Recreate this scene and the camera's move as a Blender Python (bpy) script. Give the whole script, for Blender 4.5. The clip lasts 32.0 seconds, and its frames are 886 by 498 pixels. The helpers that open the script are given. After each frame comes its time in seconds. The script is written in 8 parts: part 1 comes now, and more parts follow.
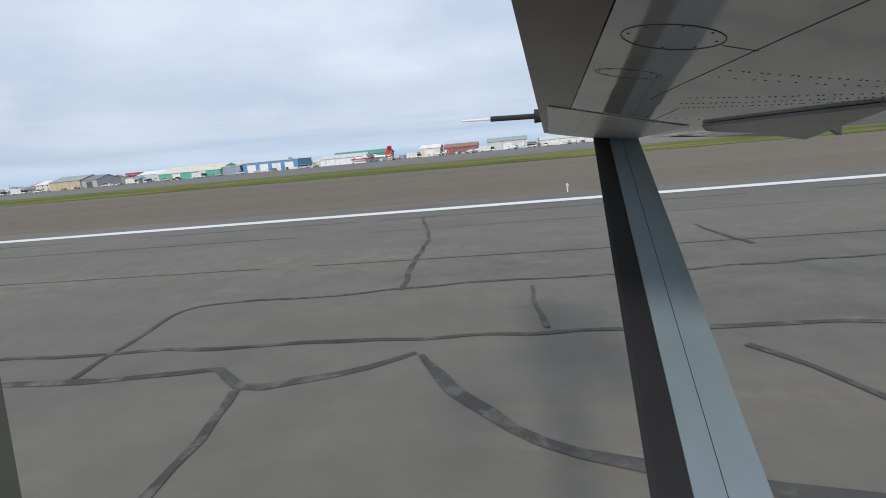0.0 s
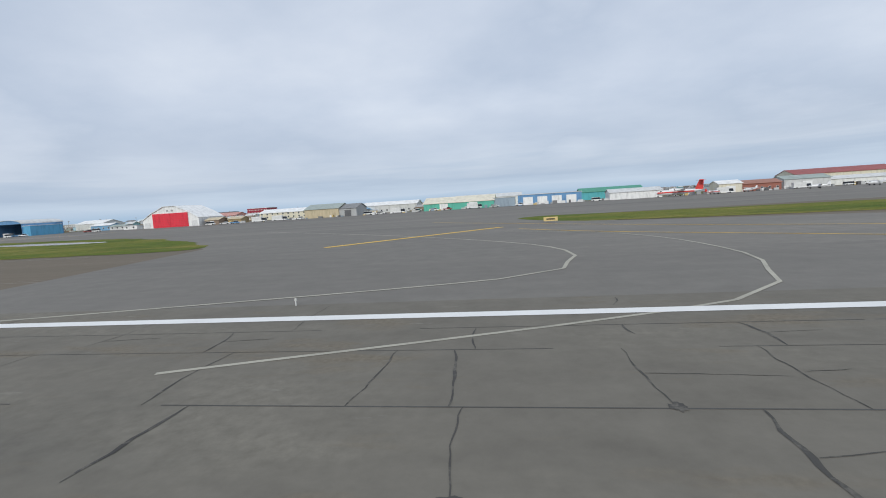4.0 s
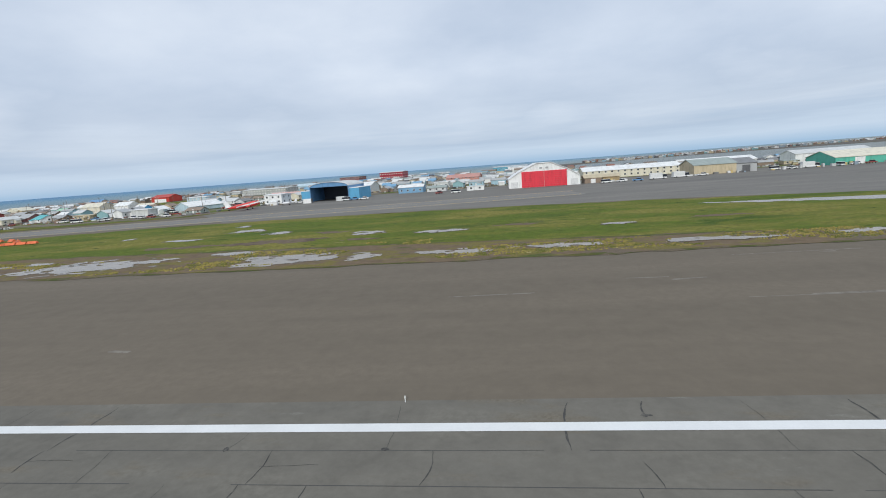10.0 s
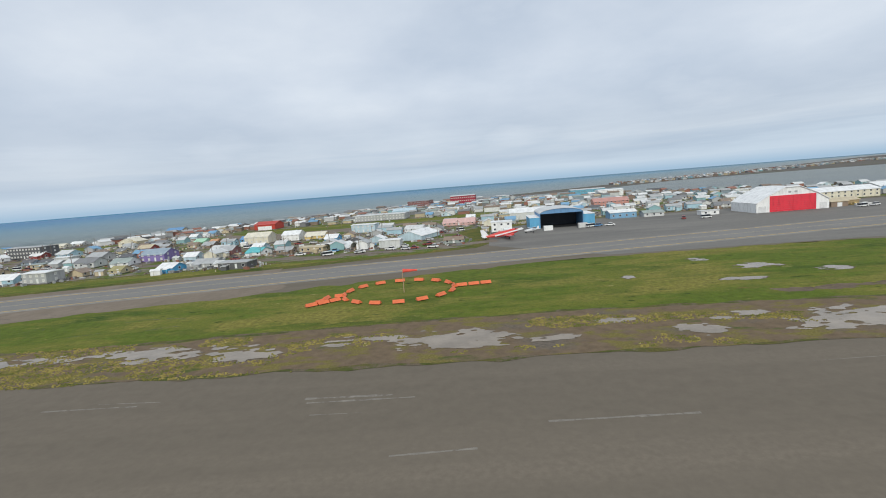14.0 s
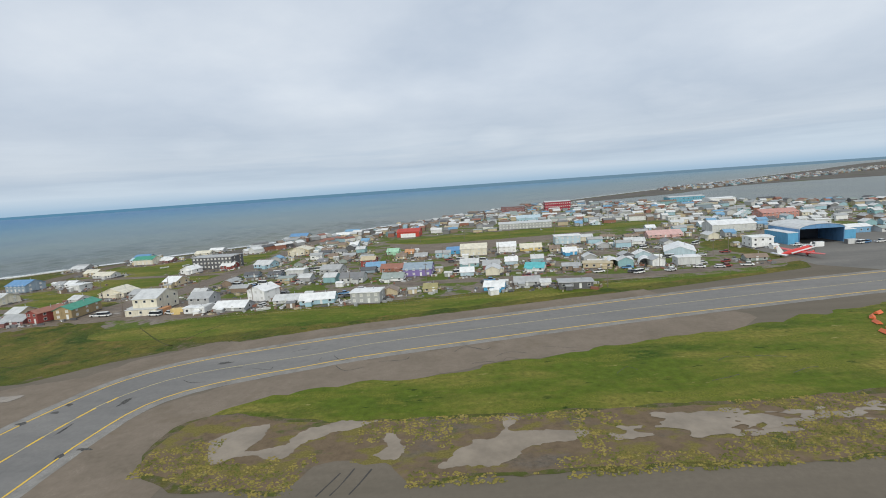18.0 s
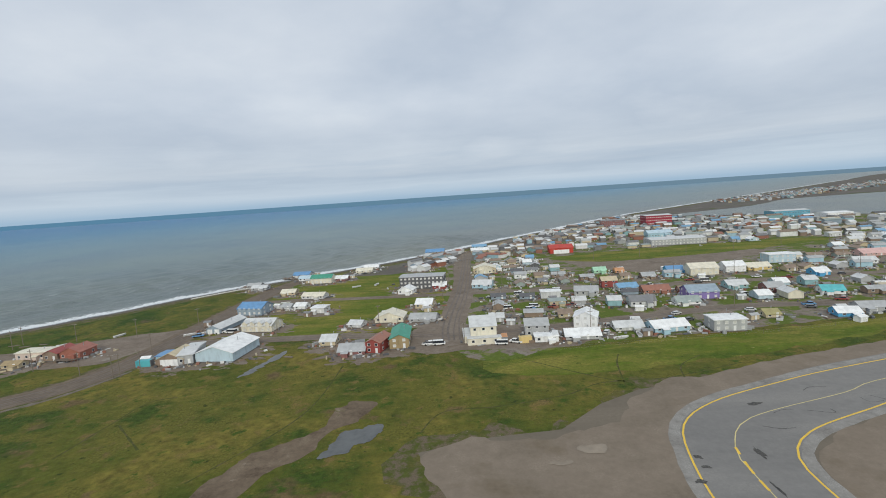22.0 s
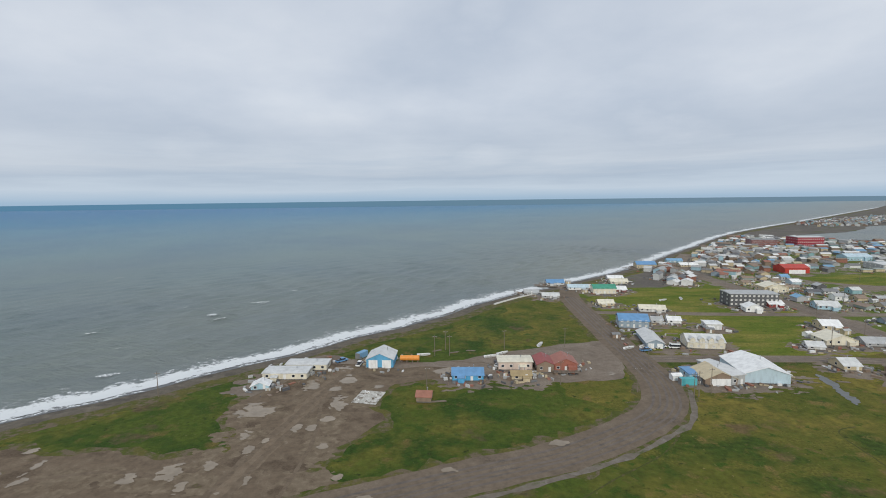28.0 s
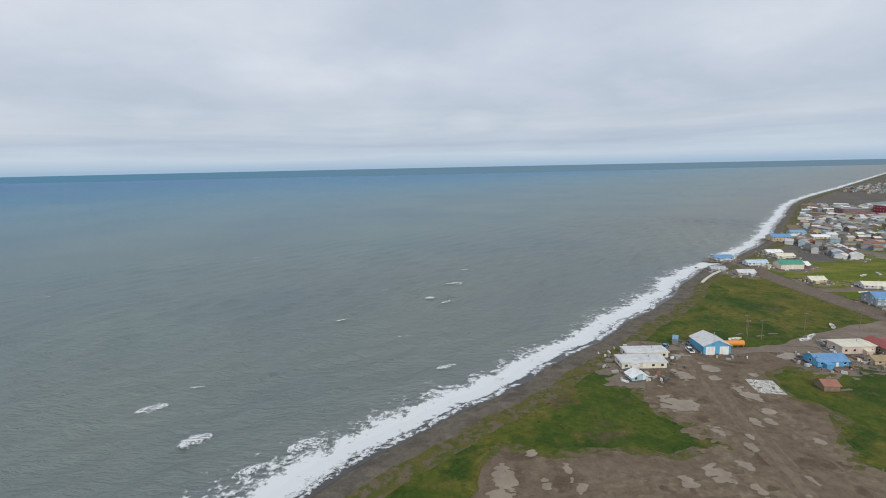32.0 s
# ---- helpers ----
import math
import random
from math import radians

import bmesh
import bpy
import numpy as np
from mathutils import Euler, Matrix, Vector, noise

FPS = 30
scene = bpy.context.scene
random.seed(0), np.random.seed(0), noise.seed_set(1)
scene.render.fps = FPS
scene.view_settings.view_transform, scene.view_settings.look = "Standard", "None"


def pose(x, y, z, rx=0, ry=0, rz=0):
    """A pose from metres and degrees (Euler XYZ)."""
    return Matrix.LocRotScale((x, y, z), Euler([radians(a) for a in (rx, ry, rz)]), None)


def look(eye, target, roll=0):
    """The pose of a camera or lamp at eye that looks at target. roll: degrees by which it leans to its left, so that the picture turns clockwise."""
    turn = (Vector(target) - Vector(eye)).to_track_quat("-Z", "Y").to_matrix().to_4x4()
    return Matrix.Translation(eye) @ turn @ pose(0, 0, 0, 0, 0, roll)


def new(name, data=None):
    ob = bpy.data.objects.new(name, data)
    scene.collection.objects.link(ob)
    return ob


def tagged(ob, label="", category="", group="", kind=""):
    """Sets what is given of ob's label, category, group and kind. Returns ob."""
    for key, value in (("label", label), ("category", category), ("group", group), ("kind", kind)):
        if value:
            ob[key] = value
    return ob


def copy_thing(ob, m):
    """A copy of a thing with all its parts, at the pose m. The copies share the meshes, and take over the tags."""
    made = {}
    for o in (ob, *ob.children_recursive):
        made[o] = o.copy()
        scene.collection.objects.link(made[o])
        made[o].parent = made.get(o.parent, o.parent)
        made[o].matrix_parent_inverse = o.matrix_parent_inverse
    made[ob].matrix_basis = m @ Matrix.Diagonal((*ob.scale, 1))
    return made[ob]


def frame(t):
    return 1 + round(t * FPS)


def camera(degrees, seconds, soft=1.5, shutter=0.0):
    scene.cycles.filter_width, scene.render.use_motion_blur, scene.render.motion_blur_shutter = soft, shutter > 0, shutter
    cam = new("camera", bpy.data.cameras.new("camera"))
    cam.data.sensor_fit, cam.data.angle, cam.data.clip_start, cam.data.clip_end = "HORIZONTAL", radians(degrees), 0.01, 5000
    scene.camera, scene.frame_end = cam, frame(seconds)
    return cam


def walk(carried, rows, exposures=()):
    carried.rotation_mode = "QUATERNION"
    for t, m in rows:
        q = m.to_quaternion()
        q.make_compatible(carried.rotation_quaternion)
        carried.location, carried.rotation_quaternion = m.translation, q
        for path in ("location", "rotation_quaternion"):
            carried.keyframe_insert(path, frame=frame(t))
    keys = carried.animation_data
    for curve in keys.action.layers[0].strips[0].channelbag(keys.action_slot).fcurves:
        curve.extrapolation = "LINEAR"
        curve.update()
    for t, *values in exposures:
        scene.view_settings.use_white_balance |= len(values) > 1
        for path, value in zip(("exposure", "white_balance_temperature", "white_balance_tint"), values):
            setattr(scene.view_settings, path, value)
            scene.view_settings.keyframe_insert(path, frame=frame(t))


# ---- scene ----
# Rows: seconds, eye, yaw to the left of north, pitch, roll (degrees). The aircraft flies towards -x; the view is towards +y.
PATH = [
    (0, 220.98, 0.23, 2.56, 7.92, -11.41, -5.29),
    (0.5, 201.18, 0.20, 2.77, 8.41, -10.53, -5.35),
    (1, 181.39, 0.16, 2.94, 8.73, -9.25, -4.66),
    (1.5, 161.59, 0.12, 3.09, 9.12, -8.32, -4.27),
    (2, 141.80, 0.06, 3.34, 9.42, -7.79, -3.73),
    (2.5, 122.02, 0.01, 3.78, 9.59, -6.61, -3.58),
    (3, 102.23, -0.06, 4.31, 9.65, -5.65, -3.79),
    (3.5, 82.44, -0.15, 4.84, 9.58, -5.33, -3.64),
    (5.5, 3.18, -1.13, 6.80, 8.79, -8.02, -3.87),
    (6, -16.67, -1.60, 7.55, 8.50, -8.50, -3.55),
    (6.5, -36.52, -2.05, 8.40, 8.53, -7.78, -3.66),
    (7, -56.35, -2.44, 9.29, 8.88, -7.62, -4.35),
    (7.5, -76.18, -2.80, 10.12, 9.14, -8.73, -5.08),
    (8, -96.02, -3.13, 10.90, 9.41, -9.81, -5.45),
    (8.5, -115.84, -3.43, 11.71, 9.20, -10.90, -5.58),
    (9, -135.64, -3.71, 12.62, 8.24, -11.14, -5.08),
    (9.5, -155.40, -3.95, 13.69, 7.66, -10.14, -4.84),
    (10, -175.10, -4.12, 14.90, 7.34, -9.63, -4.28),
    (10.5, -194.73, -4.17, 16.24, 6.85, -9.91, -3.67),
    (11, -214.33, -4.06, 17.73, 6.35, -9.88, -3.29),
    (11.5, -233.88, -3.79, 19.37, 6.21, -9.64, -3.61),
    (12, -253.40, -3.40, 21.13, 5.89, -9.13, -4.61),
    (12.5, -272.87, -2.91, 22.95, 5.06, -8.46, -5.36),
    (13, -292.30, -2.38, 24.80, 3.96, -7.88, -5.18),
    (13.5, -311.68, -1.84, 26.63, 3.16, -7.39, -4.86),
    (15.5, -388.22, 0.53, 34.08, 1.49, -7.53, -4.01),
    (16, -407.01, 1.24, 36.33, 1.51, -7.84, -4.07),
    (16.5, -425.73, 1.99, 38.73, 1.20, -7.86, -3.36),
    (17, -444.38, 2.78, 41.20, 1.19, -7.62, -3.53),
    (17.5, -462.96, 3.63, 43.71, 1.27, -7.08, -3.91),
    (18, -481.46, 4.57, 46.21, 0.79, -7.53, -3.97),
    (18.5, -499.90, 5.58, 48.64, 0.06, -8.10, -3.84),
    (19, -518.28, 6.65, 50.96, -0.61, -7.88, -3.79),
    (19.5, -536.64, 7.78, 53.17, -0.87, -7.43, -3.65),
    (20, -554.97, 8.96, 55.21, -0.81, -7.30, -3.89),
    (20.5, -573.30, 10.22, 57.02, -0.57, -7.18, -4.40),
    (21, -591.62, 11.55, 58.58, -0.14, -6.74, -4.56),
    (21.5, -609.94, 12.97, 59.92, -0.00, -6.45, -4.48),
    (22, -628.25, 14.43, 61.08, -0.15, -6.43, -3.91),
    (22.5, -646.57, 15.93, 62.10, -0.57, -6.87, -3.24),
    (23, -664.90, 17.43, 63.00, -0.24, -7.23, -3.10),
    (23.5, -683.25, 18.96, 63.81, 2.10, -7.23, -3.47),
    (24, -701.62, 20.49, 64.56, 3.81, -7.49, -3.22),
    (24.5, -720.00, 22.02, 65.27, 3.17, -7.70, -2.56),
    (25, -738.39, 23.53, 65.99, 2.25, -7.40, -1.87),
    (25.5, -756.77, 25.02, 66.72, 1.54, -7.19, -1.58),
    (26, -775.16, 26.49, 67.46, 1.16, -7.41, -1.39),
    (26.5, -793.53, 27.95, 68.22, 0.73, -7.50, -1.33),
    (28.5, -866.96, 33.75, 71.80, -1.90, -5.64, -0.58),
    (29, -885.17, 35.14, 72.86, -1.68, -6.78, -0.68),
    (29.5, -903.34, 36.53, 73.98, -1.60, -7.22, -0.72),
    (30, -921.46, 37.97, 75.17, -1.82, -6.94, -0.60),
    (30.5, -939.54, 39.53, 76.41, -2.24, -6.55, -0.65),
    (31, -957.60, 41.23, 77.69, -2.64, -7.23, -0.98),
    (31.5, -975.65, 43.03, 79.01, -2.80, -8.76, -1.42),
    (32, -993.69, 44.89, 80.35, -2.91, -9.76, -1.20),
]


def aim(x, y, z, yaw, pitch, roll):
    a, p = radians(yaw), radians(pitch)
    ahead = Vector((-math.sin(a) * math.cos(p), math.cos(a) * math.cos(p), math.sin(p)))
    return look((x, y, z), Vector((x, y, z)) + ahead, roll)


cam = camera(84.97, 32.0, soft=1.0)
walk(cam, [(row[0], aim(*row[1:])) for row in PATH], [(0, 0.0, 6020, 9), (2, -0.08, 6040, 9), (3, -0.12, 6080, 9), (5.5, -0.30, 6080, 9), (6, -0.40, 6080, 9), (7, -0.24, 6000, 8), (8, -0.14, 6000, 8),
                                                        (9, -0.06, 6020, 8), (11, -0.06, 6060, 8), (13, -0.08, 6200, 7.5), (16, -0.08, 6230, 7), (19, -0.14, 6260, 7), (22, -0.19, 6260, 7), (26, -0.15, 6250, 7), (29, -0.22, 6290, 9), (32, -0.18, 6290, 9)])

# ---- sky and sun: a broken overcast with a soft low sun from the south ----
world = bpy.data.worlds.new("overcast_sky")
scene.world = world
world.use_nodes = True
wn, wl = world.node_tree.nodes, world.node_tree.links
wn.clear()


def wnode(kind, **values):
    n = wn.new(kind)
    for key, v in values.items():
        n.inputs[key.replace("_", " ")].default_value = v
    return n


sky = wn.new("ShaderNodeTexSky")
sky.sky_type, sky.sun_disc = "NISHITA", False
sky.sun_elevation, sky.sun_rotation = radians(30), radians(180)
sky_bg = wnode("ShaderNodeBackground", Strength=0.12)
wl.new(sky.outputs[0], sky_bg.inputs["Color"])
coord = wn.new("ShaderNodeTexCoord")
split = wn.new("ShaderNodeSeparateXYZ")
wl.new(coord.outputs["Generated"], split.inputs[0])


def wmath(op, a, b=None):
    n = wn.new("ShaderNodeMath")
    n.operation = op
    for i, v in enumerate((a, b)):
        if v is None:
            continue
        if isinstance(v, (int, float)):
            n.inputs[i].default_value = v
        else:
            wl.new(v, n.inputs[i])
    return n.outputs[0]


def wramp(value, *stops):
    n = wn.new("ShaderNodeValToRGB")
    while len(n.color_ramp.elements) < len(stops):
        n.color_ramp.elements.new(0.5)
    for e, (pos, c) in zip(n.color_ramp.elements, stops):
        e.position, e.color = pos, (*c, 1)
    wl.new(value, n.inputs[0])
    return n.outputs[0]


# Cloud deck: the direction is laid onto a flat layer, so that the clouds crowd towards the horizon.
lift = wmath("MAXIMUM", wmath("ADD", split.outputs[2], 0.22), 0.05)
flat = wn.new("ShaderNodeCombineXYZ")
wl.new(wmath("DIVIDE", split.outputs[0], lift), flat.inputs[0])
wl.new(wmath("DIVIDE", split.outputs[1], lift), flat.inputs[1])
big = wnode("ShaderNodeTexNoise", Scale=0.9, Detail=6.0, Roughness=0.55)
wl.new(flat.outputs[0], big.inputs["Vector"])
soft_n = wnode("ShaderNodeTexNoise", Scale=0.42, Detail=3.0, Roughness=0.5)
wl.new(flat.outputs[0], soft_n.inputs["Vector"])
thick = wmath("ADD", wmath("MULTIPLY", big.outputs["Fac"], 0.42), wmath("MULTIPLY", soft_n.outputs["Fac"], 0.58))
cloud_colour = wramp(thick, (0.34, (0.90, 0.915, 0.95)), (0.46, (0.72, 0.76, 0.835)), (0.55, (0.60, 0.655, 0.75)), (0.66, (0.86, 0.88, 0.93)))
# Layers of cloud in long level streaks low over the horizon.
stretch = wn.new("ShaderNodeMapping")
stretch.inputs["Scale"].default_value = (2.4, 2.4, 34.0)
wl.new(coord.outputs["Generated"], stretch.inputs["Vector"])
streak = wnode("ShaderNodeTexNoise", Scale=1.0, Detail=5.0, Roughness=0.6)
wl.new(stretch.outputs[0], streak.inputs["Vector"])
level = wmath("ADD", split.outputs[2], wmath("MULTIPLY", wmath("SUBTRACT", streak.outputs["Fac"], 0.5), wmath("MINIMUM", wmath("MULTIPLY", wmath("MAXIMUM", split.outputs[2], 0.0), 1.9), 0.13)))
low = wramp(level, (0.0, (0.42, 0.57, 0.73)), (0.02, (0.62, 0.71, 0.82)), (0.045, (0.46, 0.55, 0.68)), (0.08, (0.64, 0.69, 0.77)), (0.115, (0.52, 0.575, 0.67)), (0.2, (0.58, 0.62, 0.70)))
low_mix = wn.new("ShaderNodeMixRGB")
wl.new(wmath("SUBTRACT", 1.0, wmath("MINIMUM", wmath("MULTIPLY", wmath("MAXIMUM", split.outputs[2], 0.0), 5.5), 1.0)), low_mix.inputs[0])
wl.new(cloud_colour, low_mix.inputs[1])
wl.new(low, low_mix.inputs[2])
# The far sea, past the last of the water sheet.
sea_mix = wn.new("ShaderNodeMixRGB")
wl.new(wmath("LESS_THAN", split.outputs[2], -0.0035), sea_mix.inputs[0])
wl.new(low_mix.outputs[0], sea_mix.inputs[1])
wl.new(wramp(wmath("ADD", wmath("MULTIPLY", split.outputs[0], 0.7), 0.5), (0.1, (0.105, 0.255, 0.40)), (0.5, (0.135, 0.255, 0.36)), (0.85, (0.17, 0.27, 0.36))), sea_mix.inputs[2])
cloud_bg = wnode("ShaderNodeBackground", Strength=1.0)
wl.new(sea_mix.outputs[0], cloud_bg.inputs["Color"])
mix_bg = wn.new("ShaderNodeMixShader")
mix_bg.inputs[0].default_value = 0.94
wl.new(sky_bg.outputs[0], mix_bg.inputs[1])
wl.new(cloud_bg.outputs[0], mix_bg.inputs[2])
world_out = wn.new("ShaderNodeOutputWorld")
wl.new(mix_bg.outputs[0], world_out.inputs["Surface"])

sun = new("sun", bpy.data.lights.new("sun", "SUN"))
sun.data.energy, sun.data.angle, sun.data.color = 1.95, radians(8), (1.0, 0.93, 0.81)
sun.matrix_world = look((0, -1000, 577), (0, 0, 0))


# ---- materials ----
def nodes_of(name):
    m = bpy.data.materials.new(name)
    m.use_nodes = True
    n, l = m.node_tree.nodes, m.node_tree.links
    return m, n, l, n["Principled BSDF"]


def add_noise(n, l, vector, size, detail=4.0, rough=0.6, stretch=None):
    if stretch:
        mp = n.new("ShaderNodeMapping")
        mp.inputs["Scale"].default_value = stretch
        l.new(vector, mp.inputs["Vector"])
        vector = mp.outputs[0]
    t = n.new("ShaderNodeTexNoise")
    t.inputs["Scale"].default_value, t.inputs["Detail"].default_value, t.inputs["Roughness"].default_value = 1.0 / size, detail, rough
    l.new(vector, t.inputs["Vector"])
    return t.outputs["Fac"]


def add_ramp(n, l, value, *stops):
    r = n.new("ShaderNodeValToRGB")
    while len(r.color_ramp.elements) < len(stops):
        r.color_ramp.elements.new(0.5)
    for e, (pos, c) in zip(r.color_ramp.elements, stops):
        e.position, e.color = pos, (*c, 1)
    l.new(value, r.inputs[0])
    return r.outputs[0]


def add_mix(n, l, fac, a, b, blend="MIX"):
    m = n.new("ShaderNodeMixRGB")
    m.blend_type = blend
    for i, v in enumerate((fac, a, b)):
        if isinstance(v, (int, float)):
            m.inputs[i].default_value = v
        elif isinstance(v, tuple):
            m.inputs[i].default_value = (*v, 1)
        else:
            l.new(v, m.inputs[i])
    return m.outputs[0]


def add_bump(n, l, bsdf, height, strength=0.3, distance=0.05):
    b = n.new("ShaderNodeBump")
    b.inputs["Strength"].default_value, b.inputs["Distance"].default_value = strength, distance
    l.new(height, b.inputs["Height"])
    l.new(b.outputs[0], bsdf.inputs["Normal"])


def shade(c, k):
    return tuple(min(1.0, v * k) for v in c)


def plain(name, c, rough=0.6, metal=0.0, size=1.5, vary=0.14, bump=0.0, fine=0.12):
    """A surface of one colour with stains and grain at two scales."""
    m, n, l, b = nodes_of(name)
    pos = n.new("ShaderNodeTexCoord").outputs["Object"]
    large, small = add_noise(n, l, pos, size, 5.0), add_noise(n, l, pos, fine, 3.0)
    col = add_ramp(n, l, large, (0.3, shade(c, 1 - vary * 1.6)), (0.5, c), (0.72, shade(c, 1 + vary)))
    col = add_mix(n, l, 0.25, col, add_ramp(n, l, small, (0.3, shade(c, 1 - vary * 2)), (0.7, shade(c, 1 + vary))))
    l.new(col, b.inputs["Base Color"])
    b.inputs["Roughness"].default_value, b.inputs["Metallic"].default_value = rough, metal
    if bump:
        add_bump(n, l, b, small, bump, 0.02)
    return m


def siding(name, c, pitch=0.22, axis="Z"):
    """Painted board or metal cladding with weather streaks."""
    m, n, l, b = nodes_of(name)
    pos = n.new("ShaderNodeTexCoord").outputs["Object"]
    wave = n.new("ShaderNodeTexWave")
    wave.bands_direction, wave.wave_profile = axis, "SAW"
    wave.inputs["Scale"].default_value = 0.314 / pitch
    l.new(pos, wave.inputs["Vector"])
    dirt = add_noise(n, l, pos, 1.6, 5.0, 0.65, (1, 1, 0.25))
    col = add_ramp(n, l, dirt, (0.28, shade(c, 0.68)), (0.48, c), (0.75, shade(c, 1.12)))
    col = add_mix(n, l, 0.12, col, add_ramp(n, l, add_noise(n, l, pos, 0.2), (0.35, shade(c, 0.5)), (0.65, shade(c, 1.1))))
    l.new(col, b.inputs["Base Color"])
    b.inputs["Roughness"].default_value = 0.62
    add_bump(n, l, b, wave.outputs["Fac"], 0.5, 0.03)
    return m


def ground_mix(name, layers, rough=0.95, bump=0.5, distance=0.08, streak=None, vary=0.25):
    """Open ground: colours laid over one another by noise. A layer: colour, patch size in metres, from, to."""
    m, n, l, b = nodes_of(name)
    pos = n.new("ShaderNodeTexCoord").outputs["Object"]
    (c0, *_), *rest = layers
    col = add_ramp(n, l, add_noise(n, l, pos, 2.2, 6.0, 0.7), (0.3, shade(c0, 1 - vary)), (0.7, shade(c0, 1 + vary * 0.85)))
    for c, size, lo, hi in rest:
        fac = add_ramp(n, l, add_noise(n, l, pos, size, 7.0, 0.62, streak), (lo, (0, 0, 0)), (hi, (1, 1, 1)))
        fine = add_ramp(n, l, add_noise(n, l, pos, max(size * 0.07, 0.15), 4.0, 0.65), (0.3, shade(c, 1 - vary * 1.3)), (0.7, shade(c, 1 + vary)))
        col = add_mix(n, l, fac, col, fine)
    l.new(col, b.inputs["Base Color"])
    b.inputs["Roughness"].default_value = rough
    b.inputs["Specular IOR Level"].default_value = 0.2
    add_bump(n, l, b, add_noise(n, l, pos, 0.7, 6.0, 0.7), bump, distance)
    return m


GRASS = ground_mix("tundra_grass", [((0.098, 0.108, 0.016),), ((0.172, 0.146, 0.029), 42.0, 0.44, 0.56), ((0.050, 0.080, 0.011), 24.0, 0.48, 0.62), ((0.128, 0.122, 0.022), 11.0, 0.50, 0.60),
                                    ((0.185, 0.138, 0.042), 8.0, 0.57, 0.66), ((0.140, 0.100, 0.045), 32.0, 0.59, 0.65), ((0.052, 0.092, 0.011), 5.0, 0.58, 0.66), ((0.030, 0.044, 0.009), 3.2, 0.62, 0.70),
                                    ((0.25, 0.205, 0.072), 1.3, 0.64, 0.71)], bump=0.9, distance=0.3, vary=0.36)
SHORE_GRASS = ground_mix("shore_grass", [((0.070, 0.098, 0.013),), ((0.128, 0.122, 0.022), 38.0, 0.46, 0.60), ((0.036, 0.070, 0.009), 20.0, 0.48, 0.60), ((0.142, 0.112, 0.034), 9.0, 0.57, 0.68),
                                         ((0.112, 0.086, 0.044), 30.0, 0.60, 0.66), ((0.046, 0.086, 0.010), 5.0, 0.56, 0.67), ((0.026, 0.038, 0.008), 3.2, 0.62, 0.70), ((0.19, 0.165, 0.07), 1.3, 0.65, 0.71)], bump=0.9, distance=0.3, vary=0.36)
FRINGE = ground_mix("worn_grass_edge", [((0.080, 0.092, 0.020),), ((0.150, 0.118, 0.078), 3.5, 0.46, 0.56), ((0.115, 0.105, 0.028), 8.0, 0.5, 0.6), ((0.20, 0.165, 0.115), 1.6, 0.62, 0.70)], bump=0.7, distance=0.15)
# Greener grass, with the brightness of sunlit patches mixed into its colours.
LUSH = ground_mix("lush_sunlit_grass", [((0.102, 0.140, 0.013),), ((0.215, 0.195, 0.040), 17.0, 0.45, 0.60), ((0.046, 0.088, 0.008), 12.0, 0.53, 0.64), ((0.150, 0.165, 0.022), 6.0, 0.52, 0.62),
                                 ((0.18, 0.14, 0.036), 8.0, 0.64, 0.74), ((0.026, 0.052, 0.006), 2.6, 0.62, 0.69), ((0.29, 0.265, 0.086), 2.2, 0.65, 0.70)], bump=0.8, distance=0.25, streak=(0.4, 1, 1), vary=0.34)
GRAVEL = ground_mix("brown_gravel", [((0.164, 0.139, 0.106),), ((0.190, 0.160, 0.122), 12.0, 0.45, 0.65), ((0.146, 0.126, 0.094), 30.0, 0.52, 0.68), ((0.161, 0.148, 0.090), 45.0, 0.56, 0.70)],
                    bump=0.2, distance=0.02, streak=(0.06, 1, 1), vary=0.1)
ROAD = ground_mix("packed_coast_road", [((0.172, 0.134, 0.098),), ((0.205, 0.164, 0.122), 6.0, 0.50, 0.64), ((0.140, 0.110, 0.082), 14.0, 0.50, 0.64), ((0.25, 0.21, 0.165), 1.8, 0.66, 0.73)], bump=0.5, distance=0.06)
DIRT = ground_mix("wet_dirt_road", [((0.205, 0.166, 0.130),), ((0.245, 0.203, 0.162), 9.0, 0.48, 0.62), ((0.165, 0.132, 0.104), 15.0, 0.52, 0.66), ((0.27, 0.235, 0.195), 2.5, 0.66, 0.72)], bump=0.5, distance=0.06)
MUD = ground_mix("peaty_mud", [((0.172, 0.125, 0.078),), ((0.185, 0.155, 0.045), 5.0, 0.50, 0.58), ((0.085, 0.105, 0.025), 7.0, 0.60, 0.68),
                               ((0.150, 0.125, 0.098), 11.0, 0.56, 0.68)], bump=0.8, distance=0.15, streak=(0.6, 1, 1))
BARE = ground_mix("bare_brown_earth", [((0.158, 0.119, 0.082),), ((0.200, 0.155, 0.108), 6.0, 0.50, 0.64), ((0.112, 0.082, 0.056), 9.0, 0.52, 0.62), ((0.11, 0.105, 0.032), 14.0, 0.63, 0.70),
                                       ((0.26, 0.212, 0.158), 3.0, 0.64, 0.72)], bump=0.6, distance=0.08)
TAXI = ground_mix("taxiway_asphalt", [((0.222, 0.213, 0.200),), ((0.252, 0.240, 0.222), 8.0, 0.45, 0.65), ((0.195, 0.188, 0.178), 20.0, 0.52, 0.7)],
                  rough=0.9, bump=0.25, distance=0.01, streak=(0.3, 1, 1), vary=0.11)
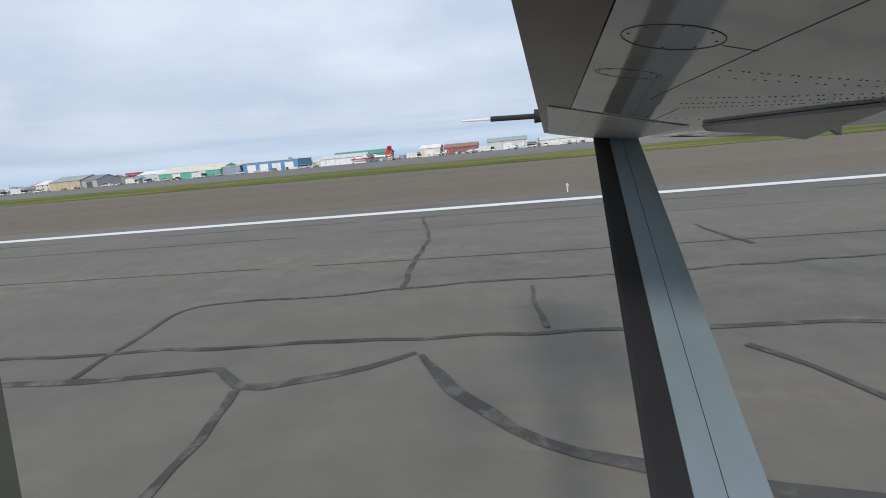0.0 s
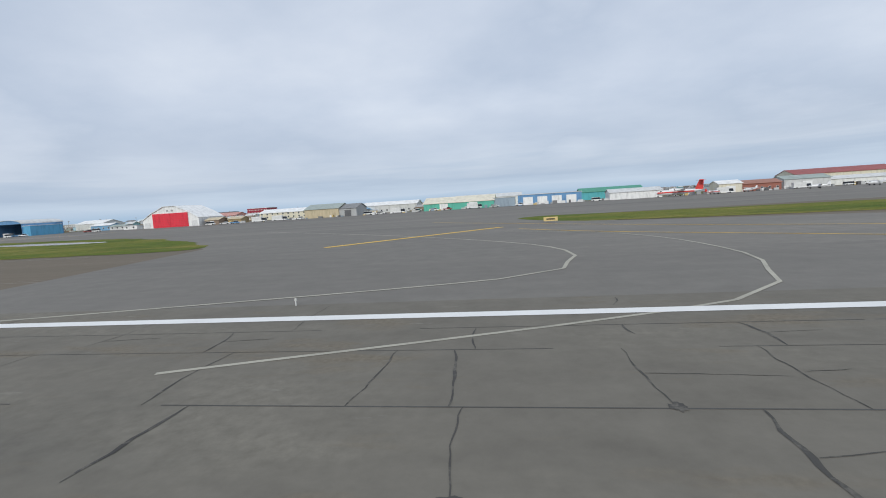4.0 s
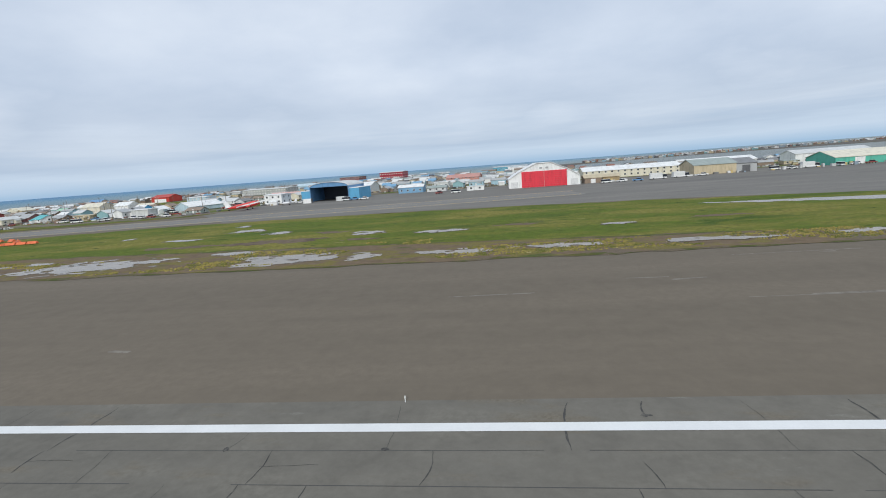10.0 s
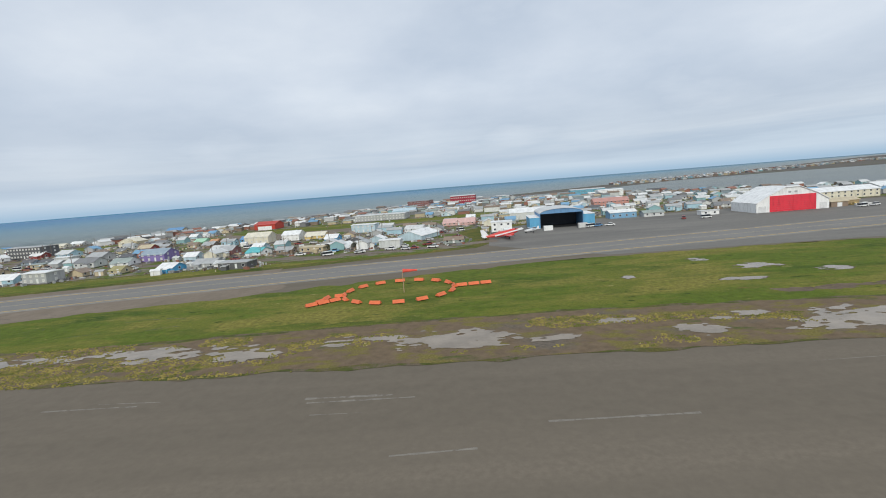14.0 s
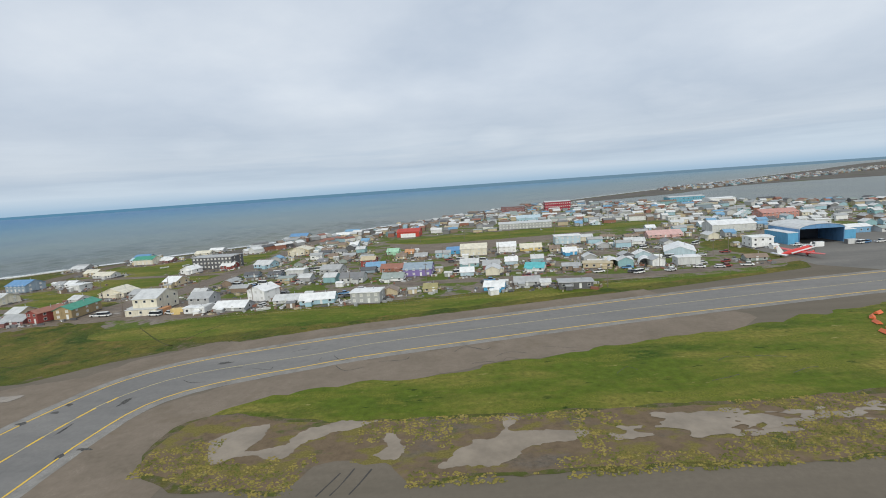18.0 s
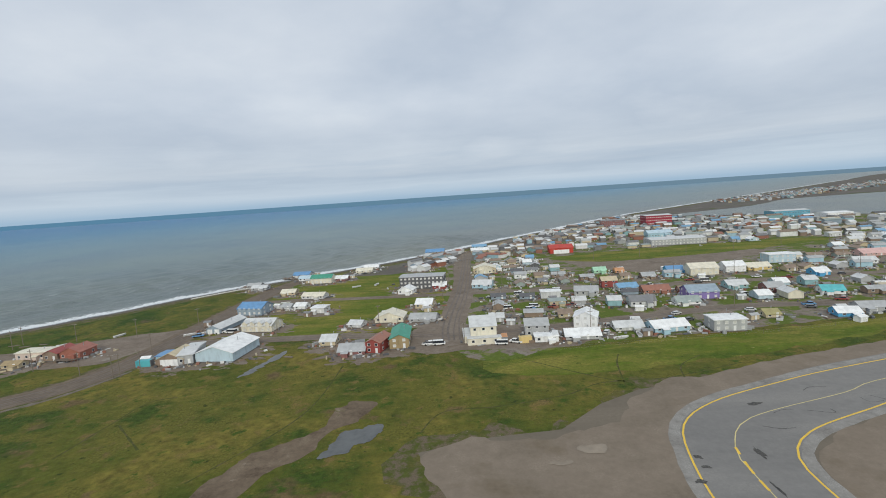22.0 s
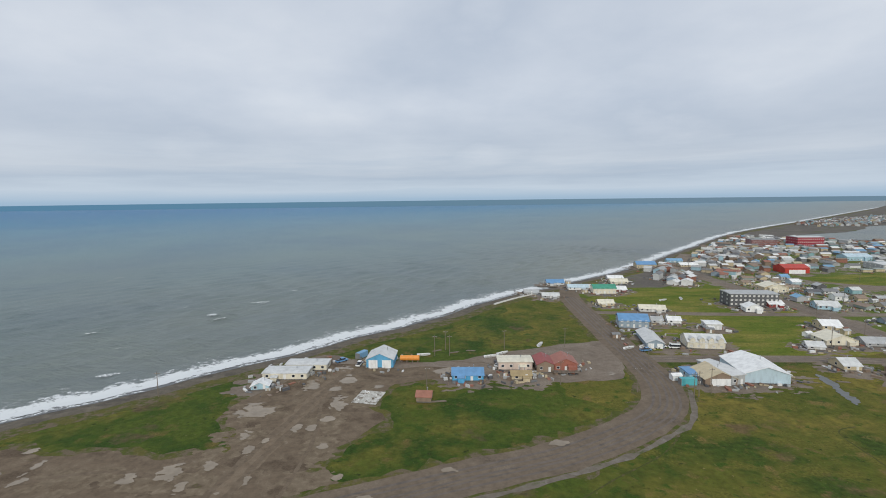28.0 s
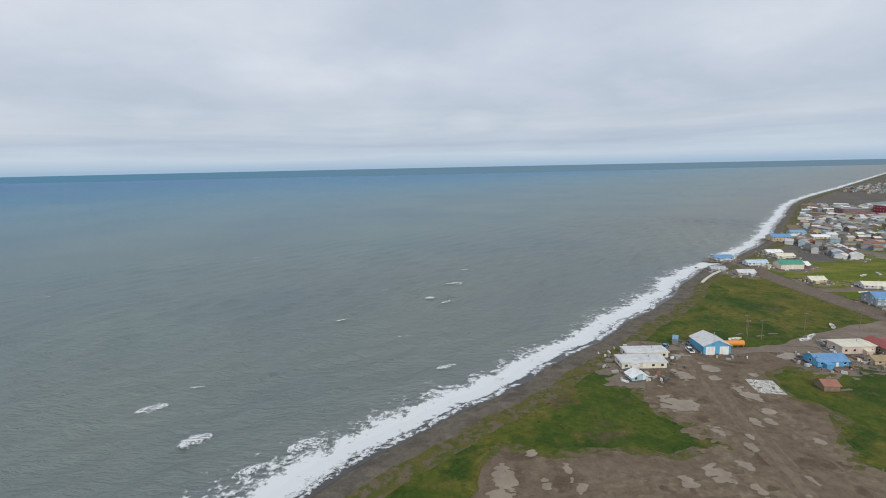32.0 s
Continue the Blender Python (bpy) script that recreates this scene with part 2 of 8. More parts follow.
SPIT = ground_mix("dark_spit_gravel", [((0.125, 0.112, 0.097),), ((0.165, 0.148, 0.125), 30.0, 0.46, 0.6), ((0.085, 0.105, 0.03), 60.0, 0.56, 0.64)], bump=0.4, distance=0.1)
ASPHALT = ground_mix("aged_asphalt", [((0.171, 0.159, 0.134),), ((0.197, 0.183, 0.152), 7.0, 0.45, 0.62), ((0.151, 0.142, 0.121), 13.0, 0.50, 0.64), ((0.181, 0.159, 0.123), 3.0, 0.56, 0.66),
                                      ((0.222, 0.209, 0.179), 1.2, 0.66, 0.72)], rough=0.9, bump=0.35, distance=0.01, streak=(0.3, 1, 1), vary=0.15)
APRON = ground_mix("apron_asphalt", [((0.192, 0.182, 0.164),), ((0.227, 0.213, 0.190), 18.0, 0.45, 0.62), ((0.159, 0.151, 0.138), 35.0, 0.5, 0.66)],
                   rough=0.9, bump=0.2, distance=0.01, streak=(0.25, 1, 1), vary=0.11)
SAND = ground_mix("dark_beach_gravel", [((0.138, 0.119, 0.094),), ((0.180, 0.156, 0.121), 5.0, 0.5, 0.66), ((0.102, 0.090, 0.074), 9.0, 0.5, 0.62)], bump=0.6, distance=0.1)
TAR = ground_mix("crack_tar", [((0.074, 0.071, 0.066),), ((0.128, 0.120, 0.105), 0.5, 0.50, 0.58), ((0.050, 0.048, 0.046), 2.5, 0.55, 0.65)], rough=0.75, bump=0.2, distance=0.01)
WHITE_LINE = plain("white_road_paint", (0.80, 0.80, 0.78), 0.7, size=3, vary=0.06)
YELLOW_LINE = plain("yellow_road_paint", (0.80, 0.52, 0.06), 0.7, size=3, vary=0.12)
CENTRE_LINE = plain("pale_yellow_paint", (0.62, 0.52, 0.24), 0.8, size=3, vary=0.2)
FADED_LINE = plain("faded_taxiway_paint", (0.42, 0.40, 0.33), 0.8, size=3, vary=0.2)


def puddle_material():
    m, n, l, b = nodes_of("puddle_water")
    pos = n.new("ShaderNodeTexCoord").outputs["Object"]
    l.new(add_ramp(n, l, add_noise(n, l, pos, 6.0), (0.35, (0.235, 0.192, 0.142)), (0.65, (0.325, 0.268, 0.200))), b.inputs["Base Color"])
    b.inputs["Roughness"].default_value, b.inputs["IOR"].default_value, b.inputs["Specular IOR Level"].default_value = 0.2, 1.33, 0.35
    add_bump(n, l, b, add_noise(n, l, pos, 0.5), 0.05, 0.01)
    return m


def sea_material():
    """Silty brown-grey water by the shore, greener and then blue further out, with wind waves."""
    m, n, l, b = nodes_of("sea_water")
    pos = n.new("ShaderNodeTexCoord").outputs["Object"]
    axis = n.new("ShaderNodeVectorMath")
    axis.operation = "DOT_PRODUCT"
    l.new(pos, axis.inputs[0])
    axis.inputs[1].default_value = (-0.695 / 3600, 0.719 / 3600, 0)
    near = n.new("ShaderNodeMath")
    near.operation = "ADD"
    l.new(axis.outputs["Value"], near.inputs[0])
    wob = n.new("ShaderNodeMath")
    wob.operation = "MULTIPLY_ADD"
    l.new(add_noise(n, l, pos, 500.0, 3.0, 0.5, (1, 1, 1)), wob.inputs[0])
    wob.inputs[1].default_value, wob.inputs[2].default_value = 0.14, -0.30
    l.new(wob.outputs[0], near.inputs[1])
    col = add_ramp(n, l, near.outputs[0], (0.0, (0.226, 0.249, 0.243)), (0.08, (0.198, 0.256, 0.268)), (0.18, (0.166, 0.250, 0.288)),
                   (0.32, (0.124, 0.244, 0.326)), (0.55, (0.058, 0.205, 0.340)), (1.0, (0.024, 0.165, 0.34)))
    patch = add_ramp(n, l, add_noise(n, l, pos, 160.0, 4.0, 0.55, (1, 1, 1)), (0.35, (0.89, 0.92, 0.95)), (0.65, (1.08, 1.06, 1.0)))
    l.new(add_mix(n, l, 1.0, col, patch, "MULTIPLY"), b.inputs["Base Color"])
    b.inputs["Roughness"].default_value, b.inputs["IOR"].default_value, b.inputs["Specular IOR Level"].default_value = 0.36, 1.33, 0.18
    turn = n.new("ShaderNodeMapping")
    turn.inputs["Rotation"].default_value = (0, 0, radians(22))
    turn.inputs["Scale"].default_value = (0.35, 1.0, 1.0)
    l.new(pos, turn.inputs["Vector"])
    add_bump(n, l, b, add_noise(n, l, turn.outputs[0], 2.4, 6.0, 0.68), 1.0, 2.0)
    return m


def foam_material(name, fill, grain=2.2):
    """Broken white foam: holes of clear water in it, cut by noise."""
    m, n, l, b = nodes_of(name)
    tc = n.new("ShaderNodeTexCoord")
    pos, uv = tc.outputs["Object"], tc.outputs["UV"]
    b.inputs["Base Color"].default_value, b.inputs["Roughness"].default_value = (0.72, 0.74, 0.74, 1), 0.8
    across = n.new("ShaderNodeSeparateXYZ")
    l.new(uv, across.inputs[0])
    edge = add_ramp(n, l, across.outputs[1], (0.0, (0.1,) * 3), (0.12, (0.70,) * 3), (0.28, (1.0,) * 3), (0.46, (0.95,) * 3), (0.60, (0.58,) * 3), (0.80, (0.34,) * 3), (1.0, (0.0,) * 3))
    lace = add_noise(n, l, pos, grain, 8.0, 0.66)
    broad = n.new("ShaderNodeMath")
    broad.operation = "MULTIPLY_ADD"
    l.new(add_noise(n, l, pos, grain * 7, 3.0), broad.inputs[0])
    broad.inputs[1].default_value, broad.inputs[2].default_value = 0.42, -0.21
    lacy = n.new("ShaderNodeMath")
    l.new(lace, lacy.inputs[0])
    l.new(broad.outputs[0], lacy.inputs[1])
    total = n.new("ShaderNodeMath")
    total.operation = "MULTIPLY_ADD"
    l.new(edge, total.inputs[0])
    total.inputs[1].default_value = fill
    l.new(lacy.outputs[0], total.inputs[2])
    alpha = add_ramp(n, l, total.outputs[0], (0.70, (0, 0, 0)), (0.84, (1, 1, 1)))
    l.new(alpha, b.inputs["Alpha"])
    return m


PUDDLE, SEA, FOAM, CAPS = puddle_material(), sea_material(), foam_material("surf_foam", 0.48), foam_material("whitecap_foam", 0.31, 0.9)
GLASS = plain("window_glass", (0.03, 0.035, 0.045), 0.08, size=3)
TRIM = plain("white_trim", (0.78, 0.78, 0.76), 0.55)
DARK = plain("dark_interior", (0.02, 0.022, 0.025), 0.8)
TYRE = plain("tyre_rubber", (0.02, 0.02, 0.02), 0.85)
STEEL = plain("galvanised_steel", (0.42, 0.43, 0.44), 0.45, 0.6)
TIMBER = plain("weathered_timber", (0.20, 0.165, 0.13), 0.85, size=0.6, bump=0.3)
SKIRT = plain("skirting_boards", (0.16, 0.15, 0.14), 0.85)

COLOURS = {"white": (0.84, 0.84, 0.82), "cream": (0.74, 0.69, 0.55), "grey": (0.43, 0.435, 0.43), "light_grey": (0.63, 0.635, 0.62), "dark_grey": (0.22, 0.22, 0.22),
           "charcoal": (0.12, 0.12, 0.125), "sky_blue": (0.40, 0.58, 0.66), "pale_blue": (0.50, 0.62, 0.68), "tan": (0.56, 0.47, 0.31), "olive": (0.36, 0.32, 0.14),
           "green_grey": (0.33, 0.38, 0.35), "purple": (0.24, 0.18, 0.42), "blue_grey": (0.30, 0.37, 0.43), "red": (0.30, 0.065, 0.055), "rust": (0.34, 0.15, 0.10),
           "brown": (0.27, 0.20, 0.145), "steel_blue": (0.20, 0.38, 0.56), "teal_grey": (0.28, 0.46, 0.48), "bright_blue": (0.10, 0.38, 0.64), "blue": (0.14, 0.30, 0.52),
           "yellow": (0.70, 0.53, 0.22), "pale_green": (0.40, 0.66, 0.46), "orange": (0.60, 0.30, 0.14), "maroon": (0.25, 0.115, 0.105), "turquoise": (0.12, 0.48, 0.50),
           "ochre": (0.36, 0.27, 0.14), "green": (0.06, 0.30, 0.20), "teal": (0.10, 0.42, 0.46), "workshop_blue": (0.12, 0.38, 0.60), "pink_cream": (0.66, 0.54, 0.46),
           "brick": (0.34, 0.13, 0.09), "pink": (0.66, 0.42, 0.38), "salmon": (0.55, 0.27, 0.22), "teal_blue": (0.14, 0.38, 0.50), "barn_red": (0.50, 0.05, 0.03),
           "dark_red": (0.32, 0.03, 0.05), "hangar_red": (0.72, 0.035, 0.06), "mint": (0.12, 0.48, 0.36)}
cladding, roofing = {}, {}


def wall_of(name):
    if name not in cladding:
        cladding[name] = siding(name + "_cladding", COLOURS[name])
    return cladding[name]


def roof_of(name):
    if name not in roofing:
        roofing[name] = plain(name + "_roofing", COLOURS[name], 0.5, size=2.5, vary=0.16, fine=0.3)
    return roofing[name]


# ---- mesh helpers ----
def box(bm, x0, x1, y0, y1, z0, z1):
    v = [bm.verts.new((x, y, z)) for z in (z0, z1) for x, y in ((x0, y0), (x1, y0), (x1, y1), (x0, y1))]
    for f in ((3, 2, 1, 0), (4, 5, 6, 7), (0, 1, 5, 4), (1, 2, 6, 5), (2, 3, 7, 6), (3, 0, 4, 7)):
        bm.faces.new([v[i] for i in f])
    return v


def extrude_profile(bm, pts, axis, a, b):
    """A closed profile carried from a to b along x (points are y, z) or along y (points are x, z)."""
    make = (lambda s, p: (s, p[0], p[1])) if axis == "x" else (lambda s, p: (p[0], s, p[1]))
    r0, r1 = [bm.verts.new(make(a, p)) for p in pts], [bm.verts.new(make(b, p)) for p in pts]
    k = len(pts)
    for i in range(k):
        bm.faces.new((r0[i], r0[(i + 1) % k], r1[(i + 1) % k], r1[i]))
    bm.faces.new(r0[::-1])
    bm.faces.new(r1)


def tube(bm, p, q, r0, r1=None, sides=8):
    p, q = Vector(p), Vector(q)
    r1 = r0 if r1 is None else r1
    d = (q - p).normalized()
    u = d.cross((0, 0, 1) if abs(d.z) < 0.9 else (1, 0, 0)).normalized()
    w = d.cross(u)
    rings = [[bm.verts.new(c + (u * math.cos(6.28318 * i / sides) + w * math.sin(6.28318 * i / sides)) * r) for i in range(sides)] for c, r in ((p, r0), (q, r1))]
    for i in range(sides):
        bm.faces.new((rings[0][i], rings[0][(i + 1) % sides], rings[1][(i + 1) % sides], rings[1][i]))
    bm.faces.new(rings[0][::-1])
    bm.faces.new(rings[1])


def line_tube(bm, pts, radius, closed=True, sides=5):
    """One continuous tube along a line, closed into a ring or capped at both ends."""
    n, rings = len(pts), []
    for i, p in enumerate(pts):
        a, b = (pts[i - 1], pts[(i + 1) % n]) if closed else (pts[max(i - 1, 0)], pts[min(i + 1, n - 1)])
        d = (b - a).normalized()
        u = d.cross((0, 0, 1)).normalized()
        w = d.cross(u)
        rings.append([bm.verts.new(p + (u * math.cos(6.28318 * k / sides) + w * math.sin(6.28318 * k / sides)) * radius) for k in range(sides)])
    for a, b in zip(rings, rings[1:] + (rings[:1] if closed else [])):
        for k in range(sides):
            bm.faces.new((a[k], a[(k + 1) % sides], b[(k + 1) % sides], b[k]))
    if not closed:
        bm.faces.new(rings[0][::-1])
        bm.faces.new(rings[-1])


def mesh_of(name, bm, material):
    bmesh.ops.recalc_face_normals(bm, faces=bm.faces)
    me = bpy.data.meshes.new(name)
    bm.to_mesh(me)
    bm.free()
    me.materials.append(material)
    return me


def part(name, bm, material, parent, label=""):
    ob = new(name, mesh_of(name, bm, material))
    ob.parent = parent
    return tagged(ob, label)


def thing(name, m, label, category, group="", kind=""):
    ob = new(name)
    ob.empty_display_size = 0.5
    ob.matrix_basis = m
    return tagged(ob, label, category, group, kind)


def setting(name, bm, material, label, category, kind="structure"):
    return tagged(new(name, mesh_of(name, bm, material)), label, category, "", kind)


# ---- ground ----
def smooth_line(pts, closed, step):
    """A curve through the points, cut into steps of about that length."""
    out, k = [], len(pts)
    for i in range(k if closed else k - 1):
        if closed:
            a, b, c, d = (Vector(pts[j % k]) for j in (i - 1, i, i + 1, i + 2))
        else:
            a, b, c, d = (Vector(pts[min(max(j, 0), k - 1)]) for j in (i - 1, i, i + 1, i + 2))
        n = max(1, int((c - b).length / step))
        for s in range(n):
            t = s / n
            out.append(0.5 * ((2 * b) + (c - a) * t + (2 * a - 5 * b + 4 * c - d) * t * t + (3 * b - a - 3 * c + d) * t ** 3))
    if not closed:
        out.append(Vector(pts[-1]))
    return out


def region(name, pts, z, material, label, category, step=6.0, wobble=0.0, curved=True, kind="structure"):
    """A level area of ground inside an outline."""
    line = smooth_line(pts, True, step) if curved else [Vector(p) for p in pts]
    if wobble:
        line = [p + Vector((noise.noise((p.x * 0.11, p.y * 0.11, 3.0 + z)), noise.noise((p.x * 0.11, p.y * 0.11, 9.0 + z)))) * wobble * 2
                + Vector((noise.noise((p.x * 0.4, p.y * 0.4, 5.0)), noise.noise((p.x * 0.4, p.y * 0.4, 7.0)))) * wobble * 0.8 for p in line]
    bm = bmesh.new()
    bm.faces.new([bm.verts.new((p.x, p.y, z)) for p in line])
    bmesh.ops.triangulate(bm, faces=bm.faces)
    for f in bm.faces:
        f.normal_update()
        if f.normal.z < 0:
            f.normal_flip()
    me = bpy.data.meshes.new(name)
    bm.to_mesh(me)
    bm.free()
    me.materials.append(material)
    return tagged(new(name, me), label, category, "", kind)


def ribbon_into(bm, pts, width, z, curved=True, step=4.0, wobble=0.0):
    line = smooth_line(pts, False, step) if curved else [Vector(p) for p in pts]
    rows = []
    for i, p in enumerate(line):
        d = (line[min(i + 1, len(line) - 1)] - line[max(i - 1, 0)]).normalized()
        side = Vector((-d.y, d.x)) * width / 2
        k = 1 + (wobble * noise.noise((p.x * 0.3, p.y * 0.3, 1.0)) if wobble else 0)
        rows.append([bm.verts.new((*(p + side * k), z)), bm.verts.new((*(p - side * k), z))])
    for a, b in zip(rows, rows[1:]):
        bm.faces.new((a[0], a[1], b[1], b[0]))


def ribbon(name, pts, width, z, material, label, category, curved=True, step=4.0, wobble=0.0):
    bm = bmesh.new()
    ribbon_into(bm, pts, width, z, curved, step, wobble)
    return setting(name, bm, material, label, category)


def fringe(pts, grow, z, label="trodden grass edge"):
    """A ragged worn border round an area, growing past its outline."""
    line = smooth_line(pts, True, 2.5)
    k = len(line)
    turn = sum(line[i].x * line[(i + 1) % k].y - line[(i + 1) % k].x * line[i].y for i in range(k))
    bm = bmesh.new()
    rows = []
    for i, p in enumerate(line):
        t = (line[(i + 3) % k] - line[i - 3]).normalized()
        side = Vector((t.y, -t.x)) * (1 if turn > 0 else -1)
        far = p + side * grow * max(0.1, 0.6 + 1.1 * noise.noise((p.x * 0.13, p.y * 0.13, z * 50)) + 0.4 * noise.noise((p.x * 0.4, p.y * 0.4, 3)))
        near = p - side * 2.0
        rows.append((bm.verts.new((near.x, near.y, z)), bm.verts.new((far.x, far.y, z - 0.002 - 0.0015 * (i % 2)))))
    for i in range(k):
        q, r = rows[i], rows[(i + 1) % k]
        bm.faces.new((q[0], q[1], r[1], r[0]))
    setting("worn_verge", bm, FRINGE, label, "verge")


COAST = [(-1394.3, -315.1), (-1232.0, -86.0), (-1107.8, 57.3), (-1014.2, 152.8), (-989.4, 175.7), (-950.2, 211.1), (-916.8, 240.7), (-873.8, 279.8), (-838.5, 312.3), (-794.6, 365.8), (-730.6, 418.5), (-636.5, 503.0),
         (-482.3, 682.8), (-234.0, 955.0), (219.6, 1351.3), (1002.8, 2043.7), (2483.0, 3342.5)]
coast_line = smooth_line(COAST[:3], False, 14.0)[:-1] + smooth_line(COAST[2:12], False, 5.0)[:-1] + smooth_line(COAST[11:], False, 14.0)
coast_line = [p + Vector((-0.7, 0.72)) * 3.0 * noise.noise((p.x * 0.03, p.y * 0.03, 0.5)) for p in coast_line]

bm = bmesh.new()
land = [bm.verts.new((p.x, p.y, 0)) for p in coast_line] + [bm.verts.new(c) for c in ((4900, 3500, 0), (4900, -4900, 0), (-4900, -4900, 0), (-4900, -330, 0))]
bm.faces.new(land)
bmesh.ops.triangulate(bm, faces=bm.faces)
setting("ground", bm, GRASS, "flat green and yellowish tundra grass", "ground")
bm = bmesh.new()
inland = [p for p in coast_line if -1260 < p.x < -800]
rim = [(p.x + 2.0, p.y - 2.0) for p in inland] + [(-798 + 6 * math.sin(y * 0.11) + 4 * math.sin(y * 0.31), y) for y in range(330, -200, -6)] + [(-1255, -190)]
bm.faces.new([bm.verts.new((*p, 0.006)) for p in rim])
bmesh.ops.triangulate(bm, faces=bm.faces)
setting("shore_grass", bm, SHORE_GRASS, "darker olive grass towards the beach", "ground")
bm = bmesh.new()
bm.faces.new([bm.verts.new(c) for c in ((-4950, -4950, -2.2), (4950, -4950, -2.2), (4950, 4950, -2.2), (-4950, 4950, -2.2))])
setting("sea", bm, SEA, "wind-roughened silty grey sea turning blue further out", "water")


def shore_strip(name, offsets, heights, material, label, category, jag=0.0, uv=False):
    """A strip that follows the coast; offsets are metres to seaward."""
    bm = bmesh.new()
    layer = bm.loops.layers.uv.new("UVMap") if uv else None
    rows = []
    for i, p in enumerate(coast_line):
        d = (coast_line[min(i + 1, len(coast_line) - 1)] - coast_line[max(i - 1, 0)]).normalized()
        out = Vector((-d.y, d.x))
        k = jag * (noise.noise((p.x * 0.05, p.y * 0.05, 2.0)) + 0.5 * noise.noise((p.x * 0.17, p.y * 0.17, 4.0)))
        rows.append([bm.verts.new((*(p + out * (o + k * (0.9 + 0.6 * j))), h)) for j, (o, h) in enumerate(zip(offsets, heights))])
    for a, b in zip(rows, rows[1:]):
        for j in range(len(offsets) - 1):
            f = bm.faces.new((a[j], a[j + 1], b[j + 1], b[j]))
            if uv:
                for loop, v in zip(f.loops, (j, j + 1, j + 1, j)):
                    loop[layer].uv = (loop.vert.co.x * 0.1, v / (len(offsets) - 1))
    return setting(name, bm, material, label, category)


shore_strip("beach", (-3.0, 1.5, 9.5, 17.0, 23.0), (0.03, 0.02, -0.75, -1.6, -2.5), SAND, "dark wet gravel beach below the grass edge", "beach")
shore_strip("grass_edge", (-9.0, -1.6), (0.014, 0.036), FRINGE, "ragged turf edge above the beach", "verge", 2.0)
SWASH = foam_material("thin_swash", 0.30, 1.6)
WET = plain("wet_black_sand", (0.055, 0.052, 0.05), 0.3, size=4, vary=0.25)
shore_strip("wet_sand", (6.6, 9.5, 14.0), (-0.40, -0.68, -1.18), WET, "dark wet sand washed by the waves", "beach", 1.0)
shore_strip("swash", (7.0, 9.0, 11.5, 15.0), (-0.38, -0.56, -0.80, -1.15), SWASH, "thin lace of foam left by the waves", "surf", 3.0, True)
shore_strip("surf", (9.5, 12.5, 17.0, 22.0, 28.0, 40.0), (-0.54, -0.86, -1.10, -0.95, -1.24, -1.30), FOAM, "white breaking surf along the beach", "surf", 2.2, True)


# Wind waves near the shore: a sheet in coast-wise steps, its edges sunk below the flat sea.
def wave_sheet():
    along = [p for p in smooth_line(COAST[1:13], False, 3.2)]
    reach = [10 + 2.6 * k for k in range(60)] + [166 + 4.5 * k for k in range(72)]
    swell = [(rng_sea.gauss(0.62, 0.30), rng_sea.uniform(7, 24), rng_sea.uniform(0, 6.28)) for k in range(16)]
    pts = np.array([(p.x, p.y) for p in along])
    tang = np.gradient(pts, axis=0)
    tang = np.array([tang[max(0, i - 12):i + 13].mean(axis=0) for i in range(len(tang))])
    tang /= np.linalg.norm(tang, axis=1)[:, None]
    normal = np.stack([-tang[:, 1], tang[:, 0]], axis=1)
    grid = pts[:, None, :] + normal[:, None, :] * np.array(reach)[None, :, None]
    x, y = grid[..., 0], grid[..., 1]
    h = np.zeros_like(x)
    for heading, length, phase in swell:
        k = 6.28318 / length
        warp = 1.1 * np.sin(x * 0.031 + y * 0.017 + phase * 3) + 0.9 * np.sin(y * 0.043 - x * 0.012 + phase * 5)
        h += 0.0115 * length * np.sin(k * (x * math.sin(heading) - y * math.cos(heading)) + phase + warp)
    h = h + 0.55 * h * np.abs(h)
    n, m = x.shape
    off = np.array(reach)[None, :]
    fade = np.clip((off - 18) / 40, 0.08, 1) * np.clip(1.2 - off / 330, 0.25, 1) * np.clip((reach[-1] - off) / 120, 0, 1)
    ends = np.minimum(np.arange(n), np.arange(n)[::-1])[:, None]
    fade = fade * np.clip(ends / 20.0, 0, 1)
    sink = 0.75 * (1 - np.clip((reach[-1] - off) / 90, 0, 1) * np.clip(ends / 20.0, 0, 1))
    z = -1.7 + h * fade - sink
    verts = np.stack([x, y, z], axis=-1).reshape(-1, 3)
    idx = np.arange(n * m).reshape(n, m)
    faces = np.stack([idx[:-1, :-1], idx[1:, :-1], idx[1:, 1:], idx[:-1, 1:]], axis=-1).reshape(-1, 4)
    me = bpy.data.meshes.new("shore_waves")
    me.from_pydata(verts.tolist(), [], faces.tolist())
    me.polygons.foreach_set("use_smooth", [True] * len(me.polygons))
    me.materials.append(SEA)
    return tagged(new("shore_waves", me), "choppy grey wind waves off the beach", "water", "", "structure")


rng_sea = random.Random(12)
wave_sheet()

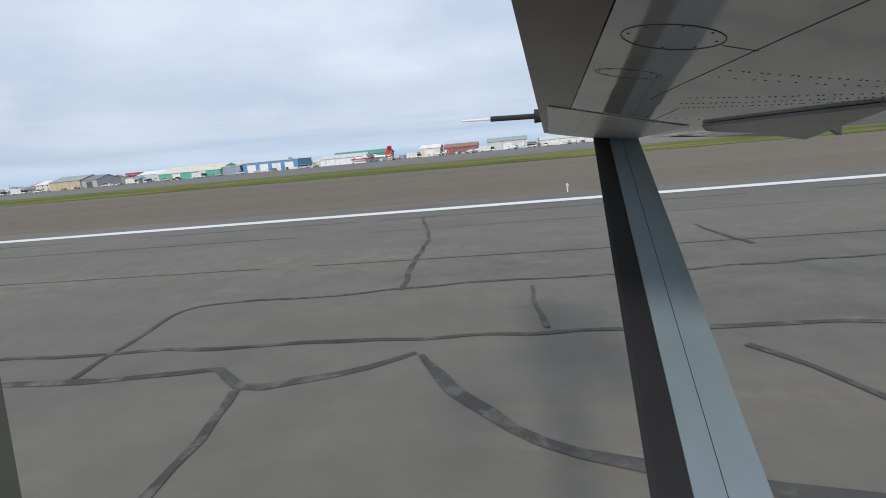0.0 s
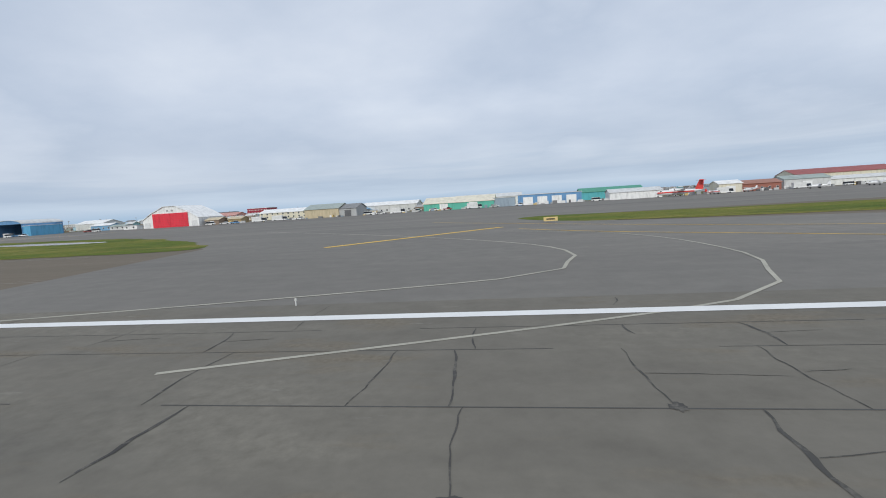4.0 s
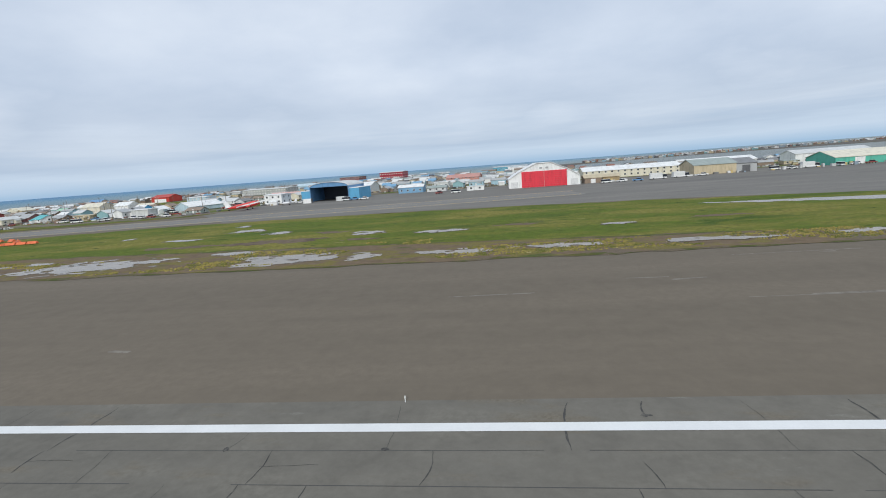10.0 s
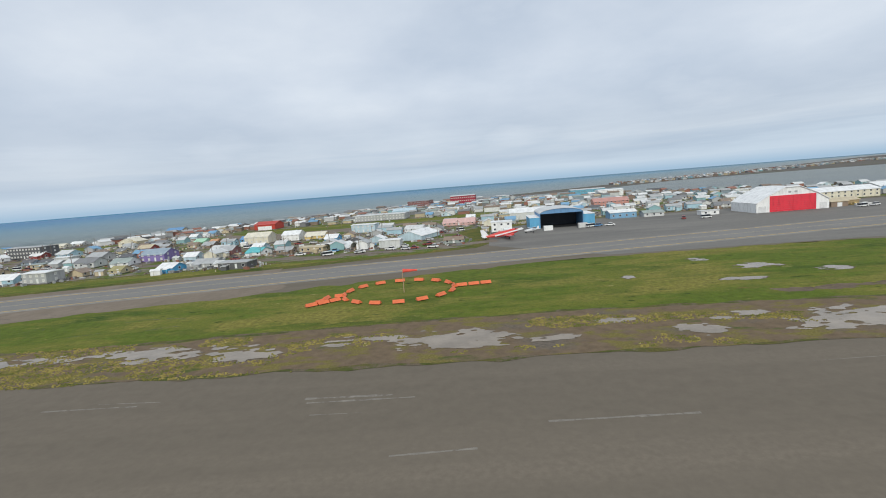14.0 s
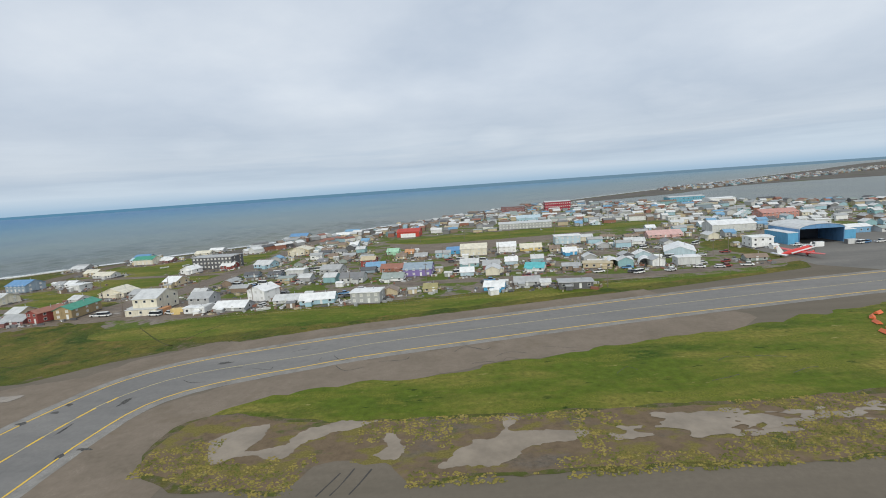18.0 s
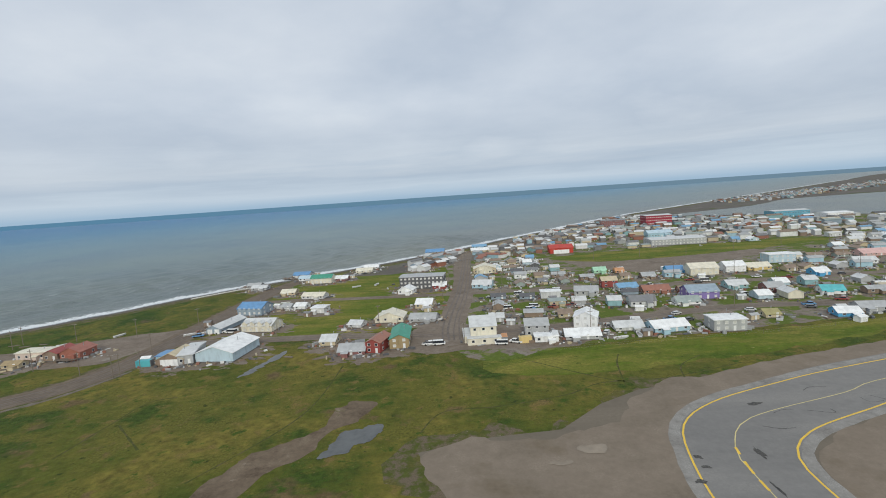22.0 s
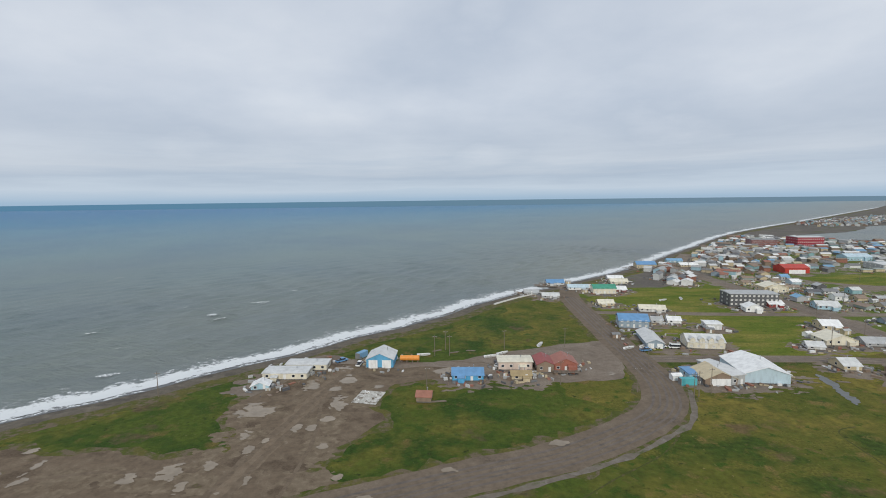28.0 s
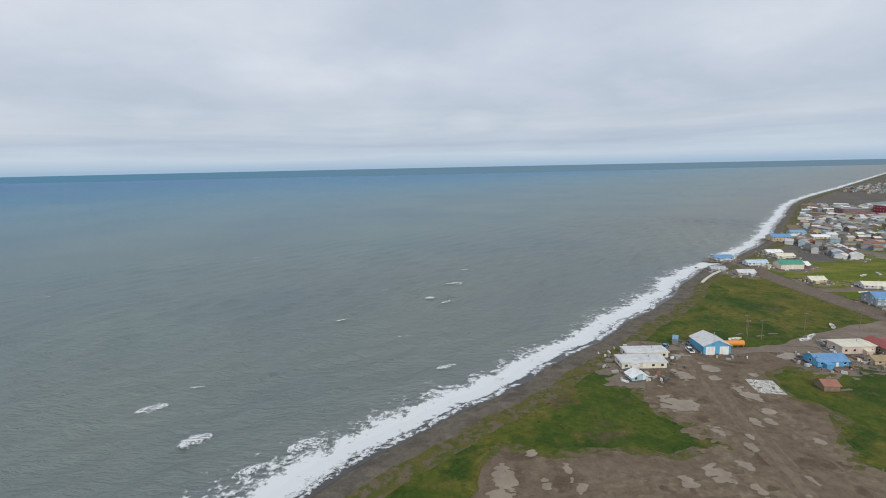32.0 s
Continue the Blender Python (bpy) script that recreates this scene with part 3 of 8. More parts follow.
# ---- airfield surfaces, each a little above the one below ----
region("airfield_gravel", [(1432.5, -66.8), (-611.2, -66.8), (-632.2, 57.3), (-630.3, 103.1), (-637.0, 124.1), (-618.8, 129.9), (-601.6, 130.8), (-587.3, 144.2), (-573.0, 151.8), (-534.8, 158.5), (-475.6, 170.9), (-382.0, 196.7),
                           (-324.7, 212.0), (-305.6, 250.2), (-286.5, 315.1), (0.0, 315.1), (573.0, 315.1), (1432.5, 315.1)], 0.010, GRAVEL, "brown-grey gravel round the runway and apron", "gravel", 5, 1.0, False)
region("apron", [(-319.9, 215.8), (-315.1, 286.5), (-286.5, 307.5), (0.0, 307.5), (477.5, 307.5), (859.5, 307.5), (859.5, 107.0), (57.3, 124.1), (-9.5, 97.4), (-57.3, 131.8), (-115.6, 152.8), (-195.8, 166.2), (-280.8, 168.1)],
       0.021, APRON, "dark worn asphalt apron before the hangars", "apron", 6, 0.0, False)
region("taxiway_connector", [(11.5, 70.7), (19.1, 22.9), (171.9, 22.9), (143.2, 59.2), (80.2, 87.9), (66.8, 126.1), (-59.2, 133.7), (-11.5, 97.4)], 0.032, APRON, "asphalt taxiway joining runway and apron", "taxiway", 6, 0.0, False)
region("runway", [(1432.5, -24.8), (1432.5, 24.8), (-611.2, 24.8), (-611.2, -24.8)], 0.042, ASPHALT, "aged grey asphalt runway with sealed cracks", "runway", 6, 0.0, False)
ribbon("parallel_taxiway", [(-143.2, 208.0), (-280.8, 188.0), (-408.0, 168.0), (-499.0, 149.0), (-529.0, 139.6), (-555.5, 128.5), (-566.5, 112.0), (-569.0, 92.0), (-570.1, 70.0), (-570.1, 19.1)], 27, 0.042, TAXI,
       "asphalt taxiway bending towards the runway end", "taxiway")
region("grass_strip", [(8.6, 72.6), (-9.5, 95.5), (-56.3, 129.9), (-114.6, 149.9), (-195.8, 162.3), (-280.8, 164.3), (-339.0, 155.7), (-386.8, 143.2), (-448.8, 128.9), (-488.0, 118.4), (-522.4, 113.6), (-535.8, 100.3), (-531.0, 93.6),
                       (-481.3, 93.6), (-410.6, 92.6), (-315.1, 94.5), (-219.6, 89.8), (-133.7, 82.1), (-57.3, 74.5), (-14.3, 69.7)], 0.052, LUSH, "lush green grass strip between runway and taxiway", "grass", 3, 1.6)
VERGE = [(-66.8, 73.5), (-133.7, 84.0), (-219.6, 92.6), (-315.1, 99.3), (-410.6, 95.5), (-481.3, 95.5), (-512.0, 97.5), (-530.0, 103.0), (-539.0, 101.0), (-540.5, 88.9), (-533.0, 80.2), (-517.4, 76.0), (-491.3, 74.6), (-474.0, 76.3), (-410.6, 75.4), (-315.1, 74.5), (-191.0, 71.6), (-105.0, 71.6)]
fringe(VERGE, 1.6, 0.0585, "olive grass edge of the wet verge")
region("muddy_verge", VERGE,
       0.063, MUD, "peaty verge with yellow moss and standing water", "verge", 3, 0.8)
region("grass_strip_east", [(72.6, 95.5), (114.6, 80.2), (191.0, 72.6), (477.5, 70.7), (1050.5, 70.7), (1050.5, 99.3), (477.5, 103.1), (191.0, 107.0), (114.6, 114.6), (64.9, 124.1)], 0.052, LUSH,
       "green grass strip beside the apron", "grass", 4, 0.8)

# ---- runway paint ----
for side in (1, -1):
    ribbon("runway_edge_line", [(1430, 21.5 * side), (-605, 21.5 * side)], 0.9, 0.0565, WHITE_LINE, "white painted runway edge line", "marking", False)
for cx in (-291.0, -145.5, 0.0, 582.0):
    for y0 in ((13.68, 10.48) if cx > -200 else (13.68,)):
        for side in (1, -1):
            bm = bmesh.new()
            bm.faces.new([bm.verts.new((cx + sx * 10.92, side * (y0 + sy * 1.74), 0.0565)) for sx, sy in ((-1, 0), (1, 0), (1, 1), (-1, 1))])
            setting("touchdown_bar", bm, WHITE_LINE, "broad white touchdown zone bar", "marking")
ribbon("lead_in_line", [(420, 1.2), (260, 2.0), (214, 3.0), (184.4, 4.5), (173.7, 6.1), (150, 12.0), (137, 17.4), (128.7, 21.8), (118, 28.4), (106, 36), (88, 52), (73, 66), (62, 80)], 0.3, 0.055, YELLOW_LINE,
       "yellow taxi line curving off the runway", "marking", True, 1.0)
ribbon("taxi_line_along", [(194, 22.2), (178, 22.5), (165.3, 24.7), (155.8, 27.4), (140, 33.6), (126, 40), (108, 51), (84, 71), (55, 104), (40, 122)], 0.28, 0.055, YELLOW_LINE,
       "thin yellow taxi line beside the runway", "marking", True, 1.5)
ribbon("taxi_line_return", [(30, 22), (61, 31), (66, 38), (66.5, 46), (60, 58), (38, 82), (-6, 122)], 0.3, 0.055, FADED_LINE, "faded taxi line on the apron", "marking")
ribbon("taxi_line_inner", [(50, 14), (72, 23), (77, 31), (79, 39), (78, 51), (75, 60), (70, 67), (60, 76)], 0.25, 0.055, FADED_LINE, "faded taxi line on the apron", "marking")
ribbon("hold_line", [(36, 62), (59, 87)], 1.2, 0.056, YELLOW_LINE, "yellow runway hold line", "marking", False)
ribbon("taxiway_edge_near", [(-143.2, 196.8), (-280.8, 177.0), (-410.0, 156.5), (-496.0, 138.6), (-524.5, 129.8), (-545.0, 121.5), (-555.0, 111.5), (-557.8, 97.0), (-558.0, 82.1), (-558.0, 28.6)], 0.45, 0.054, YELLOW_LINE, "yellow taxiway edge line", "marking")
ribbon("taxiway_edge_far", [(-143.2, 219.2), (-280.8, 199.2), (-357.2, 188.6), (-408.0, 179.4), (-502.0, 158.4), (-535.5, 148.6), (-557.5, 140.0), (-571.0, 128.8), (-577.5, 111.5), (-580.6, 93.0), (-582.0, 76.4), (-582.0, 28.6)], 0.45, 0.054, YELLOW_LINE,
       "yellow taxiway edge line", "marking")
PALE_EDGE = ground_mix("pale_taxiway_shoulder", [((0.27, 0.255, 0.232),), ((0.31, 0.295, 0.27), 4.0, 0.45, 0.6), ((0.22, 0.205, 0.185), 9.0, 0.5, 0.65)], bump=0.2, distance=0.01)
for side, line in ((1, [(-143.2, 194.9), (-280.8, 175.1), (-410.0, 154.6), (-495.4, 136.8), (-523.6, 128.1), (-543.8, 120.0), (-553.3, 110.8), (-556.0, 97.0), (-556.2, 82.1), (-556.2, 28.6)]),
                   (-1, [(-143.2, 221.1), (-280.8, 201.1), (-357.2, 190.5), (-408.0, 181.3), (-502.5, 160.3), (-536.3, 150.4), (-558.5, 141.7), (-572.6, 129.8), (-579.3, 111.9), (-582.4, 93.0), (-583.8, 76.4), (-583.8, 28.6)])):
    ribbon("taxiway_shoulder", line, 2.6, 0.0475, PALE_EDGE, "pale worn shoulder of the taxiway", "shoulder", True, 3.0, 0.25)
bend = smooth_line([(-565.2, 117.2), (-567.6, 107.0), (-568.9, 92.0), (-569.6, 70.0), (-569.6, 40)], False, 1.2)
for k in range(0, len(bend) - 3, 5):
    ribbon("centre_dash", [tuple(p) for p in bend[k:k + 4]], 0.55, 0.0575, YELLOW_LINE, "yellow centre line dash on the taxiway bend", "marking", False)
ribbon("taxiway_centre", [(-143.2, 208.0), (-280.8, 188.0), (-408.0, 168.0), (-499.0, 148.4), (-521.0, 140.3), (-553.5, 130.0), (-565.2, 117.2), (-567.6, 107.0), (-568.9, 92.0), (-569.6, 70.0), (-569.6, 28.6)], 0.25, 0.054, CENTRE_LINE, "pale yellow taxiway centre line", "marking")

# ---- sealed cracks in the runway ----
rng = random.Random(4)
crack_box, joint_box = bmesh.new(), bmesh.new()
SEEN = (221, 181.4, 141.8, 102.2, -16.7, -56.4, -96.0)


def blob_into(bm, x, y, rx, ry, seed, z):
    ring = []
    for i in range(22):
        t = 6.28318 * i / 22
        k = 1 + 0.7 * noise.noise((math.cos(t) * 1.2 + seed, math.sin(t) * 1.2, seed)) + 0.5 * noise.noise((math.cos(t) * 3 + seed, math.sin(t) * 3, seed + 3))
        ring.append(bm.verts.new((x + rx * k * math.cos(t), y + ry * k * math.sin(t), z)))
    bm.faces.new(ring)


def crack_line(pts, width, z, known=False):
    """A sealed crack through these points, uneven in width and slightly crooked; at the start of the run only the known ones stand."""
    if not known and any(min(p[0] for p in pts) < x + 0.75 * p[1] and max(p[0] for p in pts) > x - 1.25 * p[1] for x in SEEN for p in pts):
        return
    line = smooth_line(pts, False, 0.3)
    line = [(p.x + 0.10 * noise.noise((p.x * 1.3, p.y * 1.3, 2)), p.y + 0.10 * noise.noise((p.x * 1.3, p.y * 1.3, 8))) for p in line]
    if len(line) < 3:
        line = [line[0], tuple((line[0][i] + line[-1][i]) / 2 for i in (0, 1)), line[-1]]
    rows, n = [], len(line) - 1
    for i, p in enumerate(line):
        d = (Vector(line[min(i + 1, n)]) - Vector(line[max(i - 1, 0)])).normalized()
        k = (1.0 if known else min(1.0, 0.3 + 3.0 * min(i, n - i) / n)) * (0.8 + 0.75 * noise.noise((p[0] * 0.9, p[1] * 0.9, 1.0)) + 0.45 * noise.noise((p[0] * 3.1, p[1] * 3.1, 5.0)))
        side = Vector((-d.y, d.x)) * width * 0.5 * (0.4 + 0.6 * min(k, 1.1) if known else max(0.12, k))
        rows.append((crack_box.verts.new((*(Vector(p) + side), z)), crack_box.verts.new((*(Vector(p) - side), z))))
    for a, b in zip(rows, rows[1:]):
        crack_box.faces.new((a[0], a[1], b[1], b[0]))


# lane joints, thin and broken, and one broad double seal
for y in (11.5, 16.25, 19.2):
    x = 330.0
    while x > -300:
        n = rng.uniform(6, 40)
        ribbon_into(joint_box, [(x, y), (x - n * 0.5, y + rng.uniform(-0.05, 0.05)), (x - n, y)], rng.uniform(0.03, 0.06), 0.0505, True, 3.0)
        x -= n + rng.uniform(0.3, 6)
x = 330.0
while x > -300:
    n = rng.uniform(8, 30)
    crack_line([(x, 6.0), (x - n * 0.5, 6.0 + rng.uniform(-0.06, 0.06)), (x - n, 6.0)], rng.uniform(0.08, 0.16), 0.0515)
    if rng.random() < 0.6:
        crack_line([(x - 1, 5.98), (x - n * 0.3, 5.7), (x - n * 0.8, 5.72), (x - n + 1, 5.98)], rng.uniform(0.06, 0.12), 0.0518)
    x -= n + rng.uniform(0, 5)
# the cracks seen closest, along the run
for at, (pts, width) in enumerate(((((208, 5.5), (214.4, 5.4), (216.0, 5.5), (217.2, 5.6), (217.7, 5.2), (218.8, 5.4), (219.7, 6.0)), 0.14), (((219.8, 5.9), (220.3, 5.0), (220.7, 4.5), (221.2, 4.0), (221.9, 3.7), (224, 3.2)), 0.15),
                   (((217.7, 5.1), (217.9, 4.1), (218.0, 3.0)), 0.11), (((215.1, 5.5), (215.0, 6.7), (215.0, 8.5), (217.6, 8.8), (220.2, 9.2), (222.7, 9.2), (228, 9.6)), 0.09),
                   (((217.6, 19.3), (218.6, 14.5), (218.7, 11.3), (218.9, 8.9)), 0.12), (((206, 6.3), (213.2, 6.3), (216.4, 6.4), (219.7, 6.5), (223, 6.5), (230, 6.2)), 0.11), (((221.3, 8.8), (221.4, 6.7)), 0.07),
                   (((223.6, 5.9), (224.0, 5.3), (224.2, 4.6)), 0.1), (((225.9, 13.8), (226.1, 11.0)), 0.1))):
    crack_line(pts, width * 1.12, 0.0514 + 0.0002 * at, True)
seals = 0


def seal(*args):
    """One known crack: its points and, last, its width."""
    global seals
    seals += 1
    crack_line(args[:-1], args[-1], 0.0514 + 0.0003 * (seals % 12), True)


seal((-110.5, 10.8), (-110.5, 14.2), (-110.1, 19.4), (-111.3, 23.9), 0.15)
seal((-101.9, 11.0), (-101.7, 15.3), (-101.5, 19.5), 0.1)
seal((-94.4, 15.9), (-94.4, 11.2), 0.1)
seal((-93.2, 20.6), (-92.9, 17.5), (-92.4, 16.2), 0.12)
# by the yellow lead-in line
seal((177.2, 10), (177.7, 8.6), (177.9, 6), 0.13)
seal((177.8, 8.7), (180.7, 9.5), (183.3, 9), 0.05)
seal((180.7, 11.5), (180.8, 9.4), 0.09)
seal((175, 6), (181.9, 6), (182.8, 6.2), 0.10)
seal((175.1, 5.9), (182.7, 5.5), 0.10)
seal((181.9, 6), (182.1, 5.5), 0.07)
seal((179.7, 5.7), (180, 6), 0.07)
seal((179.7, 5.7), (179.2, 4.5), (178.6, 3.9), 0.13)
seal((181.4, 6.1), (181.5, 4), 0.11)
seal((175.1, 8.1), (175, 10.5), 0.07)
seal((173.5, 8.2), (175, 8.1), 0.05)
seal((175.1, 9.5), (177.4, 9.5), 0.04)
seal((184.6, 7.7), (184.4, 6), 0.13)
seal((184.4, 6), (185.2, 5.6), 0.12)
seal((172.7, 8.1), (172.6, 8.6), 0.05)
seal((173.7, 16.5), (173.3, 18.6), 0.07)
seal((177.7, 19.2), (177.8, 16.7), (178.6, 16.1), 0.08)
seal((175.7, 5.4), (175.8, 4.7), 0.08)
seal((178.7, 4.7), (179.2, 4.1), 0.07)
seal((182.6, 5.5), (182.5, 4.4), 0.09)
seal((185.1, 9.4), (187.9, 9.6), 0.05)
seal((186.8, 13.7), (187.7, 12.5), 0.06)
seal((190.7, 19.9), (191.6, 15.9), 0.08)
# before the taxiway mouth
seal((141.9, 19.2), (142.3, 14.8), (142.2, 11.1), 0.10)
seal((139.6, 18.8), (139.6, 15.9), (140.2, 11.3), 0.07)
seal((137.9, 15.4), (138, 13.8), (138.5, 13.3), (138.7, 11.2), 0.06)
seal((136.7, 13.6), (138, 13.9), 0.04)
seal((139.2, 13.3), (141.4, 13.3), 0.05)
seal((137.4, 12.8), (137.5, 11), 0.06)
seal((130.6, 11), (144, 11.2), 0.05)
seal((134.6, 9.9), (135.4, 9.1), (136, 8.9), (139.4, 8.8), 0.08)
seal((140.4, 8.8), (141.5, 8.7), 0.13)
seal((137.4, 9.4), (137.7, 4.5), 0.09)
seal((134.2, 7.1), (136.1, 7.1), 0.08)
seal((136.9, 7.2), (137.7, 7.3), (138.2, 7.1), 0.08)
seal((138.6, 7.1), (142, 7.6), 0.10)
seal((141.3, 10.2), (141.5, 6.8), 0.06)
seal((141.5, 8.3), (142.7, 8.4), 0.08)
seal((135.7, 8), (136.2, 5.5), 0.07)
seal((134.4, 5.4), (143.1, 5.5), 0.17)
seal((136.3, 5.3), (138.6, 5.3), 0.06)
seal((141, 5.3), (141.1, 4.7), 0.09)
seal((150.9, 18.1), (151.2, 14.2), 0.10)
seal((146.8, 9.2), (146.6, 7.4), 0.10)
seal((145.8, 10.5), (146.2, 9.9), 0.06)
seal((145.3, 8.3), (146, 8.4), 0.06)
seal((144.6, 5.7), (145.5, 5.4), 0.12)
seal((144.8, 5.6), (144.6, 5), 0.10)
# across the taxiway mouth
seal((99.5, 14.3), (99.5, 10.7), 0.10)
seal((102.2, 13.2), (102.2, 10.8), 0.16)
seal((90.9, 10.7), (104.2, 10.9), 0.05)
seal((90.9, 8.7), (95.8, 8.5), (96.7, 9), (98.5, 8.5), (104.1, 8.2), 0.10)
seal((97.7, 9.7), (97.5, 6.2), 0.11)
seal((95.5, 8.4), (95.7, 6.9), 0.08)
seal((100.6, 9.5), (100.8, 8.5), 0.10)
seal((100.8, 8.5), (100.5, 7.9), 0.05)
seal((98.6, 7.5), (99, 7.3), (99.3, 7.6), (100.5, 7.6), 0.06)
seal((99, 7.3), (99.1, 6.3), 0.08)
seal((93.1, 6.6), (96.9, 6.7), 0.07)
seal((98.8, 6.7), (102.6, 7.1), 0.09)
seal((103.2, 8), (103.1, 6.7), 0.08)
seal((107.8, 14.9), (108.2, 13.9), (107.8, 12.3), (107.3, 7.6), 0.13)
seal((106.8, 9.2), (107.4, 9.3), 0.07)
seal((97.8, 15.5), (97.8, 14.5), 0.06)
seal((94.4, 11.8), (94.4, 11.1), 0.07)
# past the touchdown bars
seal((-19.4, 24), (-19.1, 13.2), (-18.7, 11.6), (-18.2, 11), (-17.7, 11.4), (-17, 9.7), (-17, 8.8), 0.15)
seal((-19.2, 17.6), (-19.1, 15.9), 0.40)
seal((-18.2, 11.8), (-20.3, 11), (-21.9, 10.8), (-22.9, 11), 0.10)
seal((-24.8, 16), (-24.6, 13), 0.09)
seal((-23.5, 12.4), (-23.6, 9.3), (-23.3, 8.4), 0.14)
seal((-30.9, 10.8), (-23.7, 10.8), 0.06)
seal((-29.3, 10.9), (-28.5, 11), (-28.2, 11.3), 0.12)
seal((-27.6, 10.6), (-27, 9.4), (-25.9, 8.9), (-23.5, 8.9), 0.09)
seal((-27, 9.4), (-28.3, 8.8), (-29.7, 8.7), 0.07)
seal((-28.7, 16.3), (-26.7, 17), (-24.6, 18.2), (-24.6, 19.1), 0.08)
seal((-28, 14.4), (-28, 13.1), 0.07)
seal((-16.1, 14.5), (-14.6, 12.1), (-14.3, 11.1), 0.10)
seal((-18.3, 10.9), (-13.5, 10.9), 0.06)
seal((-16.7, 13), (-15.1, 13.2), 0.06)
seal((-4.9, 20.7), (-5.1, 16.5), 0.13)
seal((-3.2, 21.1), (-3.5, 19.6), (-2.3, 20.3), 0.10)
seal((-7.7, 13.9), (-7.1, 13.4), (-7.1, 12.6), 0.10)
# further along the run
seal((-63.8, 20.3), (-63.7, 18.9), (-64.7, 17.4), (-65.9, 16.2), 0.10)
seal((-74.8, 16.3), (-65.9, 16.2), 0.07)
seal((-59.9, 19.5), (-59.7, 16), (-58, 13.9), (-57.8, 10.6), 0.11)
seal((-65.5, 14.1), (-63.6, 14.4), (-59.7, 15.8), 0.09)
seal((-58, 13.9), (-56.8, 14.7), 0.09)
seal((-54.9, 18.4), (-54.5, 12.4), 0.16)
seal((-54.6, 18.5), (-51.3, 18.4), 0.07)
seal((-46.3, 19.6), (-45.5, 16.6), (-45.4, 13.3), 0.22)
seal((-44.8, 19.4), (-42.2, 19.5), 0.60)
seal((-45.9, 16.1), (-44.4, 16.3), 0.40)
seal((-64.9, 12.8), (-64.8, 11), 0.10)
seal((-62.6, 13.2), (-62.6, 11.1), 0.08)
seal((-54.8, 11.4), (-52.5, 11.6), 0.08)
seal((-77.6, 19.3), (-76.6, 16.7), 0.12)
# cross cracks between the joints
level = 0
for y0, y1 in ((3.0, 6.0), (6.0, 11.5), (11.5, 16.25), (16.25, 19.2), (19.2, 24.3)):
    x = 326.0
    while x > -296:
        x -= rng.uniform(2.4, 9.5) * (1.5 if y0 > 16 else 1.0)
        lo, hi = y0, y1
        if rng.random() < 0.45:
            lo, hi = (y0, y0 + (y1 - y0) * rng.uniform(0.3, 0.8)) if rng.random() < 0.5 else (y1 - (y1 - y0) * rng.uniform(0.3, 0.8), y1)
        lean = rng.uniform(-0.5, 0.5)
        level += 1
        mid = (lo + hi) / 2
        crack_line([(x, lo), (x + lean * 0.5 + rng.uniform(-0.25, 0.25), mid), (x + lean, hi)], rng.choice((0.04, 0.06, 0.09, 0.13)), 0.0524 + 0.0001 * (level % 8))
        if rng.random() < 0.25:
            crack_line([(x + lean * 0.5, mid), (x + lean * 0.5 + rng.uniform(1, 4), mid + rng.uniform(-0.4, 0.4))], 0.045, 0.0534)
        if rng.random() < 0.2:
            blob_into(crack_box, x, lo + 0.1, rng.uniform(0.15, 0.35), rng.uniform(0.1, 0.25), x, 0.0552)
for x, y, rx, ry in ((-102.6, 17.8, 0.9, 1.1), (-98.6, 18.0, 1.4, 0.9), (-94.2, 18.5, 3.4, 0.75), (-89.5, 18.7, 2.6, 0.35), (-136.7, 18.4, 0.8, 0.45), (-127.6, 18.9, 0.5, 0.25), (176.3, 4.35, 0.22, 0.12)):
    level += 1
    blob_into(crack_box, x, y, rx, ry, x * 0.7, 0.0560 + 0.0012 * (level % 3))
# spots of tar spread past the cracks
for x, y, rx, ry in ((90, 17.9, 0.2, 0.3), (91.7, 18, 0.2, 0.3), (94.1, 18.3, 0.3, 0.3), (100.4, 18.6, 0.4, 0.3), (102.7, 18.3, 0.5, 0.2), (103.2, 16.7, 0.2, 0.3), (-42.4, 19.1, 0.9, 0.4), (-36.9, 19, 0.4, 0.3), (-33.5, 18.8, 0.5, 0.4), (-29.8, 19.1, 0.3, 0.3), (-30.3, 17.3, 0.2, 0.4), (-28.8, 16.3, 0.4, 0.4), (-13.1, 16.7, 0.5, 0.5), (-37.1, 15.9, 0.3, 0.3), (-36.9, 17, 0.4, 0.4), (-27.6, 10.7, 0.4, 0.2), (-34.3, 22.8, 0.8, 0.4), (-31.1, 23.1, 0.8, 0.4), (-64.1, 19.6, 0.4, 0.5), (-60, 19.2, 0.2, 0.4), (-58, 19.1, 0.3, 0.3), (-56.6, 19.1, 0.3, 0.4), (-55.1, 19.3, 0.4, 0.6), (-52, 19.6, 0.4, 0.7)):
    level += 1
    blob_into(crack_box, x, y, rx, ry, x * 0.7, 0.0558 + 0.0012 * (level % 3))
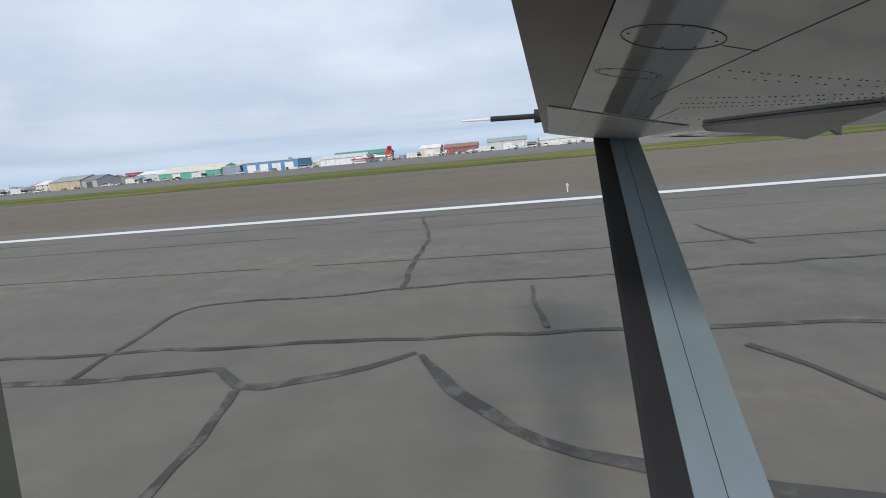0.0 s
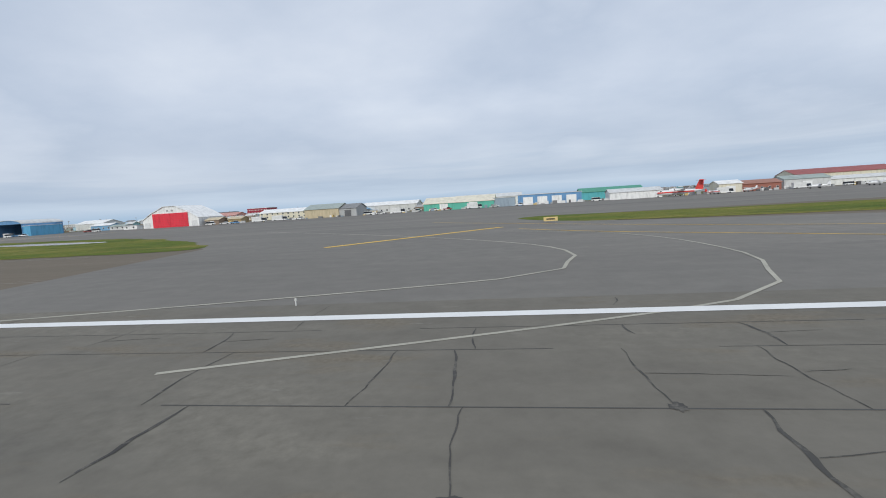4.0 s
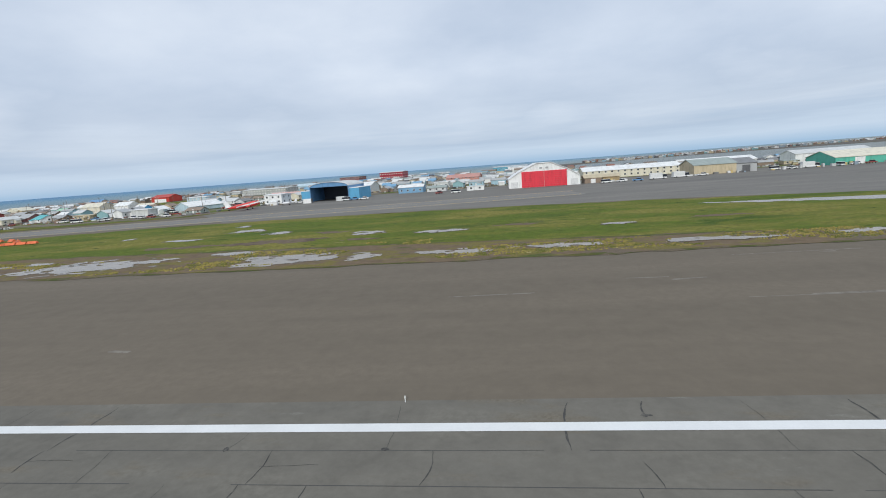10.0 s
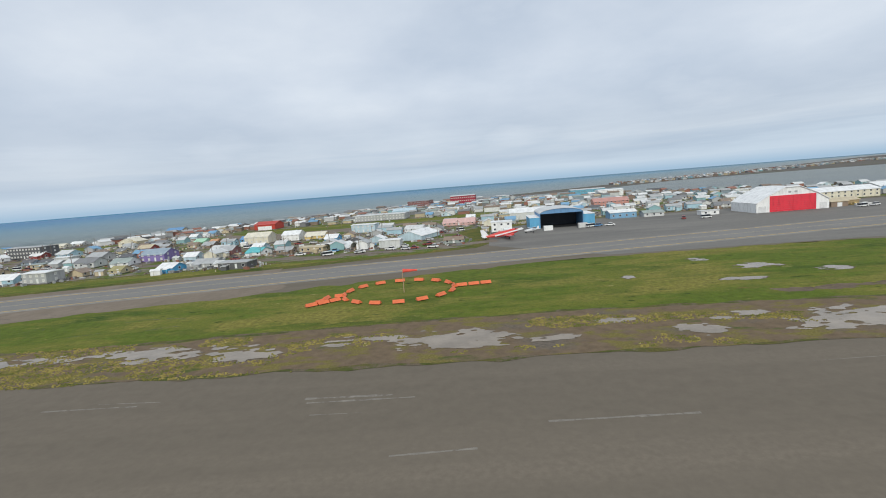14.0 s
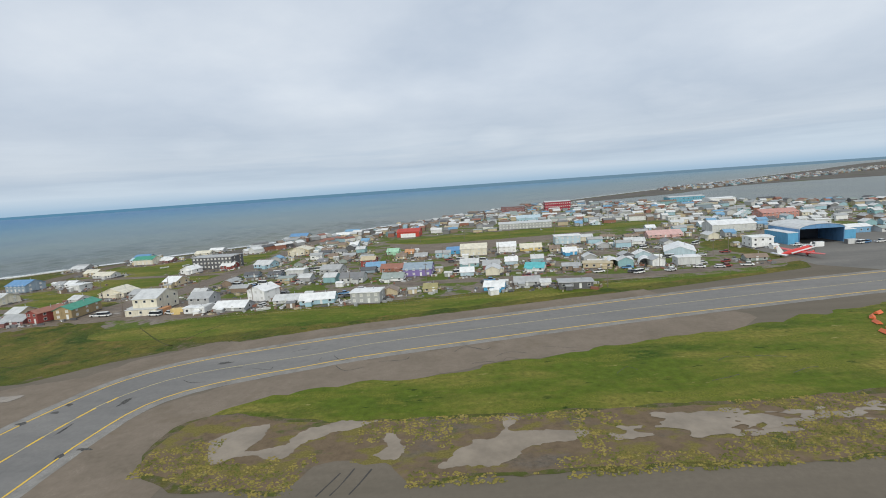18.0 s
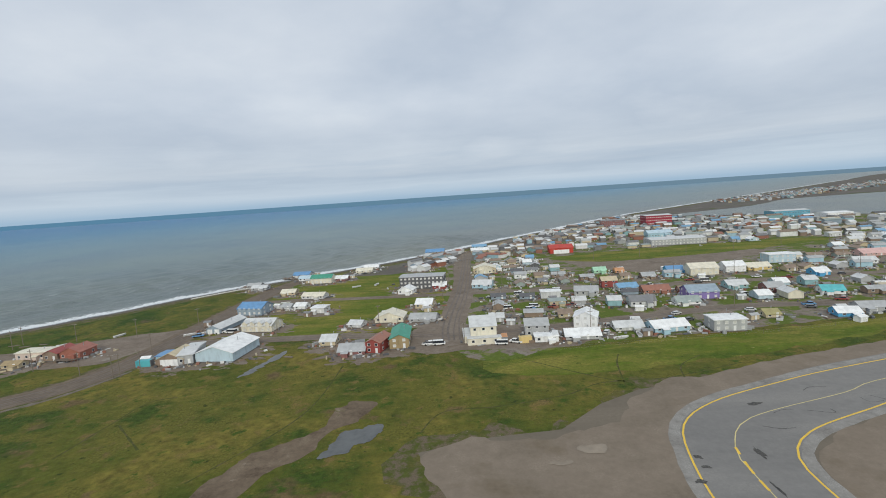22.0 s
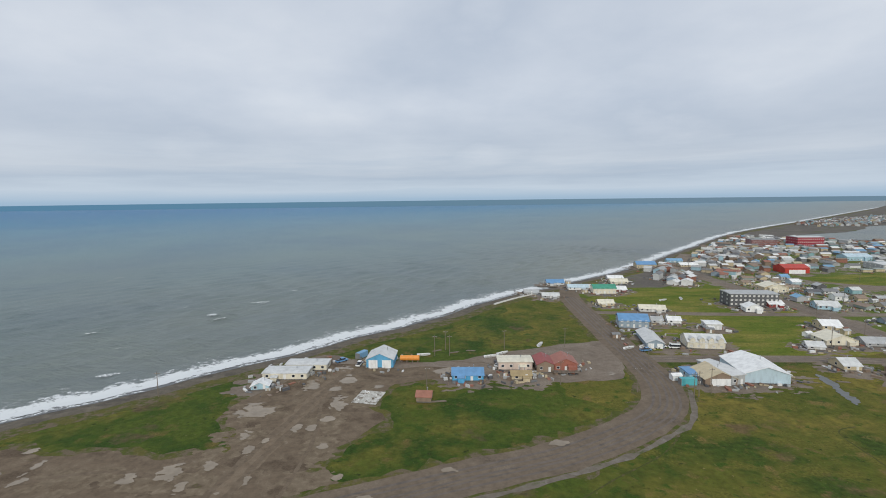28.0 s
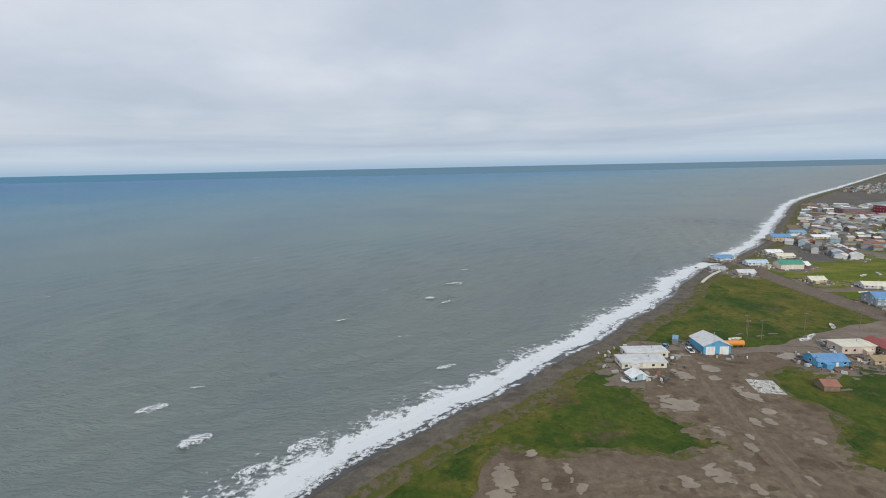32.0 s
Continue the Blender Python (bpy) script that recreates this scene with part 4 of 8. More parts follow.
# tar patches on the taxiway bend
for x, y, rx, ry in ((-575.1, 114.4, 1, 0.8), (-575.4, 110.5, 1.2, 0.56), (-579.3, 105.8, 1.1, 0.72), (-580.9, 98.2, 1.3, 0.88), (-580.7, 94.9, 1.5, 0.72), (-576.7, 94.4, 1, 1.3), (-555.1, 92.4, 1.5, 0.56), (-547.6, 137.3, 1.9, 0.88), (-561.4, 114.9, 0.7, 2.6), (-566.3, 101.7, 0.3, 2.4), (-558.3, 90.5, 0.5, 1)):
    blob_into(crack_box, x, y, rx, ry, x * 0.3, 0.0562)
for k in range(26):
    x = rng.uniform(-560, -380)
    y = 139.6 - 0.21 * (x + 529) if x > -529 else 139.6 - 0.55 * (-529 - x)
    y += rng.uniform(-9, 9)
    crack_line([(x, y), (x - rng.uniform(0.5, 5), y + rng.uniform(-2.5, 2.5)), (x - rng.uniform(4, 9), y + rng.uniform(-3, 3))], rng.uniform(0.12, 0.3), 0.0515 + 0.0002 * (k % 6), True)
setting("crack_seal", crack_box, TAR, "black tar seals in the runway cracks", "crack", "stuff")
setting("paving_joint", joint_box, plain("joint_grime", (0.075, 0.073, 0.07), 0.8), "thin dark joints between paving lanes", "joint", "stuff")
patch_box = bmesh.new()
for k in range(4):
    ribbon_into(patch_box, [(140.8 + 0.5 * k, 11.45 + 0.3 * k), (146, 11.42 + 0.3 * k), (153 - k, 11.45 + 0.3 * k)], 0.24, 0.0500 + 0.0002 * k, True, 0.4, 0.9)
setting("milled_strip", patch_box, ground_mix("milled_asphalt", [((0.25, 0.24, 0.215),), ((0.15, 0.142, 0.125), 0.8, 0.48, 0.58)], bump=0.4, distance=0.02), "pale milled strip along a paving joint", "patch", "stuff")
scar_box = bmesh.new()
for x, y, n in ((-54.0, 51.3, 7.0), (-72.3, 40.8, 8.5)):
    ribbon_into(scar_box, [(x, y), (x - n / 2, y + 0.1), (x - n, y + 0.2)], 0.45, 0.018, True, 0.8, 0.7)
for i in range(34):
    x, y = rng.uniform(-530, 40), rng.uniform(31, 68)
    for k in range(rng.choice((1, 1, 1, 2))):
        ribbon_into(scar_box, [(x, y), (x - rng.uniform(2, 18), y + rng.uniform(-0.6, 0.6))], rng.uniform(0.1, 0.5), 0.016 + 0.0008 * k, True, 0.8, 0.95)
        x, y = x + rng.uniform(-4, 4), y + rng.uniform(0.4, 1.2)
setting("gravel_scrape", scar_box, ground_mix("scraped_gravel", [((0.25, 0.225, 0.19),), ((0.175, 0.15, 0.12), 1.2, 0.5, 0.6)]), "pale scrape marks in the gravel", "scrape", "stuff")

# ---- standing water ----
pools = []


def flat_sheet(name, ring, z, material, label, category):
    bm = bmesh.new()
    f = bm.faces.new([bm.verts.new((*p, z)) for p in ring])
    f.normal_update()
    if f.normal.z < 0:
        f.normal_flip()
    bmesh.ops.triangulate(bm, faces=bm.faces)
    me = bpy.data.meshes.new(name)
    bm.to_mesh(me)
    bm.free()
    me.materials.append(material)
    return tagged(new(name, me), label, category, "", "structure")


def puddle(x, y, rx, ry, seed=0.0, turn=0.0, ragged=1.0):
    """A shallow pool with a ragged edge, never across another."""
    far_x = abs(rx * math.cos(turn)) + abs(ry * math.sin(turn))
    far_y = abs(rx * math.sin(turn)) + abs(ry * math.cos(turn))
    if any(abs(x - px) < (far_x + qx) * 1.25 and abs(y - py) < (far_y + qy) * 1.25 for px, py, qx, qy in pools):
        return
    pools.append((x, y, far_x, far_y))
    ring = []
    for i in range(60):
        a = 6.28318 * i / 60
        k = 1 + ragged * (0.55 * noise.noise((math.cos(a) * 1.2 + seed, math.sin(a) * 1.2, seed)) + 0.22 * noise.noise((math.cos(a) * 2.2 + seed, math.sin(a) * 2.2, seed + 5))
                          + 0.07 * noise.noise((math.cos(a) * 8 + seed, math.sin(a) * 8, seed + 9)))
        u, v = rx * k * math.cos(a), ry * k * math.sin(a)
        ring.append((x + u * math.cos(turn) - v * math.sin(turn), y + u * math.sin(turn) + v * math.cos(turn)))
    flat_sheet("puddle", ring, 0.09, PUDDLE, "shallow beige-grey puddle of standing water", "puddle")


POND = plain("grey_pond_water", (0.095, 0.10, 0.096), 0.3, size=3, vary=0.3)


def pool(pts, water=PUDDLE):
    line = smooth_line(pts, True, 0.5)
    line = [(p.x + 1.5 * noise.noise((p.x * 0.3, p.y * 0.3, 1)) + 0.7 * noise.noise((p.x * 1.1, p.y * 1.1, 2)), p.y + 1.1 * noise.noise((p.x * 0.3, p.y * 0.3, 4)) + 0.6 * noise.noise((p.x * 1.1, p.y * 1.1, 5))) for p in line]
    xs, ys = [p[0] for p in line], [p[1] for p in line]
    pools.append(((min(xs) + max(xs)) / 2, (min(ys) + max(ys)) / 2, (max(xs) - min(xs)) * 0.42, (max(ys) - min(ys)) * 0.42))
    flat_sheet("puddle", line, 0.09, water, "broad shallow pool with mossy edges", "puddle")


pool([(-529.4, 89.8), (-529.2, 94.5), (-521.4, 98.1), (-520.2, 92.2), (-521.2, 88.6), (-516.4, 88.9), (-514.0, 91.5), (-507.8, 97.0), (-498.6, 97.2), (-502.5, 93.7), (-508.0, 92.5), (-511.8, 88.3), (-514.2, 84.8), (-522.4, 86.3), (-525.7, 84.6)])
pool([(-495.9, 91.7), (-494.0, 90.8), (-493.4, 87.9), (-491.2, 86.5), (-491.2, 83.3), (-494.2, 82.2), (-497.3, 84.0), (-495.8, 85.9)])
pool([(-473.8, 94.6), (-470.0, 94.8), (-471.9, 90.0), (-459.6, 88.4), (-460.4, 85.6), (-470.0, 83.5), (-472.7, 80.3), (-478.8, 78.6), (-485.2, 79.9), (-480.6, 85.8), (-475.8, 87.5), (-473.0, 91.3)])
pool([(-122, 134.5), (-100, 131.5), (-75, 126), (-50, 116), (-56, 113), (-80, 118), (-105, 127)])
pool([(-662, 125.8), (-659.4, 131.5), (-658, 137), (-653, 138.2), (-648.8, 141), (-647.6, 136), (-650.2, 131.5), (-653.6, 130.2), (-655, 127.2), (-658.8, 125.2)], POND)
pool([(-697.6, 212.2), (-695.4, 212.2), (-696.2, 204.0), (-700.0, 194.9), (-703.6, 185.6), (-705.4, 186.2), (-702.2, 199.0)], POND)
puddle(-605, 115.8, 2.6, 0.9, 6.7)
puddle(-596.5, 120.8, 3.4, 2.0, 6.9)


def ragged_into(bm, x, y, rx, ry, seed, z, gain=1.0, step=0.45):
    """A patch whose edge follows noise, with inlets, holes and islets: each grid cell is cut where the field falls below zero."""
    def field(u, v):
        return (0.72 - (u / rx) ** 2 - (v / ry) ** 2 + gain * (1.2 * noise.noise(((x + u) * 0.16, (y + v) * 0.34, seed)) + 1.0 * noise.noise(((x + u) * 0.42, (y + v) * 0.8, seed + 4)) + 0.4 * noise.noise(((x + u) * 1.1, (y + v) * 1.9, seed + 8))))
    nx, ny = int(rx * 1.5 / step) + 1, int(ry * 1.5 / (step * 0.7)) + 1
    grid = {(i, j): (i * step, j * step * 0.7) for i in range(-nx, nx + 1) for j in range(-ny, ny + 1)}
    val = {k: field(*p) for k, p in grid.items()}
    made = {}

    def corner(key, u, v):
        if key not in made:
            made[key] = bm.verts.new((x + u, y + v, z))
        return made[key]
    for i in range(-nx, nx):
        for j in range(-ny, ny):
            loop = [(i, j), (i + 1, j), (i + 1, j + 1), (i, j + 1)]
            ring = []
            for a, c in zip(loop, loop[1:] + loop[:1]):
                if val[a] > 0:
                    ring.append(corner(a, *grid[a]))
                if (val[a] > 0) != (val[c] > 0):
                    k = val[a] / (val[a] - val[c])
                    ring.append(corner(tuple(sorted((a, c))), grid[a][0] + (grid[c][0] - grid[a][0]) * k, grid[a][1] + (grid[c][1] - grid[a][1]) * k))
            if len(ring) > 2 and len(set(ring)) == len(ring):
                bm.faces.new(ring)


def ragged_pool(x, y, rx, ry, seed, gain=1.0):
    if any(abs(x - px) < (rx + qx) * 0.85 and abs(y - py) < (ry + qy) * 0.85 for px, py, qx, qy in pools):
        return
    pools.append((x, y, rx * 0.75, ry * 0.75))
    bm = bmesh.new()
    ragged_into(bm, x, y, rx, ry, seed, 0.09 + 0.0023 * (len(pools) % 23), gain)
    setting("puddle", bm, PUDDLE, "broad shallow pool with ragged muddy edges", "puddle")


for i, (x, y, rx, ry) in enumerate(((-258.6, 82.8, 17, 7.0), (-217.8, 80.6, 9.5, 6.0), (-290.7, 82.6, 4.6, 3.4), (-200.9, 79.6, 3.6, 3.6), (-207.3, 79.5, 2.2, 2.2), (-334.8, 85.6, 11, 6.0), (-317, 83.2, 6.5, 2.2),
                                    (-396, 88.2, 19, 3.6), (-372.5, 83.2, 6, 3.2), (-357, 90, 4.0, 2.4), (-437, 88, 17, 4.4), (-184, 79.4, 6, 2.6), (-166, 79.8, 8, 2.2), (-140, 78.8, 9, 2.4),
                                    (-118, 79.6, 5, 1.8), (-96, 78.8, 8, 2.0), (-277, 90, 5, 1.8), (-302, 91, 5, 1.6), (-232, 91, 6, 1.8))):
    ragged_pool(x, y, rx, ry, 3.3 + i * 2.9)
for i in range(14):
    ragged_pool(rng.uniform(-450, -280), rng.uniform(79, 93), rng.uniform(2, 5), rng.uniform(0.8, 1.8), 70 + i * 3.7)
# wet hollows and worn bare patches in the grass
worn = bmesh.new()
for i, (x, y, rx, ry, wet) in enumerate(((-260.5, 146, 3.6, 3.4, 1), (-251.5, 132.9, 6.5, 3.8, 1), (-238.5, 123.1, 4.4, 3.2, 1), (-262.5, 118.1, 6.0, 2.2, 1), (-227.4, 105.6, 10, 3.8, 0), (-208.8, 113.4, 4.4, 3.6, 1), (-220, 117, 6.5, 2.4, 0),
                                         (-249.2, 104.8, 6, 2.6, 0), (-239.6, 104.6, 6, 2.4, 0), (-259.8, 104.8, 4, 1.8, 0), (-207, 102, 7, 2.0, 0), (-287, 128.6, 3.4, 2.4, 1), (-190, 108, 7, 2.6, 1), (-170, 112, 6, 2.2, 0),
                                         (-150, 104, 7, 2.2, 1), (-128, 108, 6, 2, 0))):
    ragged_into(worn, x, y, rx, ry, 31.7 + i * 3.1, 0.067 + 0.0012 * i, 1.0, 0.4)
    if wet:
        bm = bmesh.new()
        ragged_into(bm, x, y, rx * 0.9, ry * 0.9, 31.7 + i * 3.1, 0.09 + 0.0021 * i, 1.0, 0.35)
        setting("puddle", bm, PUDDLE, "small pool in a wet hollow of the grass", "puddle")
setting("worn_patch", worn, BARE, "bare brown patches worn in the grass", "ground", "stuff")
yard_pools = ((-881.4, 218.3, 2.7, 3.2), (-894.8, 213.1, 2.9, 3.4), (-884.7, 209.2, 2.2, 1.5), (-908.4, 190.7, 6.3, 4.4), (-881.6, 195.7, 3.0, 4.4), (-890.8, 177.9, 1.7, 1.9),
                                    (-886.2, 178.1, 1.9, 1.3), (-898.1, 170.4, 1.1, 1.1), (-901.1, 164.4, 1.5, 2.1), (-895.9, 150.7, 1.3, 1.8), (-908.6, 158.2, 2.0, 1.6), (-911.8, 148.0, 1.7, 2.1),
                                    (-901.2, 145.1, 1.4, 0.9), (-905.2, 174.6, 2.0, 1.9), (-868.7, 210.5, 1.7, 1.5), (-882.2, 184.0, 2.4, 1.6), (-842.7, 224.9, 5.4, 2.6), (-885.3, 231.0, 4.5, 2.4))
beach_pools = (
                                    (-881.0, 166.6, 1.9, 1.0), (-873.0, 150.5, 1.5, 1.6), (-973.2, 158.3, 2.7, 3.4), (-962.9, 154.2, 1.4, 1.6), (-955.8, 160.0, 1.2, 4.0), (-975.4, 149.4, 3.5, 2.2),
                                    (-954.7, 151.8, 1.8, 1.3), (-963.5, 167.4, 2.0, 1.4), (-917.6, 153.6, 3.4, 2.5), (-926.9, 152.1, 2.2, 1.9), (-805.0, 222.0, 3.6, 1.6), (-788.0, 226.0, 3.0, 1.4),
                                    (-776.0, 219.0, 2.2, 1.5), (-843.0, 152.0, 3.2, 1.0), (-812.0, 165.0, 2.6, 1.2), (-866.0, 141.0, 3.4, 0.9))
for i, (x, y, rx, ry) in enumerate(yard_pools + beach_pools):
    ragged_pool(x, y, rx * 1.0, ry * 1.6, 90.3 + i * 1.7, 1.15)
for i in range(14):
    puddle(rng.uniform(-640, -585), rng.uniform(200, 232), rng.uniform(0.8, 2.6), rng.uniform(0.5, 1.2), 190 + i, rng.uniform(0, 3))

# ---- moss and sedge clumps on the wet verge ----
verts, faces = [], []
for i in range(60000):
    x, y = rng.uniform(-540, -60), rng.uniform(74, 104)
    top = 97 if x < -480 else 96 if x < -190 else 84
    if y > top or noise.noise((x * 0.045, y * 0.14, 2.7)) + 0.5 * noise.noise((x * 0.2, y * 0.3, 6.1)) < (-0.06 if x < -400 else 0.14):
        continue
    if any(abs(x - px) < qx * 0.95 and abs(y - py) < qy * 0.95 for px, py, qx, qy in pools) or (-509 < x < -491 and y < 82):
        continue
    r, h, at = rng.uniform(0.09, 0.34), rng.uniform(0.08, 0.22), len(verts)
    for k in range(6):
        a = 1.0472 * k + rng.uniform(-0.3, 0.3)
        verts.append((x + math.cos(a) * r * rng.uniform(0.7, 1.5), y + math.sin(a) * r * rng.uniform(0.6, 1.1), 0.05))
    for k in range(3):
        a = 2.0944 * k + rng.uniform(-0.3, 0.3)
        verts.append((x + math.cos(a) * r * 0.5, y + math.sin(a) * r * 0.4, 0.06 + h * rng.uniform(0.7, 1.1)))
    for k in range(6):
        q = k // 2
        faces.append((at + k, at + (k + 1) % 6, at + 6 + q))
    for q in range(3):
        faces.append((at + 6 + q, at + (2 * q + 2) % 6, at + 6 + (q + 1) % 3))
    faces.append((at + 6, at + 7, at + 8))
me = bpy.data.meshes.new("moss_clumps")
me.from_pydata(verts, [], faces)
me.materials.append(ground_mix("yellow_moss", [((0.275, 0.225, 0.065),), ((0.13, 0.135, 0.035), 3.0, 0.46, 0.56), ((0.33, 0.28, 0.13), 2.0, 0.60, 0.70)]))
tagged(new("moss_clumps", me), "pale yellow moss and sedge clumps on wet mud", "moss", "", "stuff")
region("gravel_tongue", [(-510.5, 69.0), (-508.2, 80.2), (-502.3, 83.5), (-498.5, 81.0), (-493.6, 80.4), (-490.7, 69.0)], 0.068, GRAVEL, "bare gravel tongue with wheel ruts", "gravel", 1.5, 0.6)
tongue_box = bmesh.new()
for k in range(3):
    x = -504.0 + 2.6 * k + rng.uniform(-0.5, 0.5)
    ribbon_into(tongue_box, [(x - 0.8, 73.3), (x + 0.4, 76), (x + 1.8, 78.6 + 2 * rng.random())], 0.28, 0.073, True, 0.4, 0.95)
setting("muddy_ruts", tongue_box, plain("muddy_rut", (0.05, 0.043, 0.036), 0.7), "dark muddy ruts at the gravel edge", "ruts", "stuff")

# ---- town roads and yards ----
LOT = [(-930.0, 120.0), (-916.0, 146.0), (-907.6, 164.0), (-906.5, 170.0), (-910.3, 177.8), (-915.1, 184.0), (-916.4, 199.9), (-909.9, 209.0), (-899.0, 226.0), (-893.0, 238.8), (-863.3, 231.0), (-838.4, 229.0),
                    (-839.0, 217.8), (-859.9, 214.6), (-865.3, 207.0), (-870.2, 192.3), (-865.0, 186.7), (-865.5, 178.6), (-875.3, 167.6), (-878.8, 160.3), (-883.9, 149.6), (-886.1, 138.3), (-898.0, 118.0)]
LOT_WEST = [(-1010.0, 112.0), (-990.0, 140.0), (-984.7, 147.9), (-980.3, 154.8), (-978.4, 162.8), (-972.1, 169.7), (-955.2, 165.2), (-943.0, 167.3), (-933.3, 164.1), (-925.1, 161.9), (-906.6, 164.0), (-908.8, 148.0),
                         (-920.0, 122.0), (-940.0, 98.0)]
fringe(LOT, 5.0, 0.018)
fringe(LOT_WEST, 4.0, 0.014)
region("dirt_lot", LOT, 0.035, BARE,
       "wet brown dirt yard with puddles and tyre tracks", "yard", 3, 1.3)
region("dirt_lot_west", LOT_WEST, 0.028, BARE, "bare brown ground with pale puddles near the beach", "yard", 3, 1.5)
ribbon("road_verge", [(-1098.2, 57.3), (-993.2, 100.3), (-940.7, 116.5), (-889.1, 131.8), (-840.4, 149.0), (-807.9, 160.4), (-775.5, 181.4), (-763.0, 204.4), (-759.2, 234.0), (-757.3, 271.2), (-749.7, 367.7)], 20, 0.021, FRINGE,
       "worn stony verge of the dirt road", "verge", True, 3, 0.5)
ribbon("coast_road", [(-1098.2, 57.3), (-993.2, 100.3), (-940.7, 116.5), (-889.1, 131.8), (-840.4, 149.0), (-807.9, 160.4), (-775.5, 181.4), (-763.0, 204.4), (-759.2, 234.0), (-757.3, 271.2), (-749.7, 367.7), (-735.4, 408.7)], 15, 0.049, ROAD,
       "wide wet dirt road bending along the houses", "road", True, 5, 0.1)
region("house_yard", [(-807.0, 212.0), (-773.5, 214.9), (-765.9, 238.8), (-764.0, 262.6), (-811.8, 250.2), (-840.4, 238.8), (-873.8, 238.8), (-897.7, 250.2), (-907.2, 229.2), (-859.5, 223.5)], 0.032, DIRT, "muddy yard round the houses", "yard", 4, 1.2)
ribbon("street_south", [(-759.2, 235.9), (-703.8, 232.1), (-674.2, 229.2), (-611.2, 218.7), (-534.8, 229.2), (-484.2, 234.0), (-427.8, 223.5), (-383.9, 220.6), (-344.8, 225.4), (-315.1, 234.0)], 9, 0.042, DIRT, "gravel village street", "road", True, 5, 0.1)
ribbon("street_middle", [(-756.4, 322.8), (-708.6, 316.1), (-637.9, 307.5), (-553.9, 299.9), (-477.5, 290.3), (-401.1, 286.5), (-334.2, 286.5)], 8, 0.045, DIRT, "gravel village street", "road", True, 5, 0.1)
ribbon("main_street", [(-626.5, 212.0), (-625.5, 243.5), (-616.0, 322.8), (-602.6, 491.8), (-534.8, 611.2)], 14, 0.049, DIRT, "broad muddy main street", "road", True, 5, 0.1)
region("muddy_lot", [(-642.7, 200.5), (-618.8, 197.7), (-578.7, 194.8), (-573.0, 206.3), (-578.7, 225.4), (-611.2, 231.1), (-641.8, 235.9)], 0.038, DIRT, "muddy lot before the large house", "yard", 4, 1.0)
region("gravel_field", [(-536.7, 431.7), (-515.7, 362.9), (-482.3, 329.5), (-434.5, 355.3), (-382.0, 382.0), (-377.2, 410.6), (-429.8, 405.9), (-496.6, 420.2)], 0.035, DIRT, "bare gravel field", "yard", 5, 2.0)
region("town_ground", [(-625.5, 198.6), (-573.0, 196.7), (-496.6, 202.5), (-420.2, 212.0), (-329.5, 221.6), (-305.6, 315.1), (0.0, 315.1), (114.6, 315.1), (114.6, 592.1), (-40, 600), (-130, 720), (-260, 830), (-448.8, 682.8),
                       (-611.2, 506.1), (-625.5, 382.0)], 0.025, ground_mix("trodden_yards", [((0.215, 0.180, 0.145),), ((0.270, 0.236, 0.198), 8.0, 0.46, 0.6), ((0.140, 0.115, 0.092), 5.0, 0.54, 0.62), ((0.105, 0.140, 0.022), 16.0, 0.47, 0.51), ((0.17, 0.175, 0.05), 9.0, 0.57, 0.62)]),
       "trodden yards, gravel and grass between houses", "yard", 6, 1.0)
region("gravel_spit", [(-420, 720), (-244, 930), (219.6, 1338), (1002.8, 2030), (2483, 3328), (3300, 3300), (2500, 1500), (1528, 420), (300, 420), (60, 470), (-60, 560), (-140, 690), (-260, 760)], 0.030, SPIT,
       "dark gravel spit between lagoon and sea", "gravel", 20, 4.0)
region("shore_gravel", [(-712, 418), (-624, 499), (-472, 674), (-250, 915), (-212, 872), (-330, 735), (-430, 615), (-555, 488), (-622, 432), (-668, 400)], 0.0318, SPIT, "bare dark gravel between the houses and the sea", "gravel", 8, 1.5)
region("lagoon", [(-243, 826), (-200, 772), (-122, 700), (-72, 600), (-62, 545), (0.0, 505), (133.7, 445), (573.0, 401.1), (1528.0, 401.1), (1900.0, 900.0), (900, 985), (421, 1085), (250, 1090), (118, 1062), (30, 985),
                  (-80, 905), (-170, 872)], 0.070, SEA,
       "grey lagoon behind the town", "water", 12, 2.0)

rut_box, lanes = bmesh.new(), 0
for line, offs in ((((-1098, 57), (-993, 100), (-941, 117), (-889, 132), (-840, 149), (-808, 160), (-775, 181), (-763, 204), (-759, 234), (-757, 271), (-750, 368)), (-4.5, -2.4, -0.6, 1.6, 3.8)),
                   (((-626.5, 212), (-625.5, 243.5), (-616, 322.8), (-602.6, 491.8)), (-3.5, -1.2, 1.4, 3.6)),
                   (((-759, 236), (-704, 232), (-674, 229), (-611, 219), (-535, 229), (-484, 234), (-428, 223.5), (-345, 225)), (-1.4, 1.3))):
    for off in offs:
        curve = smooth_line(line, False, 8.0)
        pts = []
        for i, p in enumerate(curve):
            d = (curve[min(i + 1, len(curve) - 1)] - curve[max(i - 1, 0)]).normalized()
            pts.append(tuple(p + Vector((-d.y, d.x)) * (off + 0.5 * noise.noise((p.x * 0.04, p.y * 0.04, off)))))
        ribbon_into(rut_box, pts, rng.uniform(0.5, 1.0), 0.0545 + 0.0007 * lanes, True, 4.0, 0.35)
        lanes += 1
setting("wheel_ruts", rut_box, plain("pressed_wet_ruts", (0.135, 0.108, 0.086), 0.7, size=3, vary=0.3), "dark wet wheel ruts in the dirt roads", "ruts", "stuff")
bank_box = bmesh.new()
